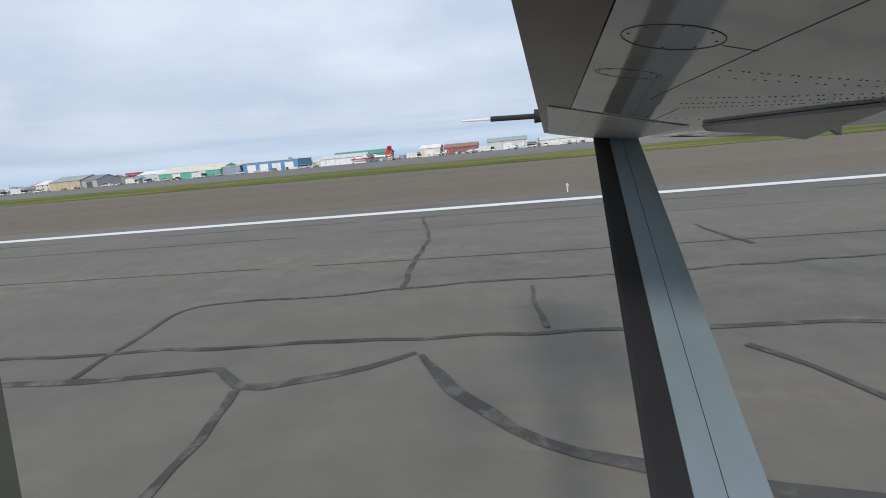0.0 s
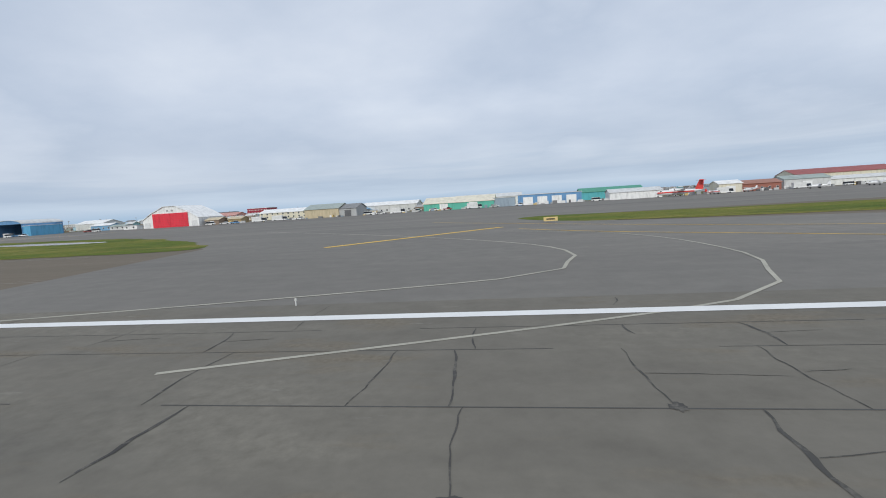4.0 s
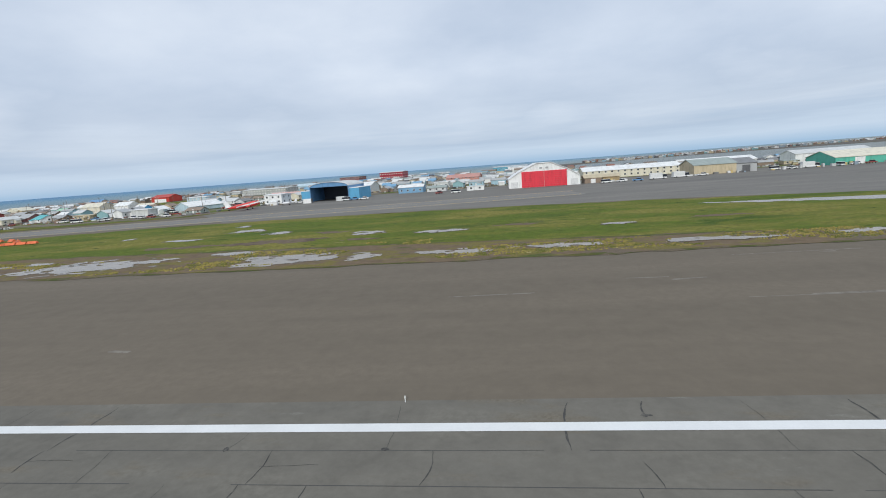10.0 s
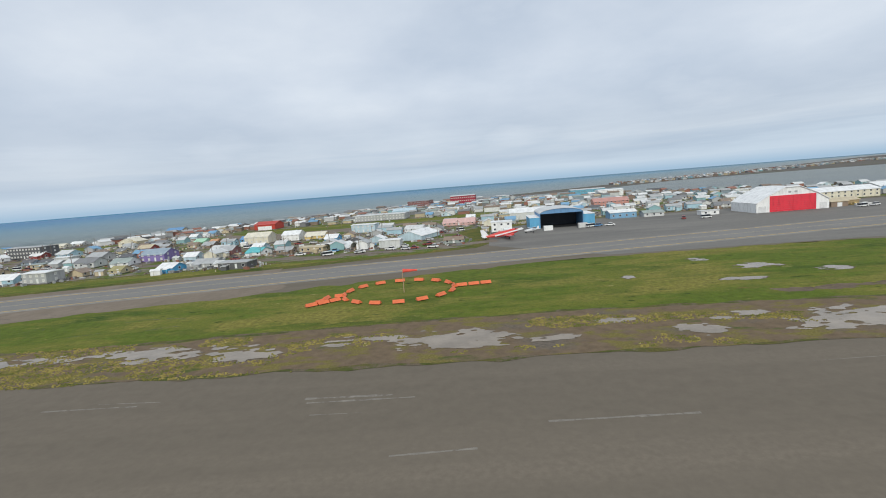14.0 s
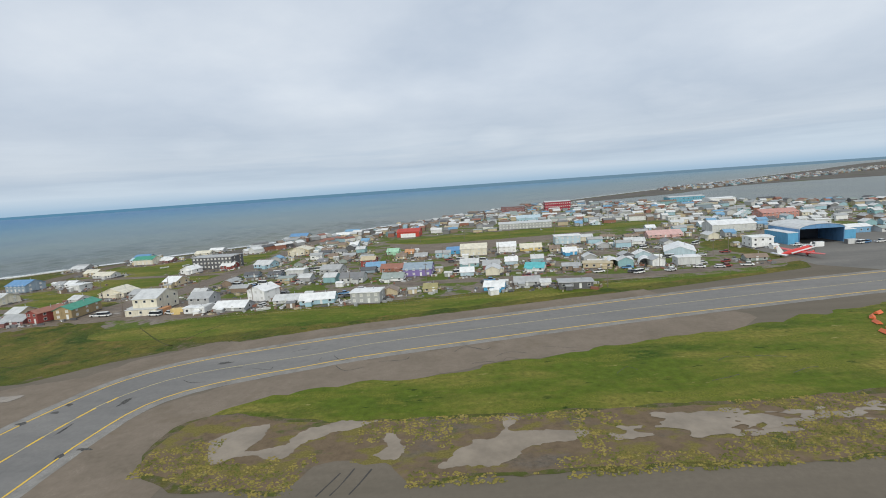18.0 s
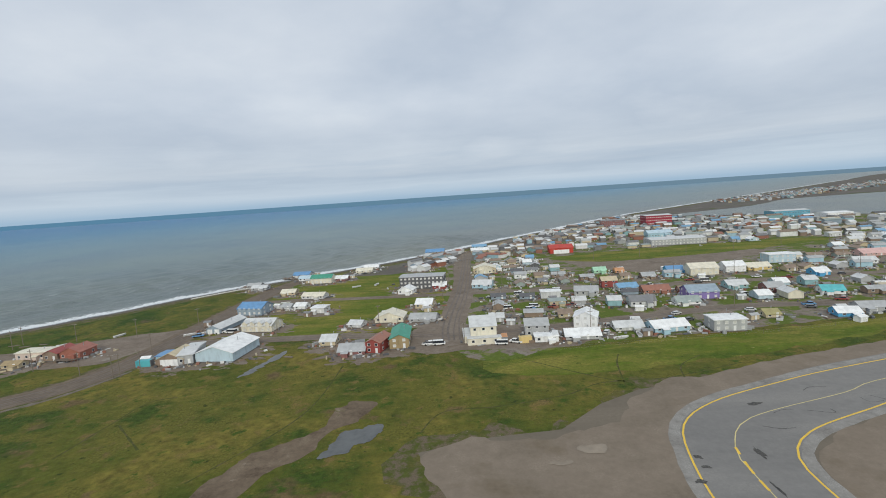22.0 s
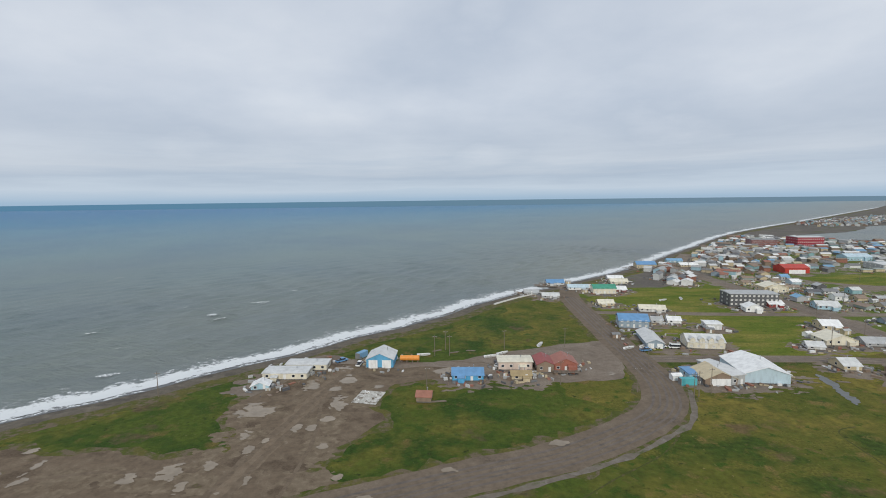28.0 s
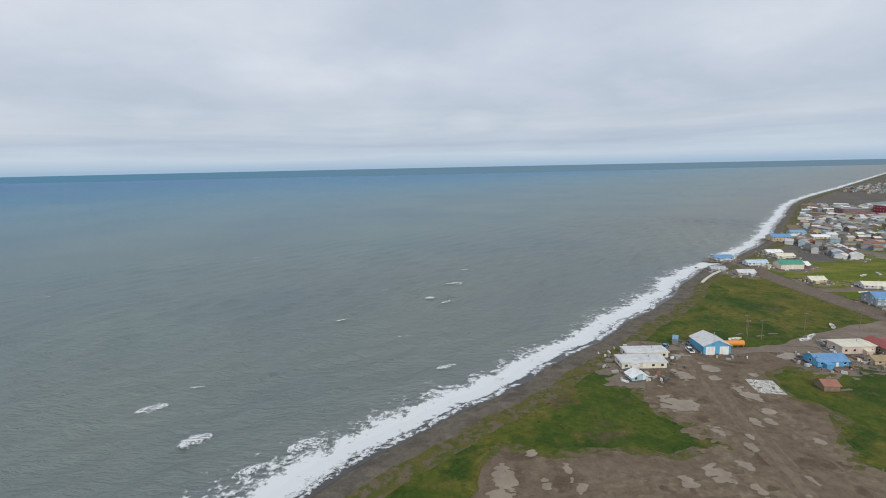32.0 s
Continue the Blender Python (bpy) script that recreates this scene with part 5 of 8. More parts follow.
for off, width in ((-9.0, 2.0),):
    curve = smooth_line(((-1098, 57), (-993, 100), (-941, 117), (-889, 132), (-840, 149), (-808, 160), (-775, 181), (-763, 204)), False, 6.0)
    pts = [tuple(p + Vector((-(curve[min(i + 1, len(curve) - 1)] - curve[max(i - 1, 0)]).normalized().y, (curve[min(i + 1, len(curve) - 1)] - curve[max(i - 1, 0)]).normalized().x))
                 * (off + 1.5 * noise.noise((p.x * 0.05, p.y * 0.05, off)))) for i, p in enumerate(curve)]
    ribbon_into(bank_box, pts, width, 0.045, True, 3.0, 0.9)
setting("road_bank", bank_box, ground_mix("pale_stony_bank", [((0.175, 0.15, 0.12),), ((0.22, 0.195, 0.165), 3.0, 0.5, 0.62), ((0.085, 0.10, 0.03), 6.0, 0.55, 0.65)]),
        "pale stony bank along the dirt road", "bank", "stuff")
path_box = bmesh.new()
for pts in (((-826, 290), (-795, 302), (-760, 318)), ((-690, 118), (-672, 150), (-668, 190)), ((-860, 250), (-830, 300), (-800, 330)),
            ((-637.1, 134), (-630.7, 145.4), (-614.7, 146.5), (-594.2, 151.2), (-581.4, 158), (-559.7, 158.7), (-532.9, 166.6)), ((-601.9, 183.8), (-582.1, 163.3), (-572.2, 156.2)), ((-575.5, 154.5), (-571.6, 172.2), (-567.7, 181.9)), ((-556, 157.9), (-552, 167.9), (-541.5, 175.9)), ((-732.3, 133.6), (-730, 151.5), (-727.5, 166.6), (-719.4, 170)), ((-711.4, 135.4), (-726.6, 151.1)), ((-765.1, 180.1), (-783, 159.2), (-803.3, 145.9), (-819.9, 134.1))):
    ribbon_into(path_box, pts, 0.5, 0.0175, True, 1.5, 0.95)
setting("worn_path", path_box, ground_mix("worn_turf", [((0.070, 0.080, 0.020),), ((0.12, 0.10, 0.045), 3.0, 0.5, 0.6)]), "faint worn tracks across the grass", "track", "stuff")

PAD = [(-622, 62), (-629.5, 101.7), (-636.0, 121.5), (-626.7, 128.5), (-606.8, 127.5), (-588.1, 132.8), (-577.1, 145), (-560, 158), (-545, 150), (-556, 134), (-578, 128), (-588, 104), (-590, 62)]
fringe(PAD, 9.0, 0.008)
PAD_GRAVEL = ground_mix("brown_gravel_pad", [((0.222, 0.180, 0.137),), ((0.245, 0.200, 0.153), 7.0, 0.48, 0.62), ((0.196, 0.160, 0.120), 16.0, 0.50, 0.64), ((0.172, 0.136, 0.094), 24.0, 0.56, 0.68)], bump=0.3, distance=0.03, vary=0.12)
region("gravel_pad", PAD, 0.0135, PAD_GRAVEL,
       "brown gravel pad beside the taxiway bend", "gravel", 2.5, 1.6)

region("gravel_shoulder", [(-400, 156), (-494, 136), (-521, 128), (-541, 119), (-552, 108), (-555, 97), (-555, 60), (-555, 26), (-537, 26), (-535, 60), (-530, 84), (-519, 100), (-500, 113), (-470, 124), (-400, 139)], 0.0405, PAD_GRAVEL,
       "brown gravel shoulder along the taxiway", "gravel", 3, 1.0)
ribbon("gravel_shoulder", [(-405, 187.5), (-505, 166), (-539, 156), (-561, 147), (-577, 133), (-585, 113), (-589, 92), (-590, 60), (-590, 28)], 10, 0.0400, PAD_GRAVEL, "brown gravel shoulder along the taxiway", "gravel", True, 3.0, 0.25)
# Sunlit stretches of grass near the houses, painted by the brighter green.
for z, pts, label in ((0.0155, [(-760, 322), (-742, 246), (-640, 238), (-628, 300), (-622, 400), (-632, 480), (-700, 432), (-752, 384)], "bright green grass between the houses"),
                      (0.0402, [(-533, 432), (-505, 392), (-440, 392), (-380, 402), (-300, 425), (-288, 446), (-420, 450)], "green strip of the open field, brightened as if sunlit")):
    region("green_field", pts, z, LUSH, label, "grass", 6, 0.9)
region("green_field", [(-612, 172), (-584, 166), (-545, 170), (-490, 181), (-430, 194), (-385, 204), (-345, 211), (-345, 217), (-420, 208), (-500, 198), (-575, 193), (-612, 192)], 0.0162, LUSH, "bright green grass before the first houses", "grass", 5, 1.5)
region("bare_track", [(-651.5, 154.5), (-660, 157.5), (-666, 139.5), (-679.5, 128), (-686, 110.8), (-677, 108), (-674.5, 116.5), (-665, 129.5), (-654, 146)], 0.017, BARE, "bare brown track in the grass", "track", 1.5, 1.6)
lane_box, mud_box = bmesh.new(), bmesh.new()
ribbon_into(lane_box, [(-907, 118), (-901, 144), (-897, 164), (-893, 186), (-888.5, 210), (-884, 232)], 6.5, 0.0376, True, 1.5, 0.5)
setting("worn_lane", lane_box, ground_mix("pressed_brown_lane", [((0.195, 0.148, 0.103),), ((0.218, 0.170, 0.120), 2.5, 0.48, 0.62), ((0.158, 0.118, 0.080), 4.0, 0.52, 0.64)], bump=0.5, distance=0.05), "driven lane of pressed brown earth across the yard", "track")
for i, (x, y, rx, ry) in enumerate(((-909, 190, 10, 7), (-907, 174, 8, 7), (-911, 161, 8, 6), (-917, 150, 11, 5), (-903, 148, 7, 5), (-882, 182, 7, 8), (-880, 165, 6, 8), (-881, 150, 7, 7), (-940, 152, 14, 6), (-965, 140, 12, 6), (-896, 222, 10, 6), (-873, 200, 6, 9))):
    ragged_into(mud_box, x, y, rx, ry, 61.3 + 2.7 * i, 0.0362 + 0.00011 * i, 0.9, 0.8)
setting("dried_mud", mud_box, ground_mix("tan_dried_mud", [((0.192, 0.150, 0.103),), ((0.245, 0.195, 0.138), 2.2, 0.52, 0.66), ((0.150, 0.113, 0.076), 4.0, 0.48, 0.60)], bump=0.6, distance=0.05), "tan dried mud round the puddles", "mud", "stuff")
track_box = bmesh.new()
for pts, width in ((((-884, 226), (-889, 205), (-895, 182), (-901, 158), (-906, 130)), 2.4), (((-880, 226), (-885, 205), (-891, 182), (-896.5, 158), (-900, 128)), 2.0), (((-884, 222), (-893, 206), (-903, 196)), 1.6),
                   (((-876, 226), (-866, 219), (-845, 221)), 2.0), (((-888, 200), (-884, 170), (-886, 140)), 1.2), (((-912, 150), (-935, 156), (-960, 150)), 1.6)):
    ribbon_into(track_box, pts, width, 0.039 + 0.0005 * width, True, 1.5, 0.6)
setting("tyre_tracks", track_box, ground_mix("churned_mud", [((0.152, 0.114, 0.078),), ((0.182, 0.140, 0.098), 2.0, 0.48, 0.6)], rough=0.8), "dark churned tyre tracks across the yard", "tracks", "stuff")
wall_box = bmesh.new()
for k in range(26):
    t = k / 25
    x, y = -805 + 40 * t, 350 + 35 * t + 3 * math.sin(3 * t)
    blob = box(wall_box, -1.3, 1.3, -0.8, 0.8, -0.5, 0.55)
    m = pose(x, y, 0.0, rng.uniform(-6, 6), rng.uniform(-6, 6), 48 + rng.uniform(-14, 14))
    for v in blob:
        v.co = m @ v.co
setting("sandbag_wall", wall_box, plain("pale_sandbag_cloth", (0.62, 0.60, 0.55), 0.8, size=1.0), "row of pale sandbags along the beach head", "wall", "stuff")

# ---- houses ----
rng = random.Random(21)
win_bm = bmesh.new()
loops = [[win_bm.verts.new((sx * hx, y, sz * hz)) for sx, sz in ((-1, -1), (1, -1), (1, 1), (-1, 1))] for hx, hz, y in ((0.62, 0.58, 0.0), (0.62, 0.58, -0.07), (0.52, 0.48, -0.07), (0.52, 0.48, 0.0))]
for p, q in zip(loops, loops[1:] + loops[:1]):
    for i in range(4):
        win_bm.faces.new((p[i], p[(i + 1) % 4], q[(i + 1) % 4], q[i]))
WINDOW = mesh_of("window", win_bm, TRIM)
pane_bm = bmesh.new()
box(pane_bm, -0.52, 0.52, -0.03, 0.0, -0.48, 0.48)
PANE = mesh_of("pane", pane_bm, GLASS)
BLIND = PANE.copy()
BLIND.materials.clear()
BLIND.materials.append(plain("drawn_blind", (0.62, 0.61, 0.57), 0.5))
door_bm = bmesh.new()
box(door_bm, -0.5, 0.5, -0.06, 0.0, 0.0, 2.05)
DOOR = mesh_of("door", door_bm, TRIM)
pipe_bm = bmesh.new()
tube(pipe_bm, (0, 0, -0.5), (0, 0, 1.1), 0.12)
tube(pipe_bm, (0, 0, 1.1), (0, 0, 1.25), 0.22)
PIPE = mesh_of("stovepipe", pipe_bm, STEEL)


def fixed(name, mesh, parent, x, y, z, turn=0.0, size=1.0):
    ob = new(name, mesh)
    ob.parent = parent
    ob.matrix_basis = pose(x, y, z, 0, 0, turn) @ Matrix.Diagonal((size, 1, size, 1))
    return ob


blinds = False


def window_at(parent, x, y, z, turn=0.0, size=1.0):
    w = fixed("window", WINDOW, parent, x, y, z, turn, size)
    p = new("pane", BLIND if blinds else PANE)
    p.parent = w
    return w


def house_parts(ob, w, d, h, style, wall, roof, storeys, lite=False, front=""):
    base = 0.45
    bm = bmesh.new()
    box(bm, -w / 2 + 0.15, w / 2 - 0.15, -d / 2 + 0.15, d / 2 - 0.15, -0.05, base)
    part("skirting", bm, SKIRT, ob)
    bm = bmesh.new()
    over, thick = 0.4, 0.16
    if style == "flat":
        box(bm, -w / 2, w / 2, -d / 2, d / 2, base, h)
        part("wall", bm, wall_of(wall), ob)
        bm = bmesh.new()
        extrude_profile(bm, [(-d / 2 - over, h), (d / 2 + over, h), (d / 2 + over, h + 0.22), (0, h + 0.22 + d * 0.035), (-d / 2 - over, h + 0.22)], "x", -w / 2 - over, w / 2 + over)
        part("roof", bm, roof_of(roof), ob)
        rise = d * 0.035
    else:
        across, along, axis = (d, w, "x") if style == "gable" else (w, d, "y")
        rise = min(across * 0.22, 2.6)
        eave = h - rise * 0.45
        extrude_profile(bm, [(-across / 2, base), (across / 2, base), (across / 2, eave), (0, eave + rise), (-across / 2, eave)], axis, -along / 2, along / 2)
        part("wall", bm, wall_of(wall), ob)
        slope = rise / (across / 2)
        for s in (-1, 1):
            bm = bmesh.new()
            e = across / 2 + over
            extrude_profile(bm, [(0, eave + rise + 0.02), (s * e, eave - over * slope + 0.02), (s * e, eave - over * slope + thick), (0, eave + rise + thick + 0.02)], axis,
                            -along / 2 - over, along / 2 + over)
            part("roof", bm, roof_of(roof), ob)
    fixed("stovepipe", PIPE, ob, w * 0.2, d * 0.1, h + 0.35 * rise)
    if front.startswith("doors"):
        n = int(front[5:])
        for i in range(n):
            bm = bmesh.new()
            cx = -w / 2 + w * (i + 0.5) / n
            box(bm, cx - w / n * 0.33, cx + w / n * 0.33, -d / 2 - 0.1, -d / 2 - 0.003, 0.05, min(h * 0.72, 3.6))
            part("doorway_panel", bm, siding("white_garage_door", COLOURS["white"], 0.5), ob, "white roller door")
    if front:
        return
    step = 3.0 if storeys < 3 else 2.6
    n = max(2, int(w / step))
    lift = (h - base) / storeys if style == "flat" else (h - base - 0.3) / storeys
    for s in range(storeys):
        z = base + lift * s + min(1.55, lift * 0.55)
        for i in range(n):
            x = -w / 2 + w * (i + 0.5) / n
            if s == 0 and i == n // 2:
                fixed("door", DOOR, ob, x, -d / 2 - 0.003, base)
            else:
                window_at(ob, x, -d / 2 - 0.003, z)
        for i in range(1 if lite else max(1, int(d / 5))):
            y = -d / 2 + d * (i + 0.5) / (1 if lite else max(1, int(d / 5)))
            if not lite:
                window_at(ob, -w / 2 - 0.003, y, z, -90)
            window_at(ob, w / 2 + 0.003, y, z, 90)


built = []


def dormers(ob, w, d, h, wall, roof):
    """A row of small gabled dormers along the front slope."""
    for i in range(4):
        x = -w / 2 + w * (i + 0.5) / 4
        bm = bmesh.new()
        extrude_profile(bm, [(x - 1.1, h * 0.5), (x + 1.1, h * 0.5), (x + 1.1, h + 0.2), (x, h + 1.1), (x - 1.1, h + 0.2)], "y", -d / 2 - 0.35, -d / 2 + 3.2)
        dormer = part("dormer", bm, wall_of(wall), ob)
        for s in (-1, 1):
            bm = bmesh.new()
            extrude_profile(bm, [(x, h + 1.12), (x + s * 1.4, h), (x + s * 1.4, h + 0.12), (x, h + 1.26)], "y", -d / 2 - 0.6, -d / 2 + 3.3)
            part("roof", bm, roof_of(roof), dormer)
        win = fixed("window", WINDOW, dormer, x, -d / 2 - 0.353, h * 0.78)
        win.scale = (0.9, 1, 0.9)


def lean_to(ob, w, d, h, wall, roof, side=1):
    """A low entry porch with a sloping roof and steps."""
    bm = bmesh.new()
    x = side * w * 0.22
    extrude_profile(bm, [(-d / 2 - 1.9, 0.05), (-d / 2 - 0.004, 0.05), (-d / 2 - 0.004, h * 0.72), (-d / 2 - 1.9, h * 0.62)], "x", x - 1.3, x + 1.3)
    porch = part("porch", bm, wall_of(wall), ob)
    bm = bmesh.new()
    extrude_profile(bm, [(-d / 2 - 2.15, h * 0.60), (-d / 2 - 0.004, h * 0.72), (-d / 2 - 0.004, h * 0.76), (-d / 2 - 2.15, h * 0.64)], "x", x - 1.5, x + 1.5)
    part("roof", bm, roof_of(roof), porch)


def house(x, y, turn, w, d, h, style, wall, roof, storeys=1, label="", front=""):
    global blinds
    blinds = "apartment" in label or (storeys > 1 and int(x) % 3 == 0)
    built.append((x, y, max(w, d)))
    words = lambda s: s.replace("_", " ")
    text = label or f"{words(wall)} clad wooden house with a {words(roof)} roof"
    ob = thing("house", pose(x, y, 0.0, 0, 0, turn), text, "house", "houses of the town")
    house_parts(ob, w, d, h, style, wall, roof, storeys, False, front)
    if "dormers" in label:
        dormers(ob, w, d, h, wall, roof)
    elif storeys == 1 and not front and w > 7:
        lean_to(ob, w, d, h, wall, roof, 1 if int(x) % 2 else -1)
    return ob


house(-590.9, 212.9, -6, 9.6, 9, 5.8, "gable", "grey", "grey", 2)
house(-589.0, 202.4, -6, 9.1, 5, 2.7, "flat", "white", "white", 1, "low white flat-roofed annex")
house(-567.4, 220.3, -21, 9.7, 10, 6.0, "gable_deep", "white", "white", 2, "tall white two-storey house with a white roof")
house(-574.2, 204.4, -6, 13.7, 9, 2.8, "gable", "grey", "white", 1, "low grey house with a bright white roof")
house(-553.0, 211.6, -3, 11.6, 8, 2.6, "gable", "light_grey", "light_grey", 1)
house(-538.7, 206.5, 4, 14.5, 9, 3.3, "gable", "sky_blue", "white", 1, "pale blue house with a white roof and sheds")
house(-516.9, 202.6, -6, 12.3, 9, 4.8, "flat", "grey", "white", 2, "long flat-roofed grey building beside parked vehicles")
house(-490.8, 215.1, -6, 6.0, 7, 2.6, "gable", "tan", "olive", 1)
house(-531.6, 248.7, -6, 12.0, 9, 4.0, "gable", "light_grey", "dark_grey", 1, "grey house with a dark grey shingle roof")
house(-510.6, 246.1, -6, 10.8, 9, 2.8, "gable", "white", "green_grey", 1)
house(-498.3, 256.7, -6, 14.7, 12, 5.2, "gable", "purple", "blue_grey", 2, "purple two-storey building with white window trim")
house(-530.9, 296.9, -6, 8.8, 8, 5.2, "gable", "red", "tan", 2)
house(-513.4, 274.2, -6, 13.9, 9, 3.1, "gable", "rust", "rust", 1)
house(-498.5, 271.4, -6, 7.1, 7, 2.4, "gable", "rust", "brown", 1)
house(-525.1, 284.7, 1, 11.1, 8, 3.3, "gable", "light_grey", "steel_blue", 1)
house(-549.3, 279.9, -15, 12.6, 9, 4.0, "gable", "grey", "grey", 1)
house(-470.7, 272.3, -6, 10.1, 9, 3.4, "gable", "teal_grey", "light_grey", 1)
house(-465.8, 315.2, -6, 16.7, 12, 6.0, "gable", "cream", "cream", 2, "big cream two-storey house with a cream roof")
house(-444.4, 318.0, -6, 12.0, 11, 5.3, "gable", "white", "white", 2)
house(-475.8, 326.0, -6, 14.6, 9, 3.6, "gable", "bright_blue", "blue", 1, "bright blue house with a blue roof")
house(-428.6, 318.6, -6, 13.7, 10, 3.4, "gable", "yellow", "cream", 1)
house(-399.9, 339.3, -6, 17.1, 11, 5.8, "flat", "pale_blue", "white", 2)
house(-521.0, 343.4, -6, 8.2, 8, 3.3, "gable", "pale_green", "pale_green", 1)
house(-509.1, 339.1, -6, 5.8, 7, 2.6, "gable", "orange", "orange", 1)
house(-499.9, 314.8, -6, 8.0, 8, 2.8, "gable", "brown", "grey", 1)
house(-459.9, 258.3, -6, 8.6, 9, 4.0, "gable", "maroon", "grey", 1)
house(-438.6, 247.0, -20, 9.4, 9, 3.1, "gable", "white", "turquoise", 1)
house(-463.0, 209.4, -14, 8.6, 8, 2.9, "gable", "bright_blue", "white", 1, "small blue house with a bright white roof")
house(-448.4, 214.4, -8, 11.0, 8, 3.0, "gable", "grey", "grey", 1)
house(-441.0, 211.0, -8, 4.2, 5, 2.4, "gable", "white", "light_grey", 1, "small white annex beside a grey house", "blank")
house(-410.5, 290.6, -6, 7.8, 9, 3.4, "gable", "bright_blue", "white", 1)
house(-408.1, 468.4, -6, 49.0, 24, 5.6, "flat", "grey", "light_grey", 2, "long grey flat-roofed school building")
house(-721.2, 214.3, -9, 16.5, 20.5, 5.1, "gable_deep", "pale_blue", "white", 1, "large hall with pale blue metal walls and white roof", "blank")
house(-740.2, 209.7, -3, 11.9, 12, 3.8, "gable_deep", "brown", "tan", 1, "brown workshop with a broad tan gabled roof", "doors1")
house(-666.6, 204.7, -3, 10.8, 9, 2.9, "gable", "maroon", "grey", 1, "maroon shed among stacked timber")
house(-656.6, 206.9, -16, 6.3, 12, 5.2, "gable_deep", "red", "rust", 2, "tall red house with a rusty roof")
house(-648.0, 213.6, 0, 7.9, 18, 5.2, "gable_deep", "ochre", "green", 2, "ochre building with a bright green metal roof")
house(-720.4, 251.8, -11, 16.2, 11, 4.6, "gable", "cream", "light_grey", 2, "cream house with a row of gabled dormers")
house(-741.8, 260.0, -11, 7.8, 22, 3.4, "gable_deep", "blue_grey", "light_grey", 1, "long blue-grey garage with two white doors", "doors2")
house(-738.0, 289.6, -13, 15.3, 12, 5.5, "gable", "blue_grey", "blue", 2, "blue-grey two-storey building with a blue roof")
house(-671.7, 245.4, -19, 6.9, 7, 2.4, "gable", "light_grey", "light_grey", 1)
house(-655.9, 252.4, -6, 14.2, 11, 3.8, "gable_deep", "cream", "cream", 1)
house(-679.2, 219.8, -6, 6.8, 9, 3.1, "gable", "tan", "light_grey", 1)
house(-642.2, 335.5, -8, 29.2, 14, 8.2, "flat", "charcoal", "grey", 3, "three-storey charcoal apartment block with white windows")
house(-651.9, 317.7, -15, 9.4, 9, 4.0, "gable_deep", "white", "white", 1)
house(-631.1, 328.3, -4, 9.1, 8, 3.4, "gable", "red", "white", 1)
house(-639.2, 276.5, -13, 9.1, 10, 3.8, "gable", "tan", "white", 1)
house(-639.3, 248.5, -12, 13.1, 9, 2.6, "gable", "grey", "grey", 1)
house(-712.5, 294.8, -13, 7.0, 7, 2.8, "gable", "white", "white", 1)
house(-721.2, 296.8, -13, 6.1, 7, 2.4, "gable", "light_grey", "grey", 1)
house(-698.4, 281.4, -13, 7.8, 8, 3.3, "flat", "light_grey", "white", 1)
house(-711.9, 322.6, -14, 15.1, 8, 3.1, "gable", "light_grey", "cream", 1)
house(-734.0, 341.6, -5, 10.0, 8, 2.9, "gable", "tan", "cream", 1)
house(-720.7, 381.7, -6, 16.3, 10, 5.3, "gable", "cream", "green", 2, "cream two-storey house with a green roof")
house(-707.3, 387.3, -4, 10.5, 8, 2.9, "gable", "maroon", "white", 1)
house(-746.8, 420.2, -6, 13.9, 9, 3.1, "gable", "light_grey", "blue", 1)
house(-773.7, 384.3, -6, 10.7, 7, 2.2, "gable", "grey", "grey", 1)
house(-634.9, 503.6, -6, 18.6, 12, 5.2, "gable", "tan", "blue", 2, "tan beachfront building with a blue roof")
house(-596.9, 376.2, -6, 11.6, 14, 5.2, "gable_deep", "cream", "cream", 1)
house(-603.4, 320.7, -16, 12.3, 10, 3.8, "gable", "sky_blue", "light_grey", 1)
house(-913.4, 211.9, 6, 6.5, 5, 2.3, "gable_deep", "sky_blue", "white", 1, "small light blue shed with a white roof")
house(-906.6, 223.4, -3, 17.6, 8, 2.8, "flat", "cream", "light_grey", 1, "long low cream trailer with a grey roof")
house(-900.6, 232.8, -3, 17.1, 7, 2.7, "flat", "cream", "light_grey", 1, "second low cream trailer joined behind")
house(-869.9, 236.6, -4, 11.4, 12, 5.0, "gable_deep", "workshop_blue", "light_grey", 1, "blue workshop with two white roller doors", "doors2")
house(-834.3, 217.7, -3, 12.1, 8, 3.3, "gable", "bright_blue", "blue", 1, "bright blue bungalow with white-framed windows")
house(-813.8, 228.6, -3, 13.9, 8, 3.6, "flat", "pink_cream", "cream", 1, "pinkish cream flat-roofed house")
house(-813.4, 216.1, -3, 7.8, 5, 2.5, "gable", "tan", "ochre", 1, "small tan hut with a yellow roof")
house(-802.1, 226.6, -3, 6.7, 11, 4.2, "gable_deep", "brown", "red", 1, "brown house with a red metal roof")
house(-793.7, 226.4, -3, 9.3, 10, 4.4, "gable_deep", "brick", "brick", 1, "red-brown gabled house with a timber deck")
house(-430.0, 203.8, -8, 13.7, 8, 2.9, "flat", "charcoal", "grey", 1, "dark flat-roofed shed standing on short posts")
house(-355.8, 268.5, -23, 14.9, 22, 4.0, "gable_deep", "pale_blue", "white", 1, "pale blue warehouse with a bright white roof", "blank")
house(-407.9, 244.8, -15, 13.8, 8, 2.6, "flat", "tan", "tan", 1)
house(-362.1, 316.1, -15, 12.3, 9, 3.1, "gable", "white", "light_grey", 1)
house(-333.0, 340.0, -6, 22.3, 12, 3.4, "gable", "pink", "pink", 1, "long pink building with a pink roof")
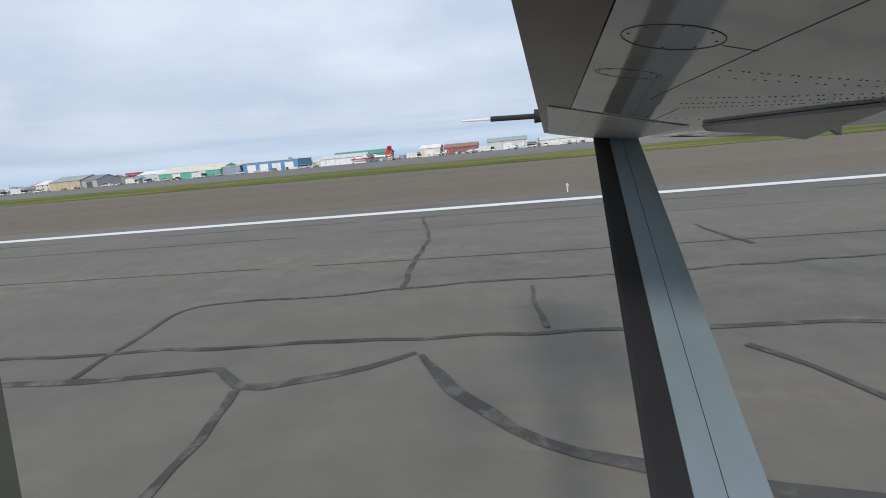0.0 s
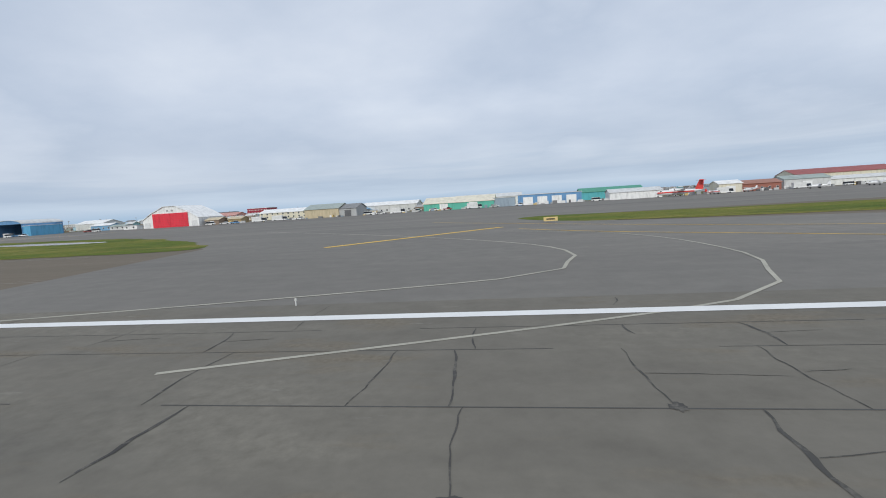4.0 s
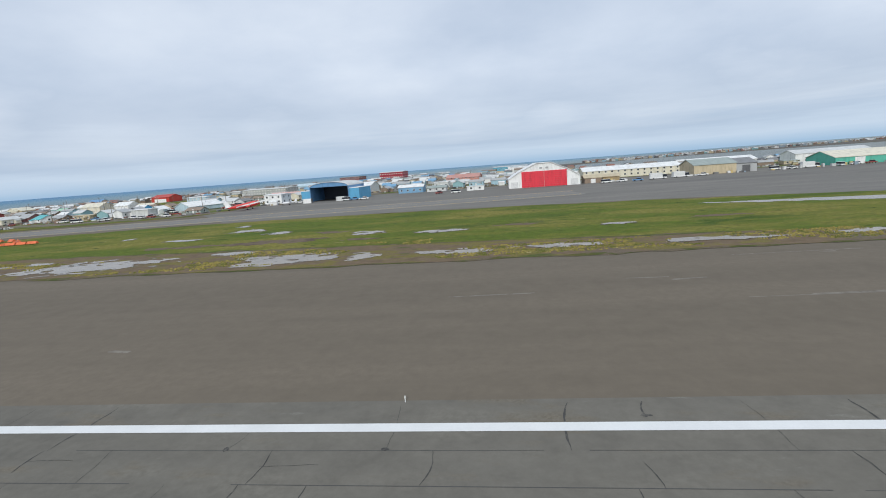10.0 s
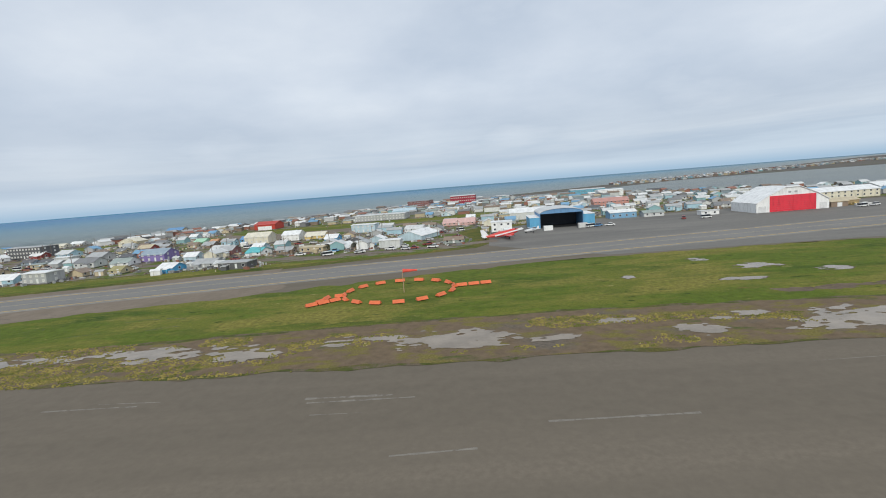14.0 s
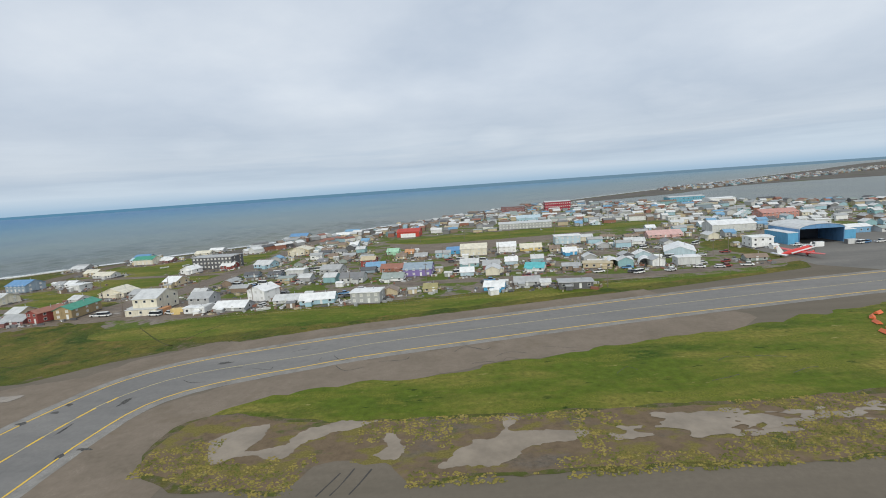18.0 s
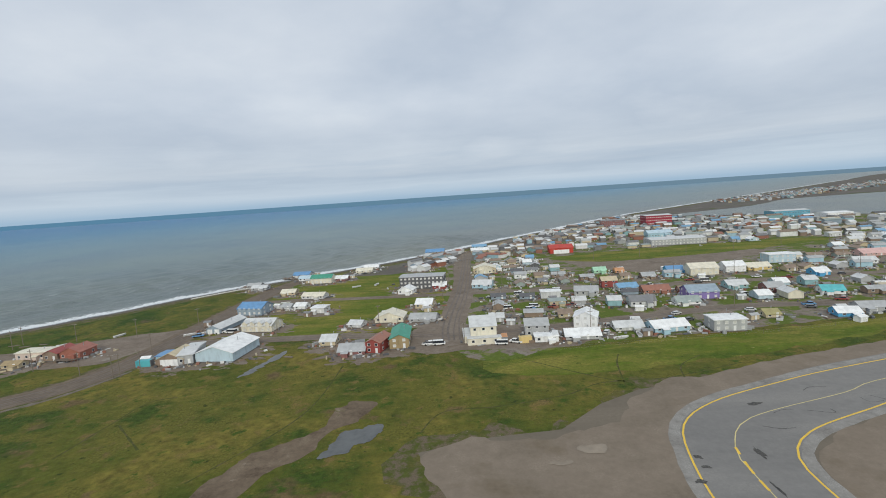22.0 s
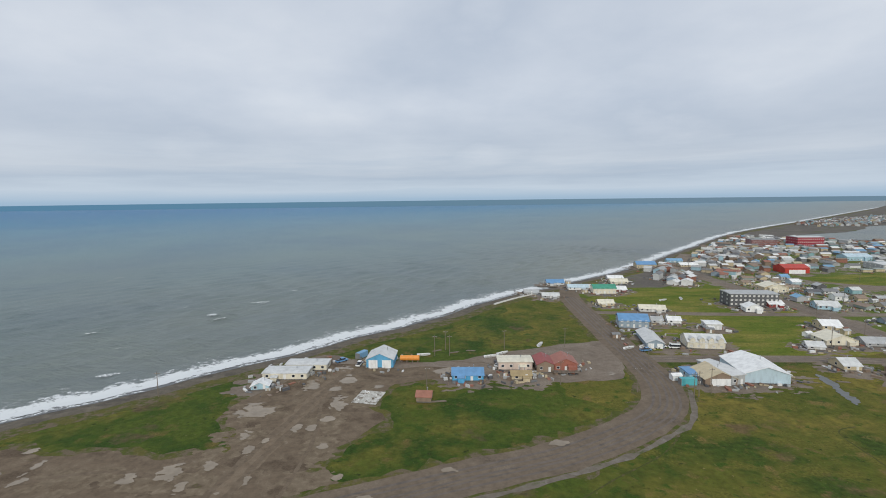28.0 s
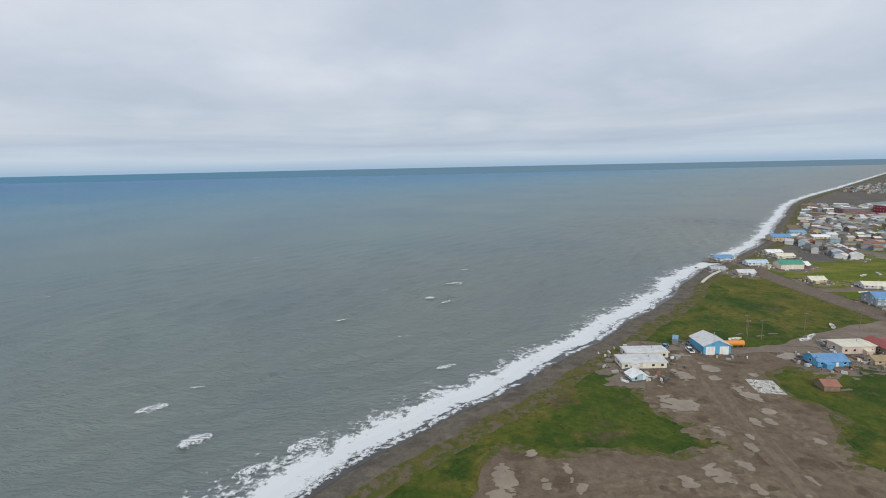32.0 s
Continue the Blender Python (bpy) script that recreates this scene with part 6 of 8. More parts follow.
house(-282.0, 350.0, -6, 28.8, 18, 6.5, "gable", "light_grey", "white", 2, "large pale grey clad building beside the apron")
house(-308.8, 275.0, -6, 11.4, 11, 5.7, "flat", "white", "white", 2, "white two-storey block with rows of windows")
house(-206.0, 414.0, -6, 27.9, 18, 6.0, "gable", "salmon", "salmon", 2, "big salmon-red two-storey building")
house(-161.0, 663.4, -6, 44.5, 24, 8.6, "flat", "teal_blue", "light_grey", 2, "tall teal-blue block with a flat roof")
house(-150.6, 598.3, -6, 28.5, 24, 7.7, "flat", "white", "white", 2, "tall white store building")
house(-518.2, 461.5, -6, 21.2, 18, 6.2, "gable", "barn_red", "barn_red", 1, "bright red barn beside a gravel lot", "doors1")
house(-327.1, 687.8, -6, 34.5, 26, 12.5, "flat", "dark_red", "light_grey", 3, "large dark red civic building with pale bands")
house(-388.3, 688.4, -14, 31.5, 22, 9.6, "flat", "maroon", "dark_grey", 3, "dark maroon hotel block on the shore")
house(-596.7, 377.2, -6, 16.8, 12, 5.3, "gable_deep", "tan", "cream", 1)
house(-393.4, 534.8, -6, 25.1, 16, 5.8, "gable", "sky_blue", "pale_blue", 1)
house(-742.6, 213.4, -2, 13.3, 8, 2.5, "flat", "sky_blue", "blue", 1, "low blue flat-roofed annex beside a workshop")
house(-735.7, 212.5, 10, 5.8, 18, 4.0, "flat", "grey", "light_grey", 1, "low grey link building beside the hall")
house(-735.0, 397.2, -6, 15.3, 8, 3.1, "gable", "white", "pale_blue", 1)
house(-763.6, 367.9, -6, 11.8, 7, 2.9, "gable", "grey", "light_grey", 1)
house(-690.6, 437.8, -6, 12.8, 8, 2.9, "gable", "light_grey", "white", 1)
house(-694.2, 420.5, -6, 13.9, 8, 2.9, "gable", "cream", "cream", 1)
house(-587.2, 539.9, -6, 15.6, 8, 3.3, "gable", "sky_blue", "steel_blue", 1)
house(-589.4, 508.1, 1, 18.1, 9, 3.1, "gable", "tan", "white", 1)
block = house(-613.4, 214.6, -1, 10.6, 16, 7.8, "gable", "cream", "light_grey", 2, "large two-storey cream clad block with a low skirt of annexes")
for x0, x1, y0, y1 in ((-6.8, 6.8, -11.4, -8.004), (-8.2, -5.304, -7.998, 5.0)):
    bm = bmesh.new()
    box(bm, x0, x1, y0, y1, 0.0, 2.7)
    annex = part("annex", bm, wall_of("cream"), block)
    bm = bmesh.new()
    box(bm, x0 - 0.2, x1 + (0.2 if y0 < -9 else -0.004), y0 - (0.2 if y0 < -9 else 0), y1, 2.7, 2.9)
    part("roof", bm, roof_of("light_grey"), annex)
    for k in range(3):
        window_at(annex, x0 + (x1 - x0) * (k + 0.5) / 3, y0 - 0.004, 1.6) if y0 < -9 else window_at(annex, x0 - 0.004, y0 + 3 + 4 * k, 1.6, -90)


# ---- more houses of the same kinds fill the blocks behind ----
kinds = [("gable", "grey", "light_grey"), ("gable", "white", "grey"), ("gable", "light_grey", "dark_grey"), ("gable", "sky_blue", "grey"), ("gable", "tan", "brown"),
         ("gable", "cream", "light_grey"), ("flat", "light_grey", "white"), ("gable", "brown", "grey"), ("gable_deep", "pale_blue", "white"), ("gable", "tan", "dark_grey"),
         ("gable", "teal_grey", "light_grey"), ("gable", "grey", "steel_blue"), ("gable", "blue_grey", "charcoal"), ("flat", "tan", "green_grey"), ("gable", "green_grey", "brown"), ("gable_deep", "charcoal", "grey")]
protos = []
for i, (style, wall, roof) in enumerate(kinds):
    w, d, h = rng.uniform(6, 10.5), rng.uniform(5.2, 7.5), rng.choice((2.6, 2.9, 3.2, 4.0))
    ob = thing("house", pose(0, 0, -80), f"{wall.replace('_', ' ')} clad small house with a {roof.replace('_', ' ')} roof", "house", "houses of the town")
    house_parts(ob, w, d, h, style, wall, roof, 1, True)
    if i % 2:
        lean_to(ob, w, d, h, wall, roof)
    protos.append((ob, w))


def inside(p, poly):
    hit, k = False, len(poly)
    for i in range(k):
        (x0, y0), (x1, y1) = poly[i], poly[(i + 1) % k]
        if (y0 > p[1]) != (y1 > p[1]) and p[0] < (x1 - x0) * (p[1] - y0) / (y1 - y0) + x0:
            hit = not hit
    return hit


TOWN = [(-611.2, 196.7), (-534.8, 204.4), (-420.2, 221.6), (-334.2, 234.0), (-310.4, 319.9), (-57.3, 322.8), (95.5, 329.5), (90.7, 430.0), (-20, 490), (-85, 560), (-95, 610), (-150, 690), (-225, 750), (-290, 800), (-458.4, 660), (-611.2, 495)]
FIELD = [(-549.1, 448.8), (-534.8, 353.3), (-482.3, 315.1), (-362.9, 362.9), (-286.5, 410.6), (-276.9, 448.8), (-420.2, 448.8)]
streets = [[(-759.2, 235.9), (-703.8, 232.1), (-674.2, 229.2), (-611.2, 218.7), (-534.8, 229.2), (-484.2, 234.0), (-427.8, 223.5), (-344.8, 225.4)],
           [(-756.4, 322.8), (-637.9, 307.5), (-553.9, 299.9), (-401.1, 286.5), (-334.2, 286.5)], [(-626.5, 212.0), (-616.0, 322.8), (-602.6, 491.8), (-534.8, 611.2)]]


def near_street(x, y, gap):
    for line in streets:
        for (x0, y0), (x1, y1) in zip(line, line[1:]):
            dx, dy = x1 - x0, y1 - y0
            t = min(max(((x - x0) * dx + (y - y0) * dy) / (dx * dx + dy * dy), 0), 1)
            if math.hypot(x - x0 - t * dx, y - y0 - t * dy) < gap:
                return True
    return False


used, far_spots = set(), []
count = 0
for row in range(0, 34):
    for col in range(0, 62):
        u, v = -620 + col * 13.8 + rng.uniform(-3, 3), 199 + row * 21.0 + rng.uniform(-4, 4)
        x, y = u + 0.095 * (v - 199), v - 0.095 * (u + 620)
        keep = rng.random() < 0.8
        if not inside((x, y), TOWN) or inside((x, y), FIELD) or near_street(x, y, 10.5) or not keep:
            continue
        if any(abs(x - bx) < (bs + 11) / 2 and abs(y - by) < (bs + 9) / 2 for bx, by, bs in built):
            continue
        built.append((x, y, 9))
        turn = -6 + rng.choice((0, 0, 90, 180)) + rng.uniform(-4, 4)
        if y < 460 and count < 260:
            k = rng.randrange(len(protos))
            m = pose(x, y, 0.0, 0, 0, turn)
            if k in used:
                copy_thing(protos[k][0], m)
            else:
                protos[k][0].matrix_basis = m
                used.add(k)
            count += 1
        else:
            far_spots.append((x, y, turn))
for k, (ob, w) in enumerate(protos):
    if k not in used:
        ob.matrix_basis = pose(-290 + 14 * k, 450, 0.0, 0, 0, -6)


def island_palette(name, stops, rough=0.6):
    """One material for many joined pieces: each piece takes a colour of its own."""
    m, n, l, b = nodes_of(name)
    geo = n.new("ShaderNodeNewGeometry")
    r = n.new("ShaderNodeValToRGB")
    r.color_ramp.interpolation = "CONSTANT"
    while len(r.color_ramp.elements) < len(stops):
        r.color_ramp.elements.new(0.5)
    for i, (e, c) in enumerate(zip(r.color_ramp.elements, stops)):
        e.position, e.color = i / len(stops), (*COLOURS[c], 1)
    l.new(geo.outputs["Random Per Island"], r.inputs[0])
    pos = n.new("ShaderNodeTexCoord").outputs["Object"]
    l.new(add_mix(n, l, 0.35, r.outputs[0], add_ramp(n, l, add_noise(n, l, pos, 2.0), (0.3, (0.25, 0.25, 0.25)), (0.7, (0.8, 0.8, 0.8))), "MULTIPLY"), b.inputs["Base Color"])
    b.inputs["Roughness"].default_value = rough
    return m


WALL_MIX = island_palette("far_house_cladding", ["white", "light_grey", "tan", "grey", "brown", "tan", "blue_grey", "brown", "grey", "charcoal", "dark_grey", "light_grey", "sky_blue", "grey", "rust", "white", "teal_grey", "dark_grey", "brown", "rust"])
ROOF_MIX = island_palette("far_house_roofing", ["white", "light_grey", "grey", "dark_grey", "brown", "tan", "light_grey", "brown", "grey", "white", "dark_grey", "grey", "steel_blue", "white", "charcoal", "rust", "grey", "green_grey", "brown", "dark_grey"])
for i in range(900):
    t = rng.random() ** 1.2
    x, y = 60 + 1250 * t + rng.uniform(-60, 60), 1170 + 860 * t + rng.uniform(-70, 50)
    far_spots.append((x + rng.uniform(0, 200) * t, y - 40, rng.uniform(35, 55)))
for i in range(300):
    x, y = rng.uniform(-600, -20), rng.uniform(450, 720)
    if inside((x, y), TOWN) and not inside((x, y), FIELD) and not near_street(x, y, 9) and not any(abs(x - bx) < (bs + 8) / 2 and abs(y - by) < (bs + 7) / 2 for bx, by, bs in built):
        built.append((x, y, 7))
        far_spots.append((x, y, -6 + rng.choice((0, 90)) + rng.uniform(-8, 8)))
for i in range(60):
    t = rng.uniform(0.5, 1.0)
    x, y = -690 + 78 * t + rng.uniform(-8, 8), 398 + 88 * t + rng.uniform(-34, 8) - 20 * (1 - t)
    if not near_street(x, y, 10) and not any(abs(x - bx) < (bs + 7) / 2 and abs(y - by) < (bs + 6) / 2 for bx, by, bs in built):
        built.append((x, y, 7))
        far_spots.append((x, y, rng.uniform(30, 60)))
rng_shore, shore_built = random.Random(77), []
for i in range(300):
    t, off = rng_shore.random(), 14 + 85 * rng_shore.random() ** 1.3
    k = t * 3
    a, b = ((-668, 474), (-560, 592), (-445, 728), (-330, 852))[min(int(k), 2):min(int(k), 2) + 2]
    x, y = a[0] + (b[0] - a[0]) * (k - int(k)) + 0.72 * off, a[1] + (b[1] - a[1]) * (k - int(k)) - 0.69 * off
    if not near_street(x, y, 7) and not any(abs(x - bx) < (bs + 7) / 2 and abs(y - by) < (bs + 6) / 2 for bx, by, bs in built + shore_built):
        shore_built.append((x, y, 7))
        far_spots.append((x, y, 45 + rng_shore.choice((0, 90)) + rng_shore.uniform(-12, 12)))
walls_bm, roofs_bm = bmesh.new(), bmesh.new()
rng_far = random.Random(31)
for x, y, turn in far_spots:
    w, d, h = rng_far.uniform(5, 11), rng_far.uniform(4.5, 8), rng_far.uniform(2.3, 4.2)
    if rng_far.random() < 0.1:
        w, h = w * 1.8, h * 1.25
    m = pose(x, y, 0.05, 0, 0, turn)
    rise = d * 0.2
    for bmx, pts, a, b in ((walls_bm, [(-d / 2, 0), (d / 2, 0), (d / 2, h), (0, h + rise), (-d / 2, h)], -w / 2, w / 2),
                           (roofs_bm, [(-d / 2 - 0.4, h - 0.1), (0, h + rise + 0.02), (d / 2 + 0.4, h - 0.1), (d / 2 + 0.4, h + 0.1), (0, h + rise + 0.22), (-d / 2 - 0.4, h + 0.1)], -w / 2 - 0.3, w / 2 + 0.3)):
        at = len(bmx.verts)
        extrude_profile(bmx, pts, "x", a, b)
        bmx.verts.ensure_lookup_table()
        for v in bmx.verts[at:]:
            v.co = m @ v.co
far = thing("distant_houses", pose(0, 0, 0), "many small distant houses with pale roofs along the shore", "houses", "", "stuff")
part("wall", walls_bm, WALL_MIX, far)
part("roof", roofs_bm, ROOF_MIX, far)


# ---- trodden dirt round the houses that stand on grass ----
yard_box = bmesh.new()
for i, (x, y, size) in enumerate([b for b in built if b[0] < -614 and 195 < b[1] < 520]):
    ragged_into(yard_box, x, y - 1.5, size * 0.6 + 8.0, size * 0.5 + 7.0, 7.7 + i * 1.3, 0.0170 + 0.00022 * i, 0.8, 1.1)
setting("house_dirt", yard_box, DIRT, "trodden brown dirt round the houses", "yard", "stuff")

# ---- small sheds and yard clutter ----
sheds = []
for wall, roof in (("grey", "light_grey"), ("tan", "grey"), ("white", "white"), ("brown", "dark_grey")):
    ob = thing("shed", pose(0, 0, -85), f"small {wall} plywood shed with a {roof.replace('_', ' ')} roof", "shed", "garden sheds")
    bm = bmesh.new()
    extrude_profile(bm, [(-1.4, 0), (1.4, 0), (1.4, 2.0), (0, 2.6), (-1.4, 2.0)], "x", -1.9, 1.9)
    part("wall", bm, wall_of(wall), ob)
    for s in (-1, 1):
        bm = bmesh.new()
        extrude_profile(bm, [(0, 2.62), (s * 1.65, 1.93), (s * 1.65, 2.05), (0, 2.74)], "x", -2.1, 2.1)
        part("roof", bm, roof_of(roof), ob)
    fixed("door", DOOR, ob, 0.3, -1.41, 0.02, 0, 0.9)
    sheds.append(ob)
homes = [b for b in built if b[1] < 440]
shed_used = set()
for i in range(150):
    hx, hy, hs = rng.choice(homes)
    a = rng.uniform(0, 6.28)
    x, y = hx + math.cos(a) * (hs / 2 + 5), hy + math.sin(a) * (hs / 2 + 5)
    if near_street(x, y, 7.5) or y < 199 or any(abs(x - bx) < bs / 2 + 2.4 and abs(y - by) < bs / 2 + 2.4 for bx, by, bs in built):
        continue
    built.append((x, y, 4))
    k = rng.randrange(4)
    m = pose(x, y, 0.0, 0, 0, rng.uniform(-20, 20))
    if k in shed_used:
        copy_thing(sheds[k], m)
    else:
        sheds[k].matrix_basis = m
        shed_used.add(k)
junk_bm = bmesh.new()
outer_homes = [b for b in built if b[1] >= 440] + shore_built
for i in range(12000):
    hx, hy, hs = rng.choice(homes if i < 8500 else outer_homes)
    a, r = rng.uniform(0, 6.28), hs / 2 + abs(rng.gauss(0, 1)) * 3.2 + 0.6
    x, y = hx + math.cos(a) * r, hy + math.sin(a) * r
    if near_street(x, y, 4.5) or y < 196:
        continue
    w, d, h = rng.uniform(0.4, 3.2), rng.uniform(0.3, 1.3), rng.uniform(0.12, 1.1)
    m = pose(x, y, 0.0, 0, 0, rng.uniform(0, 180))
    at = len(junk_bm.verts)
    if i % 5:
        box(junk_bm, -w / 2, w / 2, -d / 2, d / 2, 0, h)
    else:
        tube(junk_bm, (0, 0, 0), (0, 0, h), d * 0.5, d * 0.45, 7)
    junk_bm.verts.ensure_lookup_table()
    for v in junk_bm.verts[at:]:
        v.co = m @ v.co
setting("yard_clutter", junk_bm, island_palette("clutter_paint", ["grey", "brown", "dark_grey", "charcoal", "light_grey", "brown", "tan", "dark_grey", "rust", "white", "grey", "charcoal"]),
        "drums, crates and scrap lying in the yards", "clutter", "stuff")

# ---- hangars and buildings along the apron ----
def red_door_hangar(x, y):
    ob = thing("hangar", pose(x, y, 0.02), "large white faceted hangar with closed red sliding doors", "hangar")
    outline = [(-19.3, 0), (19.3, 0), (19.3, 5.0), (13.0, 8.9), (4.0, 12.9), (-4.0, 12.9), (-13.0, 8.9), (-19.3, 5.0)]
    bm = bmesh.new()
    extrude_profile(bm, outline, "y", 0.3, 25)
    part("wall", bm, wall_of("white"), ob)
    for a, b in zip(outline[2:], outline[3:] + outline[:1]):
        if a[1] > 4 and b[1] > 4:
            bm = bmesh.new()
            n = Vector((-(b[1] - a[1]), b[0] - a[0])).normalized()
            n = -n if n.y < 0 else n
            extrude_profile(bm, [a, b, (b[0] + n.x * 0.25, b[1] + n.y * 0.25), (a[0] + n.x * 0.25, a[1] + n.y * 0.25)], "y", -0.4, 25.5)
            part("roof", bm, roof_of("white"), ob)
    red = siding("red_door_panels", COLOURS["hangar_red"], 1.1)
    for s in (-1, 1):
        bm = bmesh.new()
        box(bm, 0.06 if s > 0 else -12.2, 12.2 if s > 0 else -0.06, 0.0, 0.25, 0.1, 8.7)
        door = part("door", bm, red, ob, "tall red sliding hangar door leaf")
        for k in range(1, 8):
            rib = bmesh.new()
            box(rib, 0.1 if s > 0 else -12.2, 12.2 if s > 0 else -0.1, -0.07, 0.0, 0.1 + k * 1.08, 0.2 + k * 1.08)
            part("rib", rib, plain("red_door_rib", (0.6, 0.09, 0.1)), door)
        bm = bmesh.new()
        box(bm, s * 16.2 - 1.9, s * 16.2 + 1.9, 0.15, 0.32, 0.05, 3.4)
        part("side_door", bm, plain("side_door_white", (0.7, 0.7, 0.69)), ob, "white side roller door")
    for s in (-1, 1):
        bm = bmesh.new()
        box(bm, s * 1.6 - 0.7, s * 1.6 + 0.7, 0.1, 0.32, 9.9, 10.8)
        part("vent", bm, roof_of("grey"), ob, "grey vent over the door")


def blue_hangar(x, y):
    ob = thing("hangar", pose(x, y, 0.02, 0, 0, -3), "blue open-fronted hangar with a shallow arched roof", "hangar")
    arch = [(12 * math.cos(a), 8.2 + 2.6 * math.sin(a)) for a in [math.pi * i / 12 for i in range(13)]]
    bm = bmesh.new()
    extrude_profile(bm, arch, "y", 0, 28)
    for s in (-1, 1):
        box(bm, s * 11.9 - 0.2, s * 11.9 + 0.2, 0, 28, 0, 8.2)
    box(bm, -11.7, 11.7, 27.6, 28, 0, 8.2)
    part("wall", bm, wall_of("blue"), ob, "blue metal cladding")
    bm = bmesh.new()
    extrude_profile(bm, [(px, pz + 0.01) for px, pz in arch] + [(px * 1.02, pz + 0.22) for px, pz in reversed(arch)], "y", -0.5, 28.5)
    part("roof", bm, roof_of("light_grey"), ob)
    # Shade inside the hangar is put into a near-black floor and an added dark sheet.
    bm = bmesh.new()
    box(bm, -11.6, 11.6, 2, 27.4, 0.0, 0.05)
    part("floor", bm, DARK, ob)
    bm = bmesh.new()
    box(bm, -11.65, 11.65, 20.0, 20.3, 0.05, 8.1)
    part("inner_shade_sheet", bm, plain("inner_shade_colour", (0.05, 0.06, 0.08)), ob)
    for s, w, h in ((-1, 5.6, 6.4), (1, 6.2, 6.6)):
        bm = bmesh.new()
        x0, x1 = sorted((s * 12.1, s * (12.1 + w)))
        box(bm, x0, x1, 0.4, 22, 0, h)
        wing = part("annex", bm, wall_of("workshop_blue"), ob, "lower blue side annex")
        bm = bmesh.new()
        box(bm, x0 - 0.2, x1 + 0.2, 0.2, 22.2, h, h + 0.25)
        part("roof", bm, roof_of("white"), wing)


def shed_building(x, y, w, d, h, wall, roof, label, doors=0, door_w=4.0, door_h=4.2, door_colour="white", style="gable", turn=0.0, name="hangar", storeys=0):
    """A long clad building on the apron with roller doors in its front."""
    h *= 0.8
    door_h *= 0.82
    ob = thing(name, pose(x, y, 0.02, 0, 0, turn), label, "building")
    bm = bmesh.new()
    if style == "gable":
        rise = d * 0.13
        extrude_profile(bm, [(-d / 2, 0), (d / 2, 0), (d / 2, h), (0, h + rise), (-d / 2, h)], "x", -w / 2, w / 2)
        part("wall", bm, wall_of(wall), ob)
        for s in (-1, 1):
            bm = bmesh.new()
            extrude_profile(bm, [(0, h + rise + 0.02), (s * (d / 2 + 0.5), h - 0.12), (s * (d / 2 + 0.5), h + 0.1), (0, h + rise + 0.25)], "x", -w / 2 - 0.5, w / 2 + 0.5)
            part("roof", bm, roof_of(roof), ob)
    else:
        box(bm, -w / 2, w / 2, -d / 2, d / 2, 0, h)
        part("wall", bm, wall_of(wall), ob)
        bm = bmesh.new()
        box(bm, -w / 2 - 0.3, w / 2 + 0.3, -d / 2 - 0.3, d / 2 + 0.3, h, h + 0.35)
        part("roof", bm, roof_of(roof), ob)
    for i in range(doors):
        cx = -w / 2 + w * (i + 0.7) / (doors + 0.4)
        bm = bmesh.new()
        box(bm, cx - door_w / 2, cx + door_w / 2, -d / 2 - 0.12, -d / 2 - 0.003, 0.05, door_h)
        part("doorway_panel", bm, siding(door_colour + "_roller", COLOURS[door_colour], 0.5), ob, "roller door, or dark panel standing for an open doorway")
    for s in range(storeys):
        n = max(2, int(w / 4))
        for i in range(n):
            window_at(ob, -w / 2 + w * (i + 0.5) / n, -d / 2 - 0.004, min(1.7, h * 0.6) + 2.3 * s)
    return ob


red_door_hangar(-151.5, 268.5)
blue_hangar(-275.5, 272.0)
shed_building(-125, 276, 9, 10, 3.6, "brown", "tan", "small brown shed with a white door", 1, 2.6, 2.8, name="shed")
shed_building(-114, 282, 9, 9, 3.4, "ochre", "tan", "ochre timber shed with a tan roof", name="shed")
shed_building(-58, 292, 22, 22, 6.6, "tan", "green_grey", "tan metal store with a domed pale roof")
# The open door is a charcoal panel, its dark inside put into the colour.
shed_building(-41.5, 292, 11, 20, 6.0, "grey", "dark_grey", "grey shed with a dark open door", 1, 4, 4.6, "charcoal")
shed_building(26, 298, 42, 26, 5.2, "mint", "cream", "long mint green hangar with pale roof and doors", 2, 5, 4.6)
shed_building(53, 297, 12.5, 20, 6.4, "blue_grey", "light_grey", "blue-grey hangar between two larger ones", style="flat")
shed_building(79, 298, 36, 22, 7.4, "blue", "light_grey", "blue hangar with four white roller doors", 4, 5.6, 5.6, style="flat")
shed_building(122, 345, 40, 20, 6.5, "teal", "green", "long building with a green roof behind the apron")
shed_building(126, 292, 28, 14, 5.0, "white", "light_grey", "white terminal shed beside a parked airliner", 2, 4, 3.6)
shed_building(178, 300, 12, 14, 6.2, "cream", "white", "cream apron shed with one door", 1, 5, 4.4)
shed_building(196, 305, 20, 15, 5.2, "brick", "rust", "low red-brown building beside the apron", storeys=1, name="terminal")
shed_building(224, 315, 24, 16, 6.5, "light_grey", "green_grey", "grey shed with a domed roof", 1, 5, 4.5)
shed_building(307, 430, 70, 30, 10.5, "cream", "red", "large cream terminal with a dark red roof", storeys=2, name="terminal")
shed_building(262, 330, 34, 14, 4.6, "white", "light_grey", "long white freight shed with doors", 3, 4, 3.6)
shed_building(310, 330, 26, 14, 5.6, "salmon", "maroon", "red-walled freight shed with two doors", 2, 4, 3.8)
shed_building(350, 335, 30, 16, 6.0, "white", "light_grey", "white freight hangar with two doors", 2, 5, 4.6)
shed_building(395, 340, 26, 14, 5.0, "tan", "light_grey", "tan freight shed with two doors", 2, 4, 3.8)
shed_building(440, 345, 40, 18, 6.5, "light_grey", "red", "grey hangar with a red roof", 2, 5, 4.6)
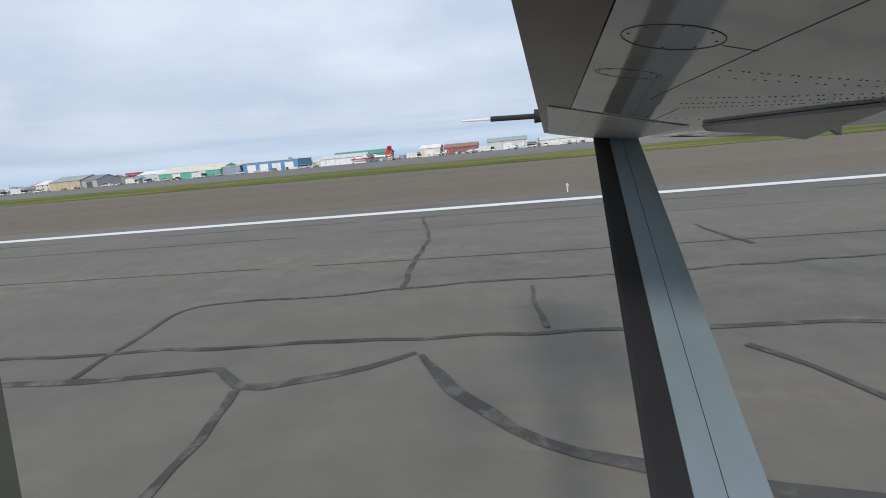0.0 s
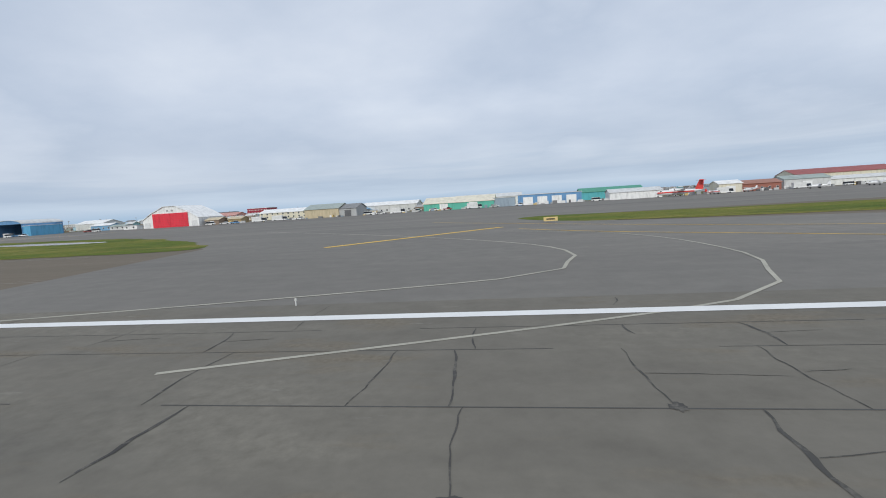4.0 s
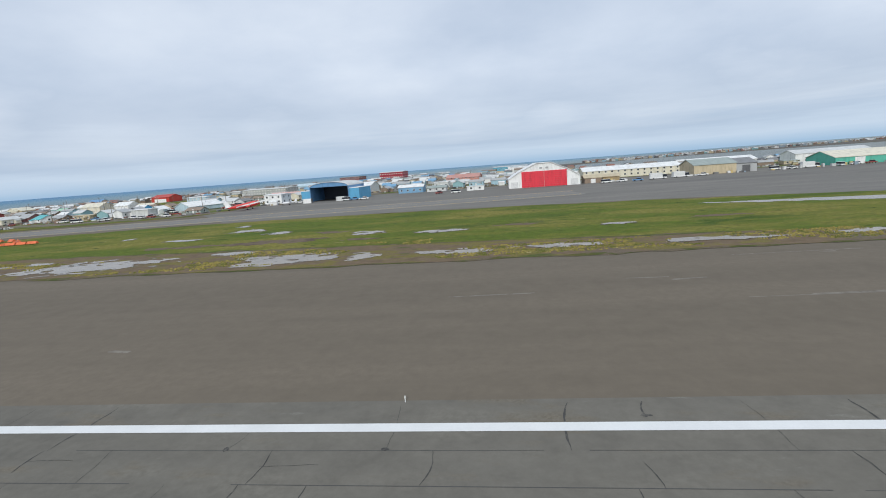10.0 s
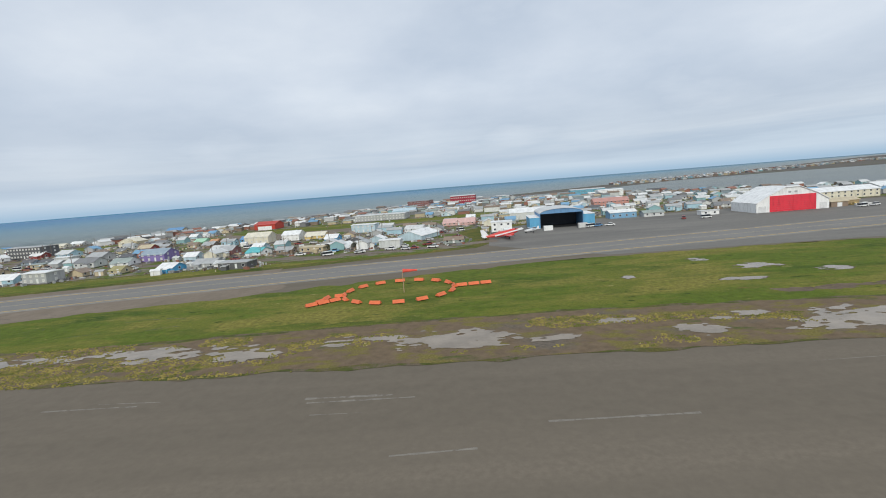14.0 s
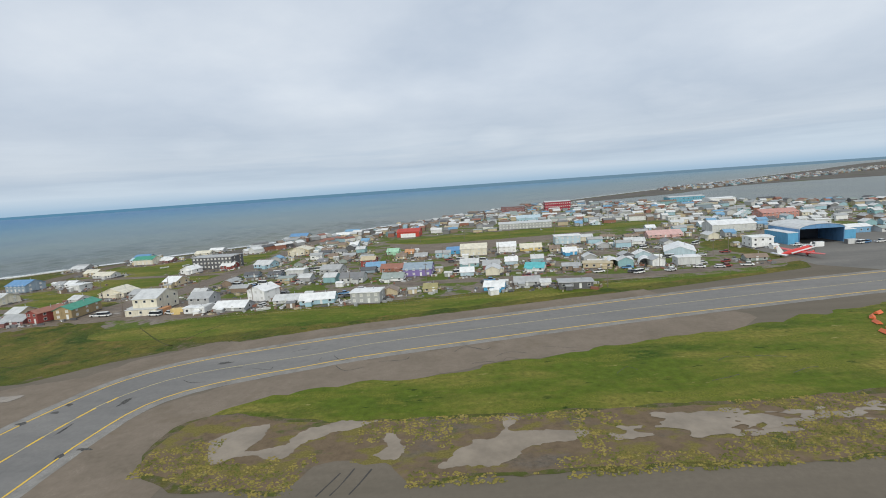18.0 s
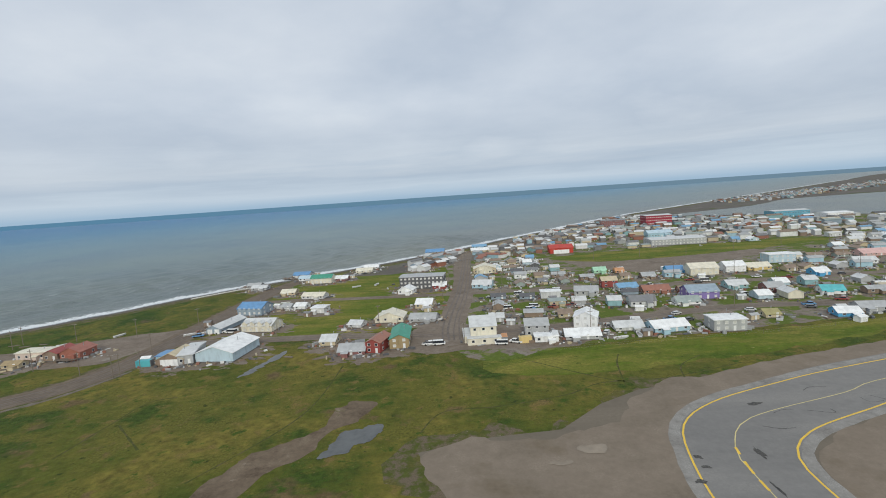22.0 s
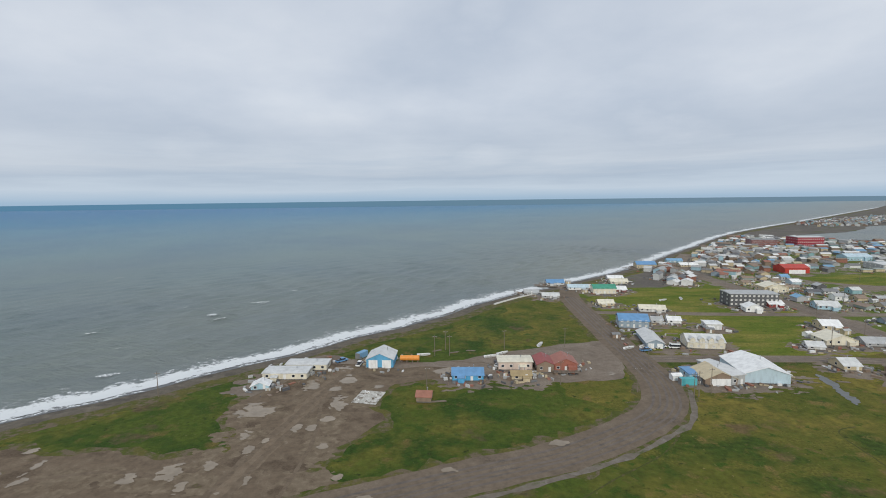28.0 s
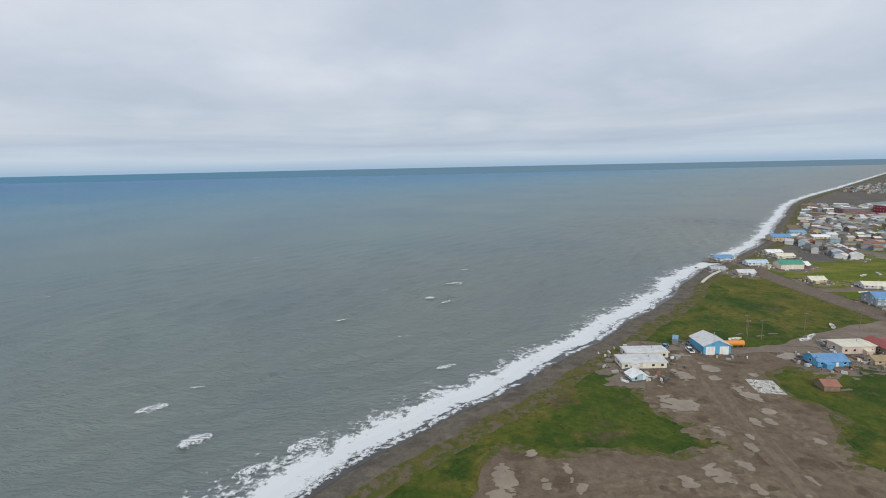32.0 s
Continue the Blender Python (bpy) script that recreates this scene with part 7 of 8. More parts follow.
shed_building(-92, 330, 60, 18, 6.0, "cream", "white", "long cream building with pale roof behind the hangar", 0, storeys=2, name="school")
shed_building(-30, 345, 40, 18, 6.5, "light_grey", "white", "long grey building behind the apron", storeys=1, name="store")
shed_building(40, 352, 46, 18, 7.5, "white", "light_grey", "long white building behind the apron", storeys=1, name="store")
shed_building(-232, 305, 16, 10, 4.5, "steel_blue", "white", "small blue house with a white gable", storeys=1, name="house")
shed_building(-215, 300, 12, 8, 3.0, "light_grey", "green_grey", "small grey hut beside the apron", storeys=1, name="hut")
shed_building(-190, 282, 10, 5, 2.8, "white", "light_grey", "white office trailer on the apron edge", style="flat", storeys=1, name="trailer")


# ---- aircraft ----
def airframe(name, m, label, length, radius, body_mat, low_wing, span, tail_h, stripe=None, nose_up=0.0, engines=0, tail_mat=None, gear=1.2, wing_at=0.42, wing_mat=None):
    """A parked aeroplane, nose towards +x, resting on its wheels."""
    ob = thing(name, m, label, "aeroplane", "parked aircraft")
    tilt = Matrix.Rotation(radians(-nose_up), 4, "Y")
    bm = bmesh.new()
    rings = []
    for k in range(15):
        u = k / 14
        r = radius * (max(0.08, math.sin(min(1.0, u / 0.55) * 1.5708)) if u < 0.55 else 1.0 if u < 0.82 else max(0.12, math.sqrt(max(0, 1 - ((u - 0.82) / 0.18) ** 2))))
        lift = radius * (1.0 + (0.55 * (1 - u / 0.55) if u < 0.55 else 0))
        rings.append([bm.verts.new(tilt @ Vector((length * (u - wing_at), r * math.cos(6.28318 * i / 12), gear - radius + lift + r * math.sin(6.28318 * i / 12)))) for i in range(12)])
    for a, b in zip(rings, rings[1:]):
        for i in range(12):
            bm.faces.new((a[i], a[(i + 1) % 12], b[(i + 1) % 12], b[i]))
    bm.faces.new(rings[0])
    bm.faces.new(rings[-1][::-1])
    fus = part("fuselage", bm, body_mat, ob)
    zc = gear
    if stripe:
        for s in (-1, 1):
            bm = bmesh.new()
            box(bm, -length * 0.3, length * 0.48, s * radius * 1.0 - 0.03, s * radius * 1.0 + 0.03, zc - 0.15 * radius, zc + 0.35 * radius)
            for v in bm.verts:
                v.co = tilt @ v.co
            part("stripe", bm, stripe, fus)
    bm = bmesh.new()
    zw = zc + (-0.6 if low_wing else 0.95) * radius
    chord = length * 0.16
    for s in (-1, 1):
        tip = [(0.1, 0.0), (chord * 0.35, 0.0), (chord * 0.35, 0.08), (0.1, 0.1)]
        root = [(-chord * 0.5, 0.0), (chord * 0.5, 0.0), (chord * 0.5, 0.22), (-chord * 0.5, 0.26)]
        r0 = [bm.verts.new(tilt @ Vector((px - chord * 0.1, 0, zw + pz))) for px, pz in root]
        r1 = [bm.verts.new(tilt @ Vector((px - chord * 0.3, s * span / 2, zw + pz + span * 0.03))) for px, pz in tip]
        for i in range(4):
            bm.faces.new((r0[i], r0[(i + 1) % 4], r1[(i + 1) % 4], r1[i]))
        bm.faces.new(r1)
    part("wing", bm, wing_mat or body_mat, ob)
    bm = bmesh.new()
    x0 = -length * wing_at
    fin = [(x0 - 0.1, zc + 0.4 * radius), (x0 + length * 0.17, zc + 0.9 * radius), (x0 + length * 0.07, zc + tail_h), (x0 - length * 0.02, zc + tail_h)]
    a = [bm.verts.new(tilt @ Vector((px, -0.08, pz))) for px, pz in fin]
    b = [bm.verts.new(tilt @ Vector((px, 0.08, pz))) for px, pz in fin]
    for i in range(4):
        bm.faces.new((a[i], a[(i + 1) % 4], b[(i + 1) % 4], b[i]))
    bm.faces.new(a[::-1])
    bm.faces.new(b)
    part("fin", bm, tail_mat or body_mat, ob)
    bm = bmesh.new()
    zt = zc + (tail_h * 0.92 if engines == 2 and not low_wing else 0.7 * radius)
    box(bm, x0, x0 + length * 0.08, -span * 0.17, span * 0.17, zt, zt + 0.1)
    for v in bm.verts:
        v.co = tilt @ v.co
    part("tailplane", bm, tail_mat or body_mat, ob)
    for s in (-1, 1) if engines == 2 else ():
        bm = bmesh.new()
        tube(bm, tilt @ Vector((-0.3 * chord, s * span * 0.17, zw)), tilt @ Vector((chord * 1.0, s * span * 0.17, zw + 0.05)), radius * 0.5, radius * 0.38, 10)
        eng = part("engine", bm, body_mat, ob)
        bm = bmesh.new()
        for q in range(3):
            ang = 2.0944 * q
            tube(bm, tilt @ Vector((chord * 1.02, s * span * 0.17, zw + 0.05)), tilt @ Vector((chord * 1.02, s * span * 0.17 + 1.5 * math.cos(ang), zw + 0.05 + 1.5 * math.sin(ang))), 0.09, 0.05, 5)
        part("propeller", bm, DARK, eng)
    for px, py in ((0.03 * length, span * 0.13), (0.03 * length, -span * 0.13), (-length * (wing_at - 0.06) if nose_up else length * 0.45, 0)):
        foot = Vector((px, py, 0.0))
        bm = bmesh.new()
        top = tilt @ Vector((px, py * 0.8, zc - 0.4 * radius))
        tube(bm, (px, py, 0.35), (px, py, max(top.z, 0.5)), 0.07, 0.09, 6)
        leg = part("gear_leg", bm, STEEL, ob)
        bm = bmesh.new()
        tube(bm, (px, py - 0.14, 0.36), (px, py + 0.14, 0.36), 0.36, 0.36, 14)
        part("wheel", bm, TYRE, leg)
    bm = bmesh.new()
    cock = length * (0.9 - wing_at)
    box(bm, cock - 0.5, cock + 0.35, -radius * 0.75, radius * 0.75, zc + 0.35 * radius, zc + 0.8 * radius)
    for v in bm.verts:
        v.co = tilt @ v.co
    part("windscreen", bm, GLASS, ob)
    return ob


AIR_WHITE = plain("aircraft_white", (0.8, 0.8, 0.8), 0.3, size=4, vary=0.05)
AIR_RED = plain("aircraft_red", (0.66, 0.06, 0.05), 0.3, size=4, vary=0.08)
airframe("taildragger_aeroplane", pose(-309.5, 241, 0.03, 0, 0, 8), "old twin-engined taildragger with red top and white tail", 19, 1.35, AIR_RED, True, 28, 4.6, AIR_WHITE, 10, 2, AIR_WHITE, 2.5, 0.62, AIR_RED)
airframe("turboprop_airliner", pose(146, 276, 0.03, 0, 0, 182), "white turboprop airliner with a red swept tail", 24, 1.35, AIR_WHITE, False, 26, 6.0, AIR_RED, 0, 2, AIR_RED, 2.2, 0.5)
for x, y, turn, mat_t, note in ((-294, 258, 200, AIR_WHITE, "white"), (160, 270, 20, AIR_RED, "red-tailed"), (206, 262, 160, AIR_WHITE, "white"), (228, 258, 190, AIR_WHITE, "white"),
                                (256, 268, 15, AIR_WHITE, "white"), (300, 285, 170, AIR_RED, "red-tailed"), (335, 280, 30, AIR_WHITE, "white"), (185, 285, 200, AIR_WHITE, "white")):
    airframe("light_aeroplane", pose(x, y, 0.02, 0, 0, turn), f"small {note} high-wing aeroplane parked on the apron", 8.6, 0.62, AIR_WHITE, False, 11, 1.9, AIR_RED if mat_t is AIR_RED else None, 0, 0, mat_t, 1.25, 0.45)

# ---- windsock inside its ring of orange marker boards ----
ORANGE = plain("marker_orange", (0.75, 0.17, 0.06), 0.6, size=1.0)
sock = thing("windsock", pose(-348.5, 129.5, 0.05), "orange windsock streaming from a steel pole", "windsock")
bm = bmesh.new()
tube(bm, (0, 0, 0), (0, 0, 6.3), 0.11, 0.07)
part("pole", bm, plain("pole_paint", (0.45, 0.30, 0.20)), sock)
bm = bmesh.new()
for k in range(5):
    tube(bm, (0.1 + k * 0.8, 0.1 * k, 6.1 - 0.03 * k), (0.9 + k * 0.8, 0.1 * k + 0.1, 6.07 - 0.03 * k), 0.55 - 0.07 * k, 0.48 - 0.07 * k, 12)
part("sock", bm, plain("sock_fabric", (0.80, 0.10, 0.07), 0.8), sock)
board_bm = bmesh.new()
extrude_profile(board_bm, [(-0.75, 0.25), (0.75, 0.25), (0.06, 1.0), (-0.06, 1.0)], "x", -1.5, 1.5)
BOARD = mesh_of("board", board_bm, ORANGE)
leg_bm = bmesh.new()
tube(leg_bm, (0, 0, 0), (0, 0, 0.4), 0.06)
LEG = mesh_of("leg", leg_bm, TIMBER)


def marker_board(x, y, turn):
    ob = thing("marker_board", pose(x, y, 0.05, 0, 0, turn), "orange painted tent-shaped marker board on short legs", "marker", "segmented circle")
    b = new("board", BOARD)
    b.parent = ob
    for lx in (-1.2, 1.2):
        for ly in (-0.55, 0.55):
            fixed("leg", LEG, ob, lx, ly, 0)


for i in range(16):
    a = 6.28318 * i / 16 + 0.1
    marker_board(-350 + 15.5 * math.cos(a), 131 + 14 * math.sin(a), math.degrees(a) + 90)
for k in range(3):
    marker_board(-332.5 + 3.4 * k, 132.5 + 0.5 * k, 8)
    marker_board(-366.5 - 2.6 * k, 124 - 2.0 * k, 40)

# ---- runway lights and signs ----
lamp = thing("edge_light", pose(0, 24.6, 0.04), "short white runway edge light on a stake", "light", "runway edge lights")
bm = bmesh.new()
tube(bm, (0, 0, 0), (0, 0, 0.28), 0.035, 0.035, 6)
part("stake", bm, TRIM, lamp)
bm = bmesh.new()
tube(bm, (0, 0, 0.28), (0, 0, 0.43), 0.08, 0.05, 8)
part("lens", bm, plain("lamp_glass", (0.6, 0.6, 0.55), 0.2), lamp)
lamp.matrix_basis = pose(224.0, 24.6, 0.04)
for k in range(1, 18):
    copy_thing(lamp, pose(224.0 - 58.0 * k + (300 if k == 17 else 0), 24.6, 0.04))


def box_sign(x, y, w, colour, label):
    ob = thing("taxiway_sign", pose(x, y, 0.0), label, "sign", "airfield signs")
    bm = bmesh.new()
    box(bm, -w / 2, w / 2, -0.15, 0.15, 0.35, 1.1)
    part("panel", bm, plain(colour + "_sign_panel", COLOURS[colour]), ob)
    for s in (-1, 1):
        bm = bmesh.new()
        tube(bm, (s * w * 0.35, 0, 0), (s * w * 0.35, 0, 0.36), 0.05)
        part("leg", bm, STEEL, ob)
    bm = bmesh.new()
    box(bm, -w * 0.3, w * 0.3, -0.17, -0.152, 0.6, 0.85)
    part("lettering", bm, DARK, ob)


box_sign(184.6, 24.6, 0.5, "charcoal", "small black distance box beside the runway")
box_sign(7.2, 24.4, 0.5, "charcoal", "small black distance box beside the runway")
box_sign(68, 93, 2.6, "yellow", "yellow taxiway sign with black marks")


# ---- vehicles and yard things ----
def vehicle(kind, colour, label):
    ob = thing(kind, pose(0, 0, -90), label, "car" if kind != "lorry" else "truck", "parked vehicles")
    paint = plain(colour + "_car_paint", COLOURS[colour], 0.3, size=2, vary=0.06)
    bm = bmesh.new()
    long = {"pickup_truck": 5.4, "car": 4.4, "van": 5.2, "lorry": 8.5}[kind]
    w = 0.95 if kind != "lorry" else 1.2
    z0, z1 = 0.42, 1.0
    profile = [(-long / 2, z0), (long / 2, z0), (long / 2, z1 - 0.08), (long / 2 - 0.3, z1), (-long / 2 + 0.1, z1), (-long / 2, z1 - 0.1)]
    v0 = [bm.verts.new((px, -w, pz)) for px, pz in profile]
    v1 = [bm.verts.new((px, w, pz)) for px, pz in profile]
    for i in range(len(profile)):
        bm.faces.new((v0[i], v0[(i + 1) % 6], v1[(i + 1) % 6], v1[i]))
    bm.faces.new(v0[::-1])
    bm.faces.new(v1)
    part("body", bm, paint, ob)
    a, b, top = {"pickup_truck": (-0.3, 1.3, 1.75), "car": (-1.6, 0.9, 1.5), "van": (-2.5, 1.8, 2.1), "lorry": (2.3, 4.1, 2.5)}[kind]
    bm = bmesh.new()
    extrude_profile(bm, [(a - 0.2, z1), (b + 0.45, z1), (b, top - 0.08), (a, top - 0.08)], "y", -w + 0.12, w - 0.12)
    part("glasshouse", bm, GLASS, ob)
    bm = bmesh.new()
    box(bm, a - 0.02, b + 0.02, -w + 0.1, w - 0.1, top - 0.1, top)
    part("roof", bm, paint, ob)
    if kind == "lorry":
        bm = bmesh.new()
        box(bm, -4.2, 2.0, -1.2, 1.2, 1.02, 3.2)
        part("box_body", bm, plain("lorry_box", (0.72, 0.72, 0.7)), ob)
    if kind == "pickup_truck":
        bm = bmesh.new()
        box(bm, -2.6, -0.55, -0.75, 0.75, 1.0, 1.03)
        part("bed", bm, DARK, ob)
    for sx in (-1, 1):
        for sy in (-1, 1):
            bm = bmesh.new()
            tube(bm, (sx * long * 0.31, sy * (w - 0.2), 0.36), (sx * long * 0.31, sy * (w + 0.02), 0.36), 0.36, 0.36, 12)
            part("wheel", bm, TYRE, ob)
    return ob


fleet = [vehicle("pickup_truck", "white", "white pickup truck parked on gravel"), vehicle("pickup_truck", "red", "red pickup truck parked beside a house"),
         vehicle("car", "charcoal", "dark car parked beside a house"), vehicle("van", "white", "white van parked on gravel"), vehicle("car", "light_grey", "silver car parked beside a house"),
         vehicle("pickup_truck", "blue", "blue pickup truck parked on gravel"), vehicle("lorry", "white", "white box lorry parked in a yard")]
parked = [(3, -607, 202, 170), (0, -601, 203, 150), (6, -585, 204, 80), (1, -569, 224, 30), (2, -528, 214, 15), (2, -524, 217, 20), (5, -531, 220, 10), (0, -512, 214, 0), (4, -563, 207, 60),
          (0, -636, 208, 5), (3, -632, 207, 0), (0, -879.5, 235, 82), (5, -888, 240, 40), (4, -820, 230, 40), (0, -741, 250, 15), (3, -735, 249, 170), (2, -722, 252, 0), (5, -750, 246, 10),
          (0, -160, 300, 0), (3, -120, 262, 10), (0, -112, 264, 20), (5, -104, 262, 0), (6, -92, 268, 0), (6, -80, 270, 10), (0, -68, 272, 0), (3, -28, 280, 5), (0, -20, 279, 0), (6, -10, 281, 0)]
parked += [
          (3, 3, 278, 90), (0, 12, 280, 0), (1, 20, 281, 10), (6, 36, 280, 0), (4, 48, 281, 0), (0, 62, 281, 0), (3, 104, 280, 0), (6, 170, 281, 5), (6, 212, 290, 0), (3, 238, 295, 0),
          (0, 246, 298, 0), (6, 280, 305, 0), (6, 296, 306, 0), (3, 330, 308, 0), (0, -292, 268, 0), (3, -262, 262, 20), (5, -258, 263, 30), (0, -252, 262, 0), (1, -210, 268, 70), (3, -200, 264, 0)]
for i in range(64):
    x, y = rng.uniform(-600, -330), rng.choice((rng.uniform(223, 236), rng.uniform(284, 300), rng.uniform(250, 262)))
    parked.append((rng.randrange(6), x, y - 0.04 * (x + 600) * 0, rng.uniform(-30, 30)))
first = set()
for k, x, y, turn in parked:
    m = pose(x, y, 0.04, 0, 0, turn)
    if k in first:
        copy_thing(fleet[k], m)
    else:
        fleet[k].matrix_basis = m
        first.add(k)

crate_bm = bmesh.new()
for i in range(170):
    x = rng.uniform(-120, 430)
    y = 271 + 0.062 * (x + 120) + rng.uniform(0, 5)
    w, e, h = rng.uniform(0.8, 2.6), rng.uniform(0.8, 1.6), rng.uniform(0.6, 1.9)
    for v in box(crate_bm, x - w / 2, x + w / 2, y - e / 2, y + e / 2, 0.02, 0.02 + h):
        v.co.z += 0.0
setting("apron_clutter", crate_bm, island_palette("crate_paint", ["white", "light_grey", "white", "grey", "charcoal", "blue_grey", "white", "yellow", "light_grey", "dark_grey"]),
        "pale cargo crates and ground equipment before the hangars", "clutter", "stuff")

# orange tank on a skid beside the workshop
tank = thing("fuel_tank", pose(-858.0, 238.4, 0.02, 0, 0, -4), "orange cylindrical tank on a timber skid", "tank")
bm = bmesh.new()
tube(bm, (-4.2, 0, 1.7), (4.2, 0, 1.7), 1.15, 1.15, 18)
part("shell", bm, plain("tank_orange", (0.78, 0.30, 0.05), 0.5), tank)
for x in (-3.6, -1.2, 1.2, 3.6):
    bm = bmesh.new()
    box(bm, x - 0.15, x + 0.15, -1.2, 1.2, 0.0, 0.9)
    part("bearer", bm, TIMBER, tank)


def container(x, y, turn, colour, w=6.1):
    ob = thing("shipping_container", pose(x, y, 0.02, 0, 0, turn), f"{colour.replace('_', ' ')} steel shipping container on the ground", "container", "containers")
    bm = bmesh.new()
    box(bm, -w / 2, w / 2, -1.2, 1.2, 0, 2.5)
    part("shell", bm, siding(colour + "_container", COLOURS[colour], 0.28, "X"), ob)
    for s in (-1, 1):
        bm = bmesh.new()
        box(bm, s * w / 2 - 0.08, s * w / 2 + 0.08, -1.24, 1.24, 0, 2.55)
        part("end_frame", bm, roof_of("dark_grey"), ob)


for args in ((-605.2, 206.3, 86, "orange"), (-597.4, 202.8, 2, "yellow", 5.4), (-577, 205, 0, "light_grey"), (-406, 254, -12, "white", 9), (-397, 255, -14, "cream", 9), (-744, 208, 20, "light_grey"), (-752, 206, 0, "teal"), (-880, 246, 60, "steel_blue"), (-285, 262, 0, "white", 5), (-266, 264, 0, "light_grey", 5)):
    container(*args)


def hoop_tent(x, y, turn):
    ob = thing("hoop_tent", pose(x, y, 0.02, 0, 0, turn), "white fabric hoop tent with a dark open front", "tent", "hoop tents")
    ring = [(3.2 * math.cos(math.pi * k / 12), 3.9 * math.sin(math.pi * k / 12) ** 0.9) for k in range(13)]
    bm = bmesh.new()
    extrude_profile(bm, ring + [(p * 0.95, q * 0.96) for p, q in ring[::-1]], "y", -4.5, 4.5)
    part("cover", bm, roof_of("white"), ob)
    bm = bmesh.new()
    extrude_profile(bm, [(p * 0.945, q * 0.95) for p, q in ring], "y", 4.2, 4.4)
    part("end_wall", bm, roof_of("light_grey"), ob)
    for y0 in (-4.3, -1.5, 1.5):
        bm = bmesh.new()
        for a, b in zip(ring, ring[1:]):
            tube(bm, (a[0] * 0.93, y0, a[1] * 0.94), (b[0] * 0.93, y0, b[1] * 0.94), 0.05, 0.05, 6)
        part("hoop", bm, STEEL, ob)


for args in ((-392.4, 245.2, -18), (-384.6, 244.2, -18), (-399.8, 246.6, -14)):
    hoop_tent(*args)


def boat(x, y, turn):
    ob = thing("skiff", pose(x, y, 0.02, 0, 0, turn), "open aluminium skiff drawn up on the ground", "boat", "boats")
    bm = bmesh.new()
    outer, inner = [], []
    for k in range(9):
        u = k / 8
        half = 0.95 * (1 - max(0, (u - 0.55) / 0.45) ** 2) + 0.02
        px = -3 + 6 * u
        outer.append([bm.verts.new((px, -half, 0.85 + 0.2 * u * u)), bm.verts.new((px, -half * 0.6, 0.05 + 0.3 * u ** 3)), bm.verts.new((px, half * 0.6, 0.05 + 0.3 * u ** 3)), bm.verts.new((px, half, 0.85 + 0.2 * u * u))])
        inner.append([bm.verts.new((px, -half * 0.9, 0.82 + 0.2 * u * u)), bm.verts.new((px, -half * 0.5, 0.2 + 0.3 * u ** 3)), bm.verts.new((px, half * 0.5, 0.2 + 0.3 * u ** 3)), bm.verts.new((px, half * 0.9, 0.82 + 0.2 * u * u))])
    for a, b in zip(outer, outer[1:]):
        for j in range(3):
            bm.faces.new((a[j], a[j + 1], b[j + 1], b[j]))
    for a, b in zip(inner, inner[1:]):
        for j in range(3):
            bm.faces.new((a[j + 1], a[j], b[j], b[j + 1]))
    for a, b, c, d in zip(outer, outer[1:], inner, inner[1:]):
        bm.faces.new((a[0], b[0], d[0], c[0]))
        bm.faces.new((b[3], a[3], c[3], d[3]))
    bm.faces.new((outer[0][0], inner[0][0], inner[0][1], outer[0][1]))
    bm.faces.new((outer[0][1], inner[0][1], inner[0][2], outer[0][2]))
    bm.faces.new((outer[0][2], inner[0][2], inner[0][3], outer[0][3]))
    part("hull", bm, roof_of("light_grey"), ob)
    for px in (-1.6, 0.2):
        bm = bmesh.new()
        box(bm, px - 0.15, px + 0.15, -0.8, 0.8, 0.55, 0.62)
        part("thwart", bm, TIMBER, ob)


for args in ((-756, 250, 20), (-748, 252, 35), (-560, 199, 10), (-552, 202, 80), (-533, 205, 15), (-526, 203, 50), (-822, 242, 10), (-816, 246, 30), (-796, 258, 60), (-728, 312, 0), (-690, 352, 20), (-676, 356, 70), (-852, 246, 5)):
    boat(*args)


def timber_stack(x, y, turn, w=4.0):
    ob = thing("timber_pile", pose(x, y, 0.02, 0, 0, turn), "pile of grey weathered planks and pallets", "timber", "timber piles")
    for k in range(7):
        bm = bmesh.new()
        a = rng.uniform(-0.5, 0.5)
        box(bm, -w / 2 + a, w / 2 + a, -0.9 + 0.3 * (k % 4), -0.66 + 0.3 * (k % 4), 0.16 * (k // 4), 0.14 + 0.16 * (k // 4))
        part("plank", bm, TIMBER, ob)


for args in ((-846.5, 196, 5, 5.5), (-837, 238, 5, 6), (-831, 236.5, -4, 7), (-825, 235, -40, 7), (-821, 230, -70, 6), (-545, 199, 0, 6), (-536, 200, 10, 5), (-524, 199, -10, 6), (-672, 203, 0, 8), (-664, 202, 15, 7), (-655, 203, -5, 7),
             (-684, 214, 30), (-676, 220, 60), (-626, 205, 20, 6), (-590, 200, 0, 5), (-575, 199, 10, 5), (-812, 236, 0, 4), (-706, 206, 10), (-693, 205, -20), (-838, 250, 15), (-830, 252, -10), (-846, 253, 30)):
    timber_stack(*args)

deck = thing("timber_deck", pose(-794.5, 219.5, 0.02, 0, 0, -3), "raised timber deck with a railing before a house", "deck")
bm = bmesh.new()
box(bm, -5, 5, -1.3, 1.3, 0.9, 1.05)
part("platform", bm, TIMBER, deck)
for k in range(7):
    bm = bmesh.new()
    box(bm, -5 + k * 1.65, -4.9 + k * 1.65, -1.3, -1.2, 0.0, 1.95)
    part("post", bm, TIMBER, deck)
bm = bmesh.new()
box(bm, -5, 5, -1.32, -1.22, 1.85, 1.95)
part("rail", bm, TIMBER, deck)

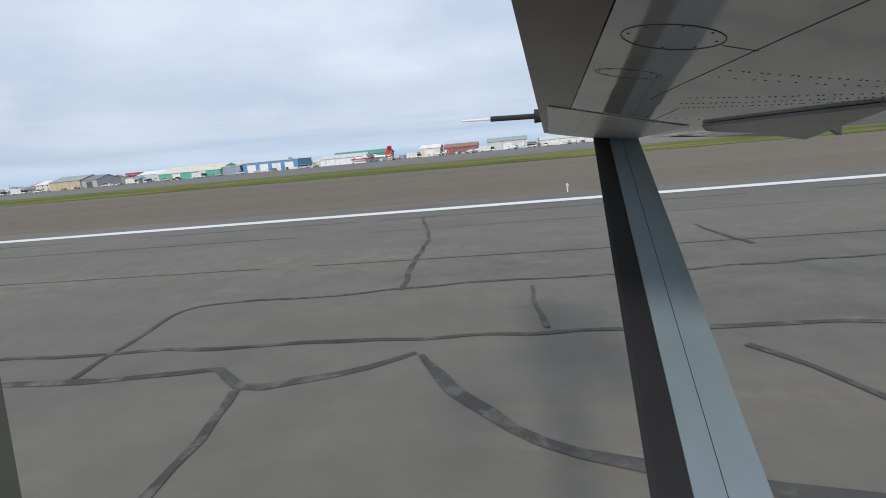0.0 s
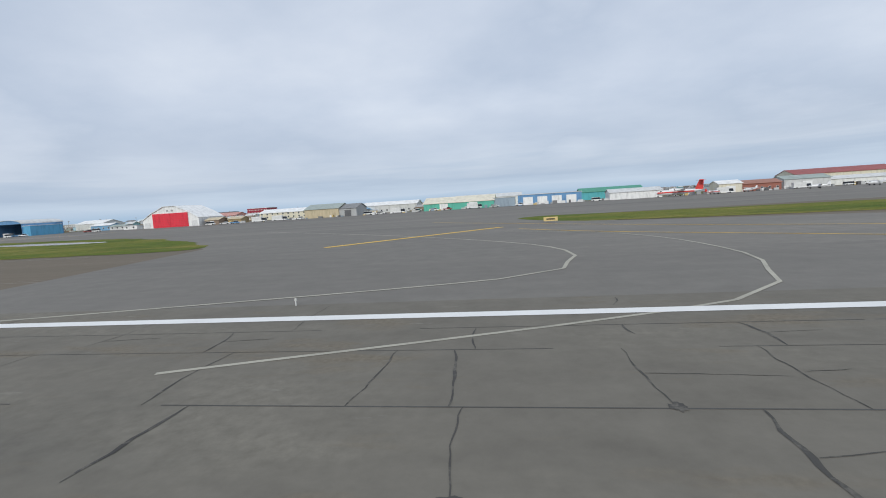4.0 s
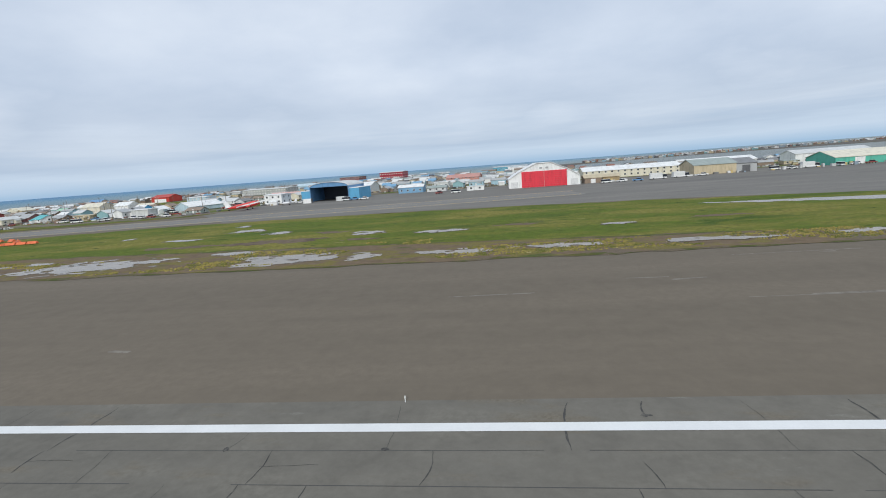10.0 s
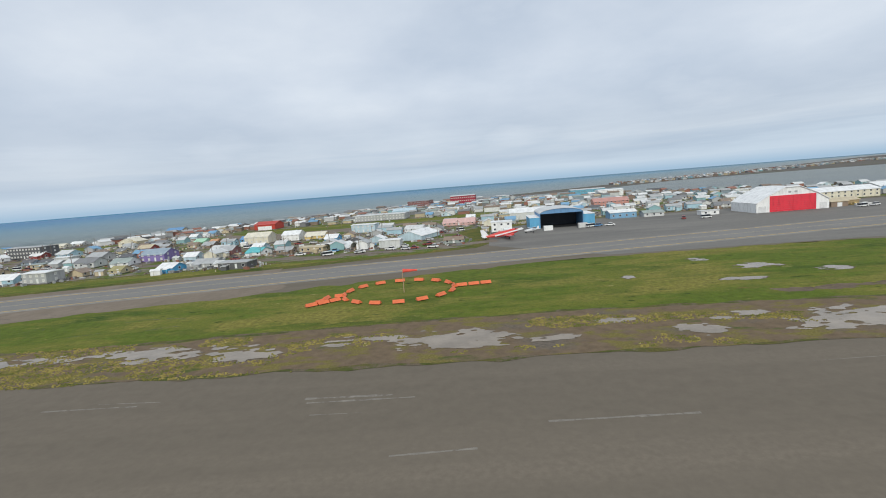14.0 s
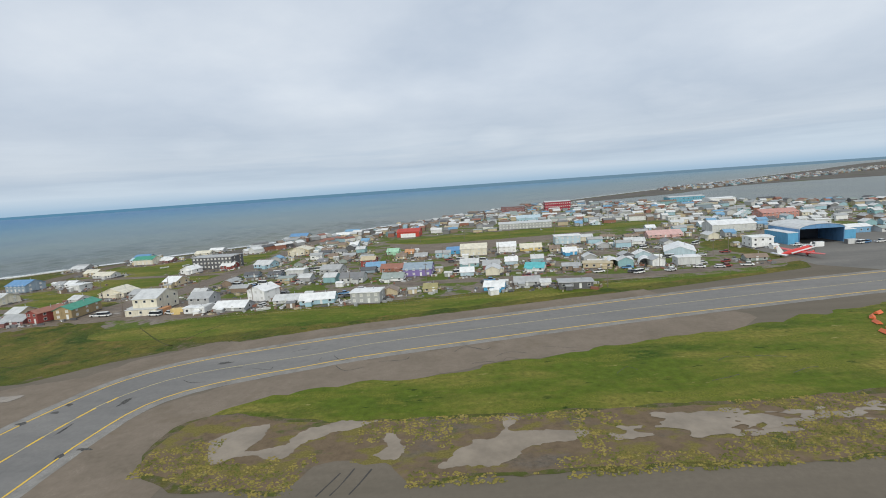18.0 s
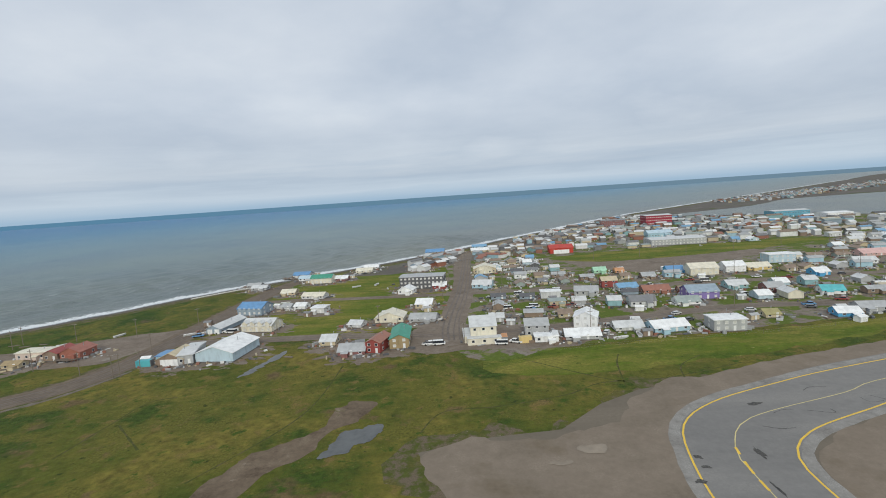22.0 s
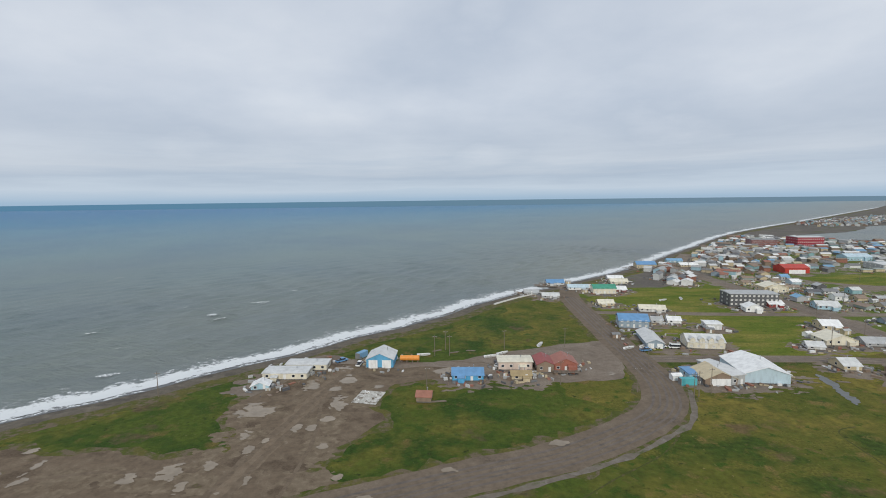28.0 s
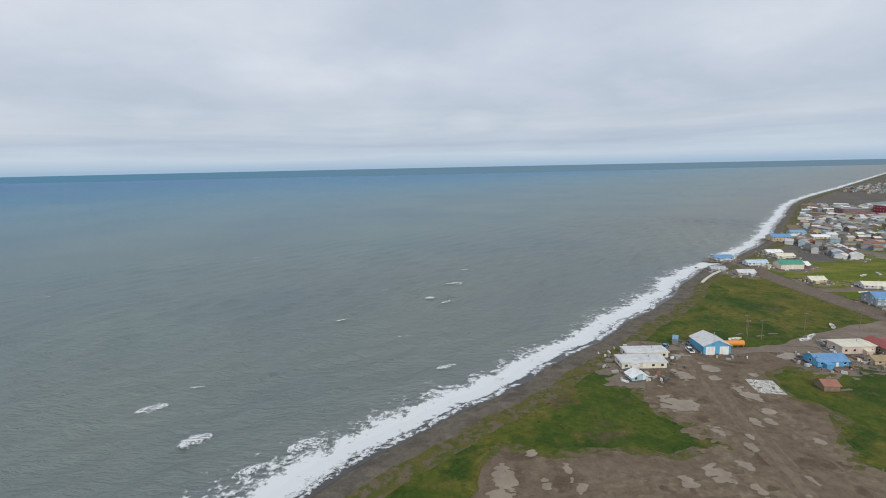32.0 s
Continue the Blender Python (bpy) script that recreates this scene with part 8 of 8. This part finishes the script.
# ---- utility poles and fence ----
pole = thing("utility_pole", pose(0, 0, -95), "grey timber utility pole with a crossarm", "pole", "utility poles")
bm = bmesh.new()
tube(bm, (0, 0, 0), (0, 0, 9.5), 0.16, 0.11, 8)
part("shaft", bm, TIMBER, pole)
bm = bmesh.new()
box(bm, -1.1, 1.1, -0.06, 0.06, 8.7, 8.86)
arm = part("crossarm", bm, TIMBER, pole)
for px in (-1.0, -0.4, 0.4, 1.0):
    bm = bmesh.new()
    tube(bm, (px, 0, 8.86), (px, 0, 9.05), 0.05, 0.03, 6)
    part("insulator", bm, TRIM, arm)
pole_used = False


def utility_pole(x, y, turn=0.0):
    global pole_used
    m = pose(x, y, 0.02, 0, 0, turn)
    if pole_used:
        copy_thing(pole, m)
    else:
        pole.matrix_basis, pole_used = m, True


utility_pole(-847.0, 245.6)
utility_pole(-841.9, 253.4)
utility_pole(-814.3, 252.6)
utility_pole(-785.1, 254.5)
utility_pole(-773.9, 199.7)
utility_pole(-756.5, 193.4)
utility_pole(-850.4, 204.3)
utility_pole(-759.2, 223.2)
utility_pole(-799.6, 208.5)
utility_pole(-754.3, 194.3)
utility_pole(-948.5, 205.6)
utility_pole(-840.3, 245.5)
utility_pole(-761.7, 270.5)
utility_pole(-568.6, 210.4)
utility_pole(-417.6, 200.0)
utility_pole(-403.4, 256.1)
utility_pole(-333.5, 260.4)
utility_pole(-621.6, 204.0)
utility_pole(-748.2, 197.2)
utility_pole(-382.0, 267.7)
utility_pole(-344.7, 254.7)
utility_pole(-661.5, 247.3)
for x0, y0, x1, y1, n in ((-620, 232, -360, 226, 7), (-640, 322, -360, 288, 8), (-636, 240, -604, 490, 7), (-520, 400, -300, 385, 6), (-420, 480, -100, 460, 8)):
    for k in range(n):
        utility_pole(x0 + (x1 - x0) * (k + 0.4) / n, y0 + (y1 - y0) * (k + 0.4) / n + 5.5, rng.uniform(-10, 10))

# ---- whitecaps and breakers on the sea ----
caps = bmesh.new()
cap_uv = caps.loops.layers.uv.new("UVMap")


def foam_patch(x, y, w, d, turn):
    n = 10
    rows = []
    for i in range(n + 1):
        u = i / n - 0.5
        half = d * math.sqrt(max(0.02, 1 - 4 * u * u)) * (1 + 0.4 * noise.noise((x + i, y, 0.3)))
        c, s = math.cos(turn), math.sin(turn)
        rows.append([caps.verts.new((x + u * w * c - q * half * s, y + u * w * s + q * half * c, -0.95 + 0.25 * (1 - abs(q)))) for q in (-1, -0.3, 0.6, 1)])
    for a, b in zip(rows, rows[1:]):
        for j in range(3):
            f = caps.faces.new((a[j], a[j + 1], b[j + 1], b[j]))
            for loop, v in zip(f.loops, (j, j + 1, j + 1, j)):
                loop[cap_uv].uv = (0, (0.02, 0.22, 0.5, 0.8)[v])


for i in range(150):
    off, along = rng.uniform(40, 900), rng.uniform(-300, 900)
    x, y = -1010 + along * 0.66 - 0.73 * off, 150 + along * 0.72 + 0.68 * off
    foam_patch(x, y, rng.uniform(1.5, 7), rng.uniform(0.3, 1.0), radians(25) + rng.uniform(-0.4, 0.4))
for x, y, w, d in ((-1087.9, 206.8, 11, 4), (-1063.7, 184.7, 10, 4.5), (-1042.1, 168.1, 9, 2.5), (-1028.4, 179.1, 12, 5), (-987.9, 338.5, 6, 3.5), (-969.9, 374.6, 13, 2.2), (-958.1, 418, 7, 2), (-1145.1, 498.8, 9, 2), (-983.8, 232.3, 9, 2.4), (-1017.6, 360.6, 6, 1.2), (-978.2, 327.7, 8, 2), (-966.3, 370.5, 7, 1.5), (-1142.9, 482.9, 9, 1.6)):
    foam_patch(x, y, w, d, radians(30) + rng.uniform(-0.3, 0.3))
setting("whitecaps", caps, CAPS, "small white breaking wave crests on the sea", "waves", "stuff")

# ---- the light aircraft's wing, strut and pitot, as it stands where the take-off run is joined ----
EYE = (220.98, 0.23, 2.56)
WING_GREY = plain("wing_paint_grey", (0.50, 0.51, 0.51), 0.08, 0.5, size=0.5, vary=0.12)
# The flap takes a much darker grey than the wing skin.
FLAP_GREY = plain("flap_dark_grey", (0.16, 0.165, 0.165), 0.3, 0.3, size=0.4, vary=0.2)
BOOT = plain("leading_edge_boot", (0.085, 0.076, 0.072), 0.22, size=0.4, vary=0.3)
craft = thing("light_aircraft_wing", pose(*EYE), "grey metal high wing with black leading edge and strut", "aeroplane")


def wing_point(out, back):
    """Underside of the wing: metres outboard and share of the chord back from the leading edge."""
    le = Vector((-0.055 + 0.104 * out, out, 0.28 - 0.09 * out))
    te = Vector((1.66 - 0.245 * out, out, -0.02 - 0.012 * out))
    p = le.lerp(te, back)
    p.z -= 0.02 * math.sin(math.pi * min(1, back * 1.2))
    return p


def wing_skin(o0, o1, b0, b1, n, m):
    bm = bmesh.new()
    lowg = [[bm.verts.new(wing_point(o0 + (o1 - o0) * i / n, b0 + (b1 - b0) * j / m)) for j in range(m + 1)] for i in range(n + 1)]
    top = [[bm.verts.new(wing_point(o0 + (o1 - o0) * i / n, b0 + (b1 - b0) * j / m) + Vector((0, 0, 0.015 + 0.2 * math.sin(math.pi * min(0.97, 0.02 + (b0 + (b1 - b0) * j / m)) ** 0.6)))) for j in range(m + 1)] for i in range(n + 1)]
    for g, flip in ((lowg, False), (top, True)):
        for i in range(n):
            for j in range(m):
                q = (g[i][j], g[i + 1][j], g[i + 1][j + 1], g[i][j + 1])
                bm.faces.new(q[::-1] if flip else q)
    for i in range(n):
        for j in (0, m):
            bm.faces.new((lowg[i][j], top[i][j], top[i + 1][j], lowg[i + 1][j]))
    for j in range(m):
        for i in (0, n):
            bm.faces.new((lowg[i][j], lowg[i][j + 1], top[i][j + 1], top[i][j]))
    return bm


part("wing_skin", wing_skin(0.42, 2.62, 0.1, 1.0, 12, 14), WING_GREY, craft)
part("leading_edge", wing_skin(0.42, 2.62, 0.0, 0.098, 12, 4), BOOT, craft, "black rubber leading edge boot")


def wing_line(name, a, b, radius, n=24, label=""):
    """A thin raised line on the underside, from one (outboard, chord) place to another."""
    bm = bmesh.new()
    pts = [wing_point(a[0] + (b[0] - a[0]) * k / n, a[1] + (b[1] - a[1]) * k / n) - Vector((0, 0, 0.0004)) for k in range(n + 1)]
    line_tube(bm, pts, radius, False)
    part(name, bm, DARK, craft, label)


wing_line("skin_seam", (1.423, 0.256), (0.43, 0.30), 0.0007)
wing_line("skin_seam", (0.903, 0.237), (0.918, 0.283), 0.0005, 6)
wing_line("skin_seam", (2.5, 0.40), (1.55, 0.35), 0.0006)
bm = bmesh.new()
tube(bm, Vector((0, 0, -0.0006)), Vector((0, 0, 0.002)), 0.0026, 0.0026, 6)
RIVET = mesh_of("rivet", bm, DARK)
rng_wing = random.Random(8)
for (o0, b0), (o1, b1), n in (((1.06, 0.296), (1.08, 0.53), 17), ((1.12, 0.30), (1.13, 0.55), 11), ((1.368, 0.323), (1.19, 0.60), 26), ((1.46, 0.333), (1.24, 0.62), 30), ((1.542, 0.341), (1.28, 0.64), 34),
                              ((1.75, 0.16), (1.75, 0.5), 12), ((2.0, 0.14), (1.95, 0.5), 12), ((0.62, 0.30), (0.66, 0.6), 12)):
    for k in range(n):
        t = (k + rng_wing.uniform(-0.25, 0.25)) / n
        fixed("rivet", RIVET, craft, *wing_point(o0 + (o1 - o0) * t, b0 + (b1 - b0) * t))
for name, o, b, ro, rb, radius, label in (("access_panel", 0.885, 0.177, 0.066, 0.057, 0.0008, "oval access panel outline with screws"), ("small_panel", 1.162, 0.167, 0.040, 0.054, 0.0004, "faint outline of a smaller oval panel")):
    bm = bmesh.new()
    ring = [wing_point(o + ro * math.sin(6.28318 * i / 32), b + rb * math.cos(6.28318 * i / 32)) - Vector((0, 0, 0.0004)) for i in range(32)]
    line_tube(bm, ring, radius)
    panel = part(name, bm, DARK, craft, label)
    for i in range(8):
        fixed("screw", RIVET, panel, *wing_point(o + 0.86 * ro * math.sin(0.785 * i), b + 0.86 * rb * math.cos(0.785 * i)))
bm = bmesh.new()
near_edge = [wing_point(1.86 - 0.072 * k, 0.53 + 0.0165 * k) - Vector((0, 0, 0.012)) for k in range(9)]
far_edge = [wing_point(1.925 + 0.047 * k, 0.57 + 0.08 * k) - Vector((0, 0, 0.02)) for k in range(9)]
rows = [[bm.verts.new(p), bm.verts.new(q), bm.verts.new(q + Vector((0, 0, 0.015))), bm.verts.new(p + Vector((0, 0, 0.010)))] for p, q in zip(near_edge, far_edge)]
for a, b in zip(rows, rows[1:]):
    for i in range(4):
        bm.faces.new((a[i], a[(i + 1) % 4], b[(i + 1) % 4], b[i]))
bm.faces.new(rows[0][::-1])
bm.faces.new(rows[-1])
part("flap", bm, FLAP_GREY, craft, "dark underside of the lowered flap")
bm = bmesh.new()
post = [(-0.421, 0.367, 0.269), (-0.384, 0.296, -0.107), (-0.350, 0.239, -0.411), (-0.607, 0.207, -0.387), (-0.563, 0.35, 0.282)]
rows = [[bm.verts.new(Vector(p) * k) for p in post] for k in (0.93, 1.0)]
for i in range(5):
    bm.faces.new((rows[0][i], rows[0][(i + 1) % 5], rows[1][(i + 1) % 5], rows[1][i]))
bm.faces.new(rows[0][::-1])
bm.faces.new(rows[1])
part("door_post", bm, plain("olive_cabin_trim", (0.035, 0.038, 0.028), 0.7, size=0.2), craft, "dark olive trim of the cabin door post")
for name, mat_s, u0, u1 in (("strut_nose", plain("strut_nose_black", (0.022, 0.021, 0.022), 0.45, size=0.5), 0.0, 0.34), ("strut", plain("strut_paint_grey", (0.21, 0.26, 0.28), 0.3, size=0.8, vary=0.08), 0.345, 1.0)):
    bm = bmesh.new()
    rings = []
    for k in range(9):
        t = k / 8
        out = 2.6 + (0.72 - 2.6) * t
        lead, trail, z = 0.455 + (0.263 - 0.455) * t, 0.66 + (0.554 - 0.66) * t, 0.03 + (-1.06 - 0.03) * t
        ring = []
        for j in range(7):
            u = u0 + (u1 - u0) * j / 6
            ring.append(bm.verts.new((lead + (trail - lead) * u, out - 0.05 * math.sqrt(max(0, u * (1 - u))) * 1.6, z - 0.03 * math.sqrt(max(0, u * (1 - u))))))
        for j in range(6, -1, -1):
            u = u0 + (u1 - u0) * j / 6
            ring.append(bm.verts.new((lead + (trail - lead) * u, out + 0.05 * math.sqrt(max(0, u * (1 - u))) * 1.6 + 0.002, z + 0.03 * math.sqrt(max(0, u * (1 - u))) + 0.001)))
        rings.append(ring)
    for a, b in zip(rings, rings[1:]):
        for i in range(14):
            bm.faces.new((a[i], a[(i + 1) % 14], b[(i + 1) % 14], b[i]))
    bm.faces.new(rings[0])
    bm.faces.new(rings[-1][::-1])
    part(name, bm, mat_s, craft)
bm = bmesh.new()
for k in range(12):
    ends = []
    for t in (k / 12, (k + 1) / 12):
        lead, trail = 0.455 - 0.192 * t, 0.66 - 0.106 * t
        ends.append((lead + (trail - lead) * 0.62, 2.6 - 1.88 * t - 0.041, 0.03 - 1.09 * t - 0.016))
    tube(bm, *ends, 0.0012, 0.0012, 5)
part("strut_seam", bm, DARK, craft)
bm = bmesh.new()
extrude_profile(bm, [(0.247, 0.167), (0.406, 0.119), (0.682, 0.091), (0.925, 0.028), (0.681, -0.010), (0.429, 0.009), (0.308, 0.026)], "y", 2.53, 2.66)
part("strut_fairing", bm, WING_GREY, craft)
bm = bmesh.new()
rows = []
for k in range(13):
    back = 0.03 + 0.49 * k / 12
    inner = 1.73 + 0.205 * (k / 12) ** 1.6
    rows.append([bm.verts.new(wing_point(inner + (2.55 - inner) * j / 6, back) - Vector((0, 0, 0.0015 + dz + 0.004 * j / 6))) for dz in (0.003, 0.0) for j in (range(7) if dz else range(6, -1, -1))])
for a, b in zip(rows, rows[1:]):
    for i in range(14):
        bm.faces.new((a[i], a[(i + 1) % 14], b[(i + 1) % 14], b[i]))
bm.faces.new(rows[0][::-1])
bm.faces.new(rows[-1])
plate = part("fairing_plate", bm, plain("fairing_paint", (0.58, 0.60, 0.62), 0.28, 0.2, size=0.3, vary=0.12), craft, "pale grey plate where the strut meets the wing")
for k in range(16):
    back = 0.05 + 0.45 * k / 15
    fixed("screw", RIVET, plate, *(wing_point(1.76 + 0.205 * ((back - 0.03) / 0.49) ** 1.6, back) - Vector((0, 0, 0.0048))))
for k in range(7):
    fixed("screw", RIVET, plate, *(wing_point(1.80 + 0.09 * k, 0.16) - Vector((0, 0, 0.005 + 0.0006 * k))))
bm = bmesh.new()
tube(bm, (0.165, 2.5, 0.126), (0.205, 2.5, 0.125), 0.034, 0.03, 14)
part("pitot_mount", bm, DARK, craft)
bm = bmesh.new()
cuff = [(0.424, 0.015), (0.440, 0.036), (0.471, 0.050), (0.537, 0.052), (0.603, 0.034), (0.645, 0.010), (0.66, -0.007)]
for (x0, z0), (x1, z1) in zip(cuff, cuff[1:]):
    tube(bm, (x0, 2.525, z0), (x1, 2.525, z1), 0.004, 0.004, 6)
part("strut_cuff", bm, DARK, craft)
bm = bmesh.new()
extrude_profile(bm, [(0.832, -0.035), (1.37, -0.08), (1.368, -0.042), (1.402, -0.003), (1.472, -0.002), (1.617, -0.098), (1.608, 0.016), (0.968, 0.029)], "y", 2.60, 2.64)
part("flap_bracket", bm, BOOT, craft)
bm = bmesh.new()
tube(bm, (0.20, 2.5, 0.125), (-0.05, 2.5, 0.133), 0.013, 0.013, 8)
pit = part("pitot_tube", bm, DARK, craft)
bm = bmesh.new()
tube(bm, (-0.05, 2.5, 0.133), (-0.19, 2.5, 0.137), 0.006, 0.005, 8)
part("probe", bm, TRIM, pit)
bm = bmesh.new()
tube(bm, (0.34, 0.72, -1.04), (0.6, 1.25, -2.17), 0.06, 0.04, 8)
gear_leg = part("gear_leg", bm, STEEL, craft)
bm = bmesh.new()
tube(bm, (0.6, 1.22, -2.215), (0.6, 1.40, -2.215), 0.30, 0.30, 18)
part("wheel", bm, TYRE, gear_leg)

# ---- wire fence before the houses ----
post_bm = bmesh.new()
tube(post_bm, (0, 0, 0), (0, 0, 1.5), 0.045, 0.04, 6)
POST = mesh_of("post", post_bm, TIMBER)
fence = thing("fence", pose(0, 0, 0), "low wire fence on thin weathered posts before the houses", "fence")
corners = smooth_line([(-587, 190), (-501, 194), (-440, 201), (-345, 213)], False, 7.0)
for p in corners:
    fixed("post", POST, fence, p.x, p.y, 0)
for z in (0.6, 1.35):
    rail_bm = bmesh.new()
    for p, q in zip(corners, corners[1:]):
        tube(rail_bm, (*p, z), (*q, z), 0.008, 0.008, 4)
    part("wire", rail_bm, STEEL, fence)

# ---- things lying in the dirt yard ----
bm = bmesh.new()
n = 12
grid = [[bm.verts.new((-4.6 + 9.2 * i / n, -5.6 + 11.2 * k / n, 0.05 + 0.10 * abs(noise.noise((i * 0.9, k * 0.9, 3))))) for k in range(n + 1)] for i in range(n + 1)]
for i in range(n):
    for k in range(n):
        bm.faces.new((grid[i][k], grid[i + 1][k], grid[i + 1][k + 1], grid[i][k + 1]))
tarp = thing("tarpaulin", pose(-871.3, 200.7, 0.045, 0, 0, -14), "pale crumpled tarpaulin with scrap on the dirt yard", "tarpaulin")
part("sheet", bm, ground_mix("dirty_tarpaulin", [((0.52, 0.50, 0.45),), ((0.24, 0.21, 0.17), 1.6, 0.52, 0.58), ((0.62, 0.60, 0.56), 2.4, 0.5, 0.62)], rough=0.7), tarp)
for k in range(16):
    bm = bmesh.new()
    w, e = rng.uniform(0.3, 1.8), rng.uniform(0.15, 0.5)
    box(bm, -w / 2, w / 2, -e / 2, e / 2, 0, rng.uniform(0.15, 0.5))
    part("plank", bm, TIMBER if k % 2 else TRIM, tarp).matrix_basis = pose(rng.uniform(-3.6, 3.6), rng.uniform(-4.6, 4.6), 0.08, 0, 0, rng.uniform(0, 180))
house(-851.2, 197.6, -8, 5.2, 5.4, 2.7, "gable", "brown", "rust", 1, "small brown shed with a rusty red roof", "blank")
for x, y, turn in ((-369.7, 127.2, 80), (-370.4, 123.4, 60), (-366.2, 128.9, 5)):
    marker_board(x, y, turn)
